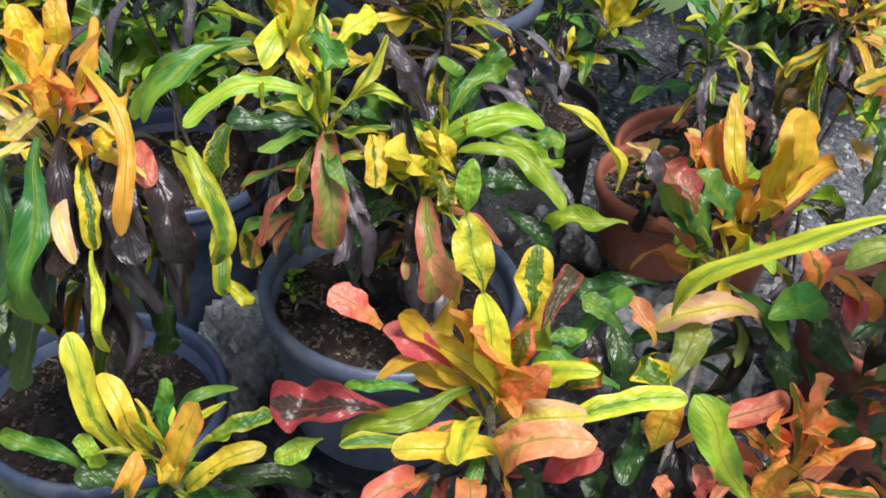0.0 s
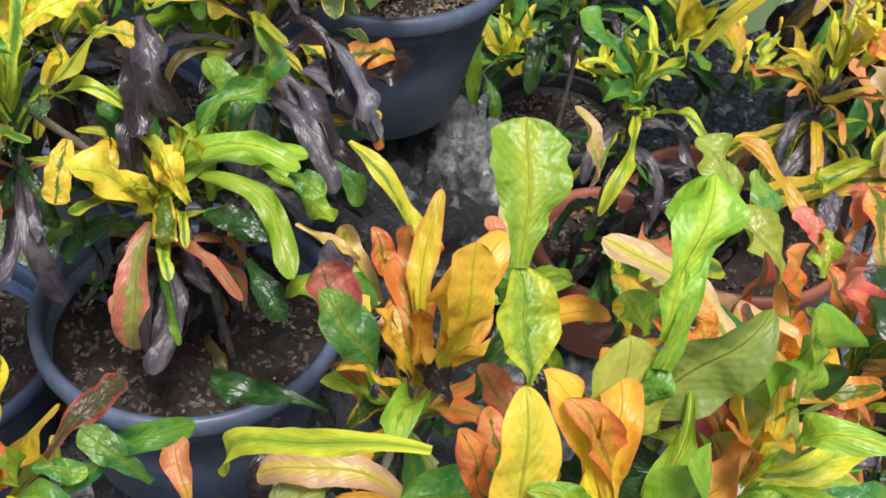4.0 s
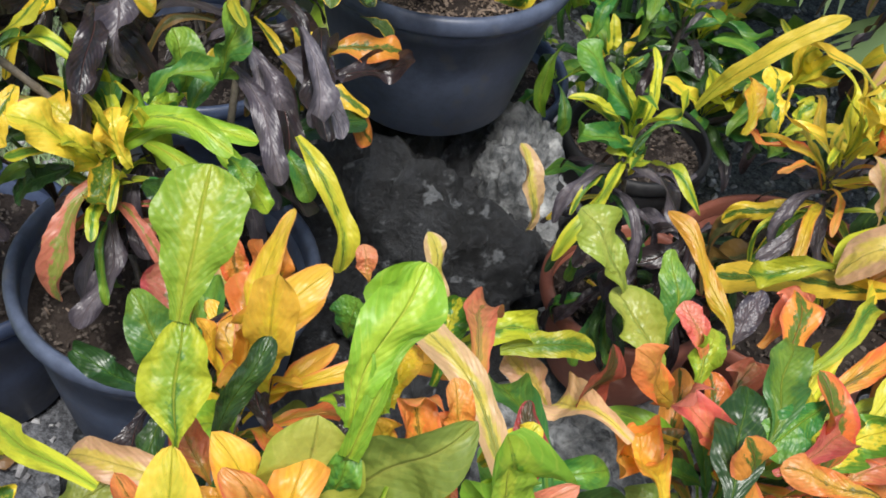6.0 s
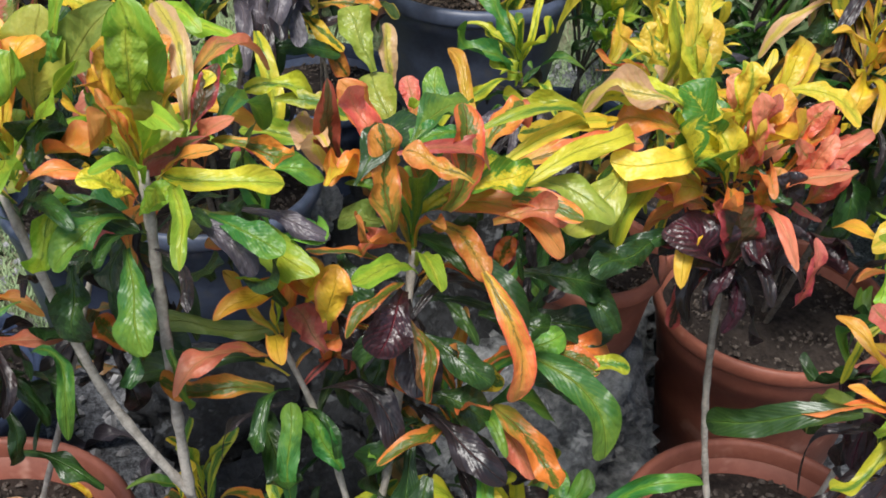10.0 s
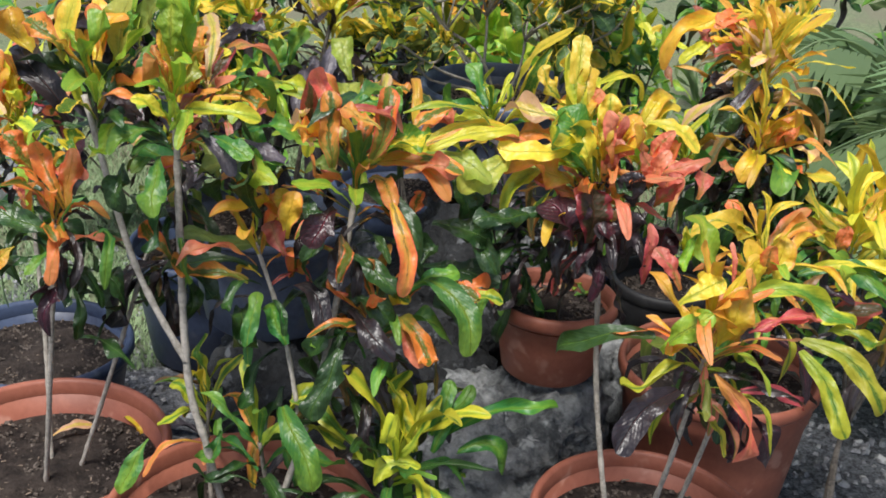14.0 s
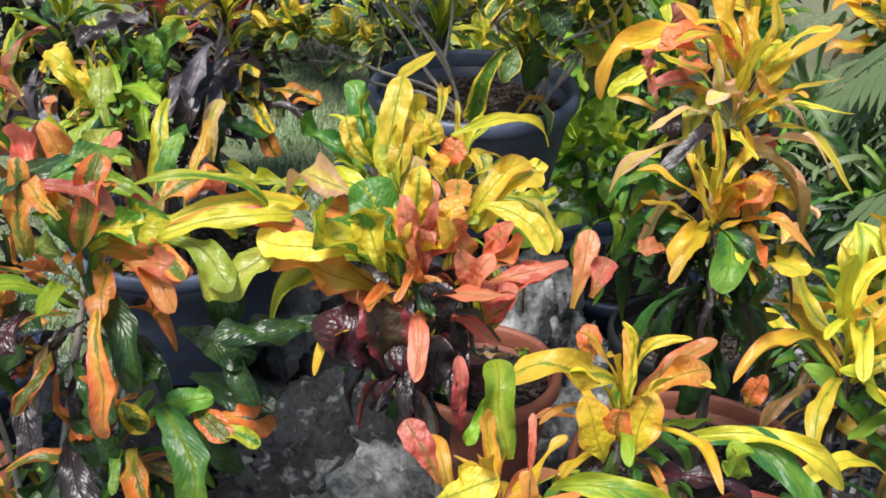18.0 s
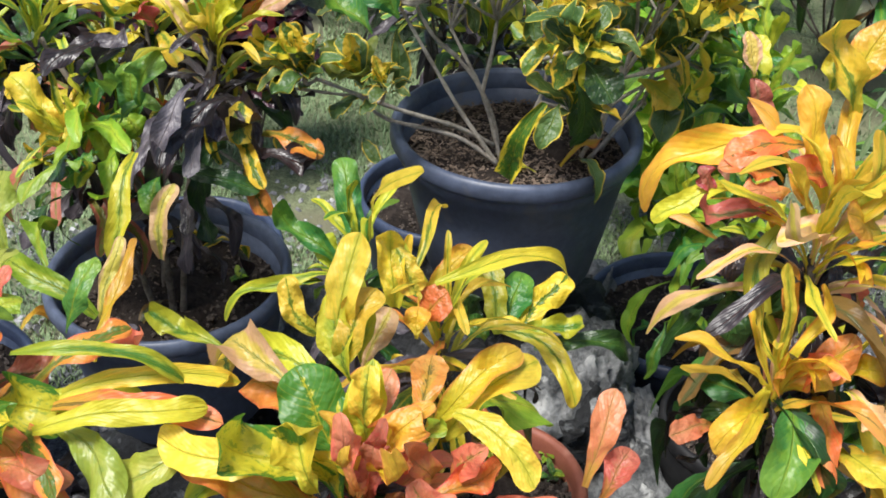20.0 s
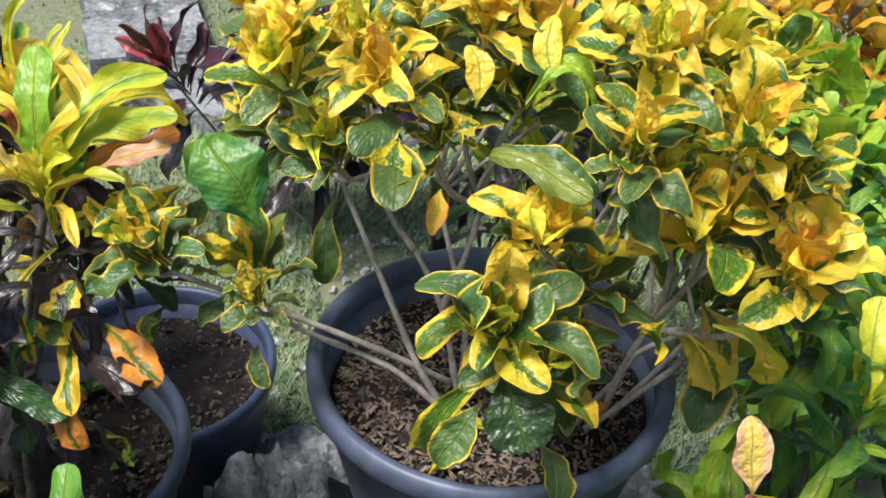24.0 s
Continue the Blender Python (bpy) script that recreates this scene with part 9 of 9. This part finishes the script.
PN = croton((0.0, 2.23, 0.27), "thin-stemmed croton with yellow-green leaves beside the black pot")
for k, (qx, qy, qz) in enumerate(((0.00, 2.20, 0.80), (0.06, 2.26, 0.86), (0.17, 2.22, 0.84), (-0.12, 2.32, 0.80), (0.30, 2.14, 0.74), (-0.22, 2.34, 0.88), (0.22, 2.10, 0.70))):
    stem(PN, [(0.0 + 0.02 * (k % 3), 2.23, 0.25), (0.04, 2.23, 0.45), (qx, qy, qz - 0.02)], 0.007, 0.004, TWIG, 70 + k)
    crown(PN, (qx, qy, qz), (qx - 0.1, qy - 2.2, 0.5), 15, 0.085, ("lemon", "lime", "green"), ("lime", "green", "lime"), ("green", "lime", "deep"), ("oval", "strap"), 71 + k, 0.36)
    skirt(PN, (qx, qy, qz - 0.06), 7, 0.11, ("green", "lime", "deep"), 81 + k, 0.3, "oval", 0.2)

PC = croton((-0.33, 1.84, 0.36), "thin-stemmed dark croton behind the rock")
for k, (qx, qy, qz) in enumerate(((-0.30, 1.80, 0.86), (-0.40, 1.88, 0.74), (-0.24, 1.90, 0.78))):
    stem(PC, [(-0.33 + 0.03 * k, 1.84, 0.34), (-0.33, 1.84, 0.55), (qx, qy, qz - 0.02)], 0.007, 0.005, TWIG, 90 + k)
    crown(PC, (qx, qy, qz), (0, 0, 1), 18, 0.15, ("streak", "lemon"), ("deep", "streak", "dark"), ("dark", "dry"), "strap", 91 + k, 0.19)

# ---- shrubs and palm beyond ----
def far_shrub(name, place, label, category, spots, size, inner, middle, outer, shape, width, seed, count=22, spread=1.0):
    bush = thing(name, place, label, category, "shrubs behind the pots")
    for k, (qx, qy, qz) in enumerate(spots):
        stem(bush, [place, (place[0] * 0.5 + qx * 0.5, place[1] * 0.5 + qy * 0.5, qz * 0.4), (qx, qy, qz - 0.02)], 0.009, 0.005, TWIG, seed + k)
        crown(bush, (qx, qy, qz), (qx - place[0], qy - place[1], 0.5), count, size, inner, middle, outer, shape, seed + 20 + k, width, spread)
    return bush


def spots_round(x, y, z, rx, ry, rz, count, seed):
    r = random.Random(seed)
    return [(x + rx * r.uniform(-1, 1), y + ry * r.uniform(-1, 1), z + rz * r.uniform(-1, 1)) for _ in range(count)]


far_shrub("wine_croton", (-1.13, 1.45, 0.0), "dark wine-red leafy shrub on the lawn", "shrub", ((-1.17, 1.45, 0.45), (-1.09, 1.50, 0.36), (-1.06, 1.43, 0.30), (-1.19, 1.57, 0.50), (-1.11, 1.39, 0.42), (-1.20, 1.37, 0.50), (-1.12, 1.13, 0.40), (-1.14, 1.53, 0.42)), 0.15, ("wine", "red"), ("wine", "dark"), ("wine", "dark"), "oval", 0.40, 300, 20)
far_shrub("green_shrub", (-0.45, 2.48, 0.0), "glossy light green broad-leaved shrub", "shrub",
          ((-0.93, 2.40, 0.60), (-0.84, 2.46, 0.60), (-0.69, 2.40, 0.58), (-0.76, 2.50, 0.50), (-0.52, 2.37, 0.55), (-0.87, 2.39, 0.55), (-0.70, 2.51, 0.40), (-0.44, 2.35, 0.30), (-0.44, 2.43, 0.30), (-0.59, 2.49, 0.35), (-0.64, 2.49, 0.40), (-0.70, 2.37, 0.40), (-0.44, 2.31, 0.40)), 0.13, ("lime", "lime", "green"), ("lime", "green", "lime"), ("green", "lime"), ("oval", "round"), 0.56, 340, 16)
far_shrub("golden_shrub", (-1.15, 2.65, 0.0), "orange-yellow leafy shrub further back", "shrub",
          ((-1.43, 2.35, 0.50), (-1.25, 2.43, 0.55), (-1.45, 2.59, 0.50), (-1.26, 2.60, 0.50), (-1.27, 2.49, 0.60), (-1.25, 2.39, 0.50), (-1.44, 2.70, 0.50), (-1.45, 2.33, 0.45)), 0.15, ("gold", "yellow"), ("gold", "bronze"), ("bronze", "gold"), "oval", 0.36, 380, 20)
for k, (sx, sy) in enumerate(((-2.0, 1.95), (-2.35, 1.55), (-1.85, 2.75), (-2.5, 2.3))):
    far_shrub("dark_shrub", (sx, sy, 0.0), "dark green and yellow leafy shrub far back on the lawn", "shrub", spots_round(sx, sy, 0.42, 0.24, 0.24, 0.18, 9, 700 + k), 0.17, ("yellow", "streak", "green"), ("deep", "green", "dark"), ("dark", "deep", "wine"), ("strap", "oval"), 0.28, 720 + 40 * k, 18)
far_shrub("dark_shrub", (-0.2, 3.05, 0.0), "dark green strap-leaved shrub at the lawn's edge", "shrub", spots_round(-0.2, 3.05, 0.4, 0.35, 0.25, 0.16, 11, 9), 0.2, ("green", "frond"), ("deep", "frond"), ("deep", "green"), "strap", 0.12, 500, 24)
far_shrub("golden_shrub", (-0.8, 3.5, 0.0), "yellow and green leafy shrub far on the lawn", "shrub", spots_round(-0.8, 3.5, 0.5, 0.4, 0.3, 0.2, 9, 10), 0.17, ("gold", "yellow"), ("green", "gold"), ("bronze", "deep"), "oval", 0.34, 540, 18)
far_shrub("yellow_shrub", (-0.75, 2.05, 0.0), "yellow and dark green croton shrub on the lawn", "shrub", spots_round(-0.75, 2.05, 0.55, 0.16, 0.16, 0.2, 6, 6), 0.14, ("yellow", "lemon"), ("streak", "rimmed"), ("dark", "deep"), "strap", 0.2, 420)
for k, (sx, sy, sr) in enumerate(((-0.5, 4.3, 0.45), (-1.45, 4.1, 0.5), (-1.7, 3.35, 0.45), (0.35, 4.2, 0.4))):
    far_shrub("tall_shrub", (sx, sy, 0.0), "dense dark green and yellow shrub beyond the lawn", "shrub", spots_round(sx, sy, 0.55, sr, 0.3, 0.28, 9, 760 + k), 0.22, ("yellow", "green", "streak"), ("deep", "green", "frond"), ("deep", "dark", "bronze"), ("oval", "strap"), 0.32, 900 + 40 * k, 16)
far_shrub("low_shrub", (0.30, 2.62, 0.0), "low green and yellow leafy plant on the gravel", "shrub", spots_round(0.30, 2.62, 0.36, 0.2, 0.2, 0.12, 7, 8), 0.14, ("yellow", "lemon"), ("green", "deep"), ("deep", "dark"), "oval", 0.34, 460)


def palm(place, label, fronds, seed):
    """A small feather palm: arching ribs with paired leaflets."""
    rnd = random.Random(seed)
    tree = thing("palm", place, label, "palm", "shrubs behind the pots")
    for k in range(fronds):
        a = 6.283 * k / fronds + rnd.uniform(-0.25, 0.25)
        out, length, rise = Vector((math.cos(a), math.sin(a), 0)), rnd.uniform(0.55, 0.78), rnd.uniform(0.8, 1.35)
        pts = [out * (length * s) + Vector((0, 0, 0.1 + rise * (1.7 * s - 1.25 * s * s))) for s in (0.02, 0.25, 0.5, 0.75, 1.0)]
        rib = part("frond_rib", tube("frond_rib", pts, 0.008, 0.002, 6, 0.0, k), LEAF["frond"], tree)
        side = Vector((-out.y, out.x, 0))
        verts, faces = [], []
        for i in range(26):
            s = 0.16 + 0.82 * i / 25
            j = min(int(s * 4), 3)
            base = pts[j].lerp(pts[j + 1], s * 4 - j)
            along = (pts[j + 1] - pts[j]).normalized()
            for sgn in (-1, 1):
                long = 0.34 * math.sin(math.pi * min(1, 0.25 + 0.7 * s)) * rnd.uniform(0.9, 1.1)
                way = (side * sgn + along * 0.75 + Vector((0, 0, -0.18))).normalized()
                wide = along.cross(way).cross(way).normalized() * 0.0145
                n0 = len(verts)
                for q, ww in ((0.0, 0.5), (0.35, 1.0), (0.7, 0.75), (1.0, 0.05)):
                    p = base + way * (long * q) + Vector((0, 0, -0.10 * q * q * long * 2))
                    verts += [tuple(p - wide * ww), tuple(p + wide * ww)]
                for q in range(3):
                    faces.append((n0 + 2 * q, n0 + 2 * q + 1, n0 + 2 * q + 3, n0 + 2 * q + 2))
        part("frond_blade", mesh_of("frond_blade", verts, faces), LEAF["frond"], rib)
    return tree


palm((0.86, 3.08, 0.05), "small grey-green feather palm on the gravel behind the pots", 13, 7)
palm((0.10, 3.45, 0.0), "small green feather palm further back on the lawn", 11, 8)

# ---- litter, pebbles and grass ----
gravel = new("gravel", crumbs("gravel", 9000, 1.75, lambda x, y: ground_z(x + 0.55, y + 1.7), 0.0075, 21, 0.7))
gravel.location = (0.55, 1.7, 0.0)
gravel.data.materials.append(PEBBLE)
tagged(gravel, "loose grey gravel over dark soil between the pots", "gravel", "", "stuff")


def lawn(count, seed):
    rnd = random.Random(seed)
    verts, faces = [], []
    for _ in range(count):
        x, y = -0.3 - 3.3 * rnd.random() ** 2.0, rnd.gauss(1.8, 0.7)
        if x > -0.55 and rnd.random() < (x + 0.55) / 0.3:
            continue
        if noise.noise(Vector((x * 2.2, y * 2.2, 4.0))) < -0.38 or rnd.random() < (-1.6 - x) / 2.0:
            continue
        z, a, hgt = ground_z(x, y), rnd.uniform(0, 6.28), rnd.uniform(0.010, 0.034)
        dx, dy = math.cos(a), math.sin(a)
        lean = rnd.uniform(0.2, 1.2) * hgt
        k = len(verts)
        verts += [(x - dy * 0.0022, y + dx * 0.0022, z), (x + dy * 0.0022, y - dx * 0.0022, z), (x + dx * lean, y + dy * lean, z + hgt)]
        faces.append((k, k + 1, k + 2))
    ob = new("grass", mesh_of("grass", verts, faces, False))
    ob.data.materials.append(GRASS)
    return tagged(ob, "short worn pale green lawn grass", "grass", "", "stuff")


lawn(110000, 22)
rnd = random.Random(77)
for k in range(70):
    x, y = rnd.uniform(-0.5, 1.3), rnd.uniform(0.7, 2.4)
    fallen = new("fallen_leaf", leaf_mesh(rnd.choice(("spoon", "strap")), rnd.choice((0.1, 0.2, 0.32)), rnd.choice((-0.6, 0.6, 1.4)), 0.35, k % 4, 0.26, rnd.choice((-0.12, 0.05))))
    fallen.material_slots[0].link = "OBJECT"
    fallen.material_slots[0].material = LEAF[rnd.choice(("dry", "bronze", "dry", "dark", "dry", "gold"))]
    fallen.matrix_world = Matrix.LocRotScale((x, y, ground_z(x, y) + 0.008), Euler((rnd.uniform(-0.2, 0.2), rnd.uniform(-0.2, 0.2), rnd.uniform(0, 6.28))), Vector((1, 1, 1)) * rnd.uniform(0.08, 0.14))
    tagged(fallen, "curled dry fallen croton leaf on the gravel", "fallen leaf", "fallen leaves")


def slab(x, y, sx, sy, sz, turn, seed):
    """A flat broken piece of pale concrete, rough at its edges."""
    bm = bmesh.new()
    bmesh.ops.create_grid(bm, x_segments=14, y_segments=10, size=1.0)
    for v in bm.verts:
        edge = 1 + 0.10 * noise.noise(Vector((v.co.x * 2 + seed, v.co.y * 2, 0.5)))
        v.co = Vector((v.co.x * sx * edge, v.co.y * sy * edge, sz + 0.01 * noise.noise(Vector((v.co.x * 4, v.co.y * 4, seed)))))
    rim = [e for e in bm.edges if e.is_boundary]
    drop = bmesh.ops.extrude_edge_only(bm, edges=rim)
    for v in drop["geom"]:
        if isinstance(v, bmesh.types.BMVert):
            v.co.z = -0.03
    me = bpy.data.meshes.new("slab")
    bm.to_mesh(me)
    bm.free()
    me.materials.append(PALE)
    ob = new("concrete_slab", me)
    ob.location, ob.rotation_euler = (x, y, 0.0), (0, 0, turn)
    return tagged(ob, "pale weathered concrete slab lying on the lawn", "slab", "slabs on the lawn")


slab(-2.05, 0.72, 0.26, 0.17, 0.07, 0.4, 1)
slab(-1.75, 0.95, 0.22, 0.16, 0.06, 1.2, 2)


def weed(place, label, count, size, seed):
    """A tiny seedling: a few leaves spreading from one point."""
    sprout = thing("weed", place, label, "weed", "weeds in the pots")
    rnd = random.Random(seed)
    for i in range(count):
        a, rise = i * 2.39996, rnd.uniform(0.3, 1.1)
        tip = Vector(place) + Vector((math.cos(a), math.sin(a), rise)) * size * rnd.uniform(0.6, 1.2)
        leaf(sprout, rnd.choice(("green", "lime", "deep")), place, tip, size * 0.5, 0.2, None, "oval", 0.0, 0.35, i, 0.0)


for k, spot in enumerate([(0.066, 1.447, 0.512), (-0.047, 1.36, 0.512), (-0.057, 1.395, 0.512), (0.741, 1.46, 0.3), (0.471, 1.853, 0.468), (0.512, 1.85, 0.468), (0.063, 2.378, 0.335)]):
    weed(spot, "tiny green weed sprouting from the potting soil", 7, 0.022, 900 + k)
rnd = random.Random(78)
for k, spot in enumerate([(0.618, 2.084, 0.276), (0.625, 2.121, 0.276), (0.488, 1.749, 0.47), (0.474, 1.75, 0.47), (-0.0, 1.326, 0.512), (0.114, 1.349, 0.512), (0.164, 1.925, 0.738), (0.182, 1.886, 0.738), (0.276, 0.851, 0.235), (0.255, 0.99, 0.235)]):
    fallen = new("fallen_leaf", leaf_mesh("spoon", rnd.choice((0.1, 0.2, 0.32)), rnd.choice((-0.6, 0.6)), 0.35, k % 4, 0.26, 0.05))
    fallen.material_slots[0].link = "OBJECT"
    fallen.material_slots[0].material = LEAF[("gold", "yellow", "pale", "gold", "dry", "bronze")[k % 6]]
    fallen.matrix_world = Matrix.LocRotScale(Vector(spot) + Vector((0, 0, 0.006)), Euler((rnd.uniform(-0.3, 0.3), rnd.uniform(-0.3, 0.3), rnd.uniform(0, 6.28))), Vector((1, 1, 1)) * rnd.uniform(0.05, 0.085))
    tagged(fallen, "fallen yellowing croton leaf lying on the potting soil", "fallen leaf", "fallen leaves")
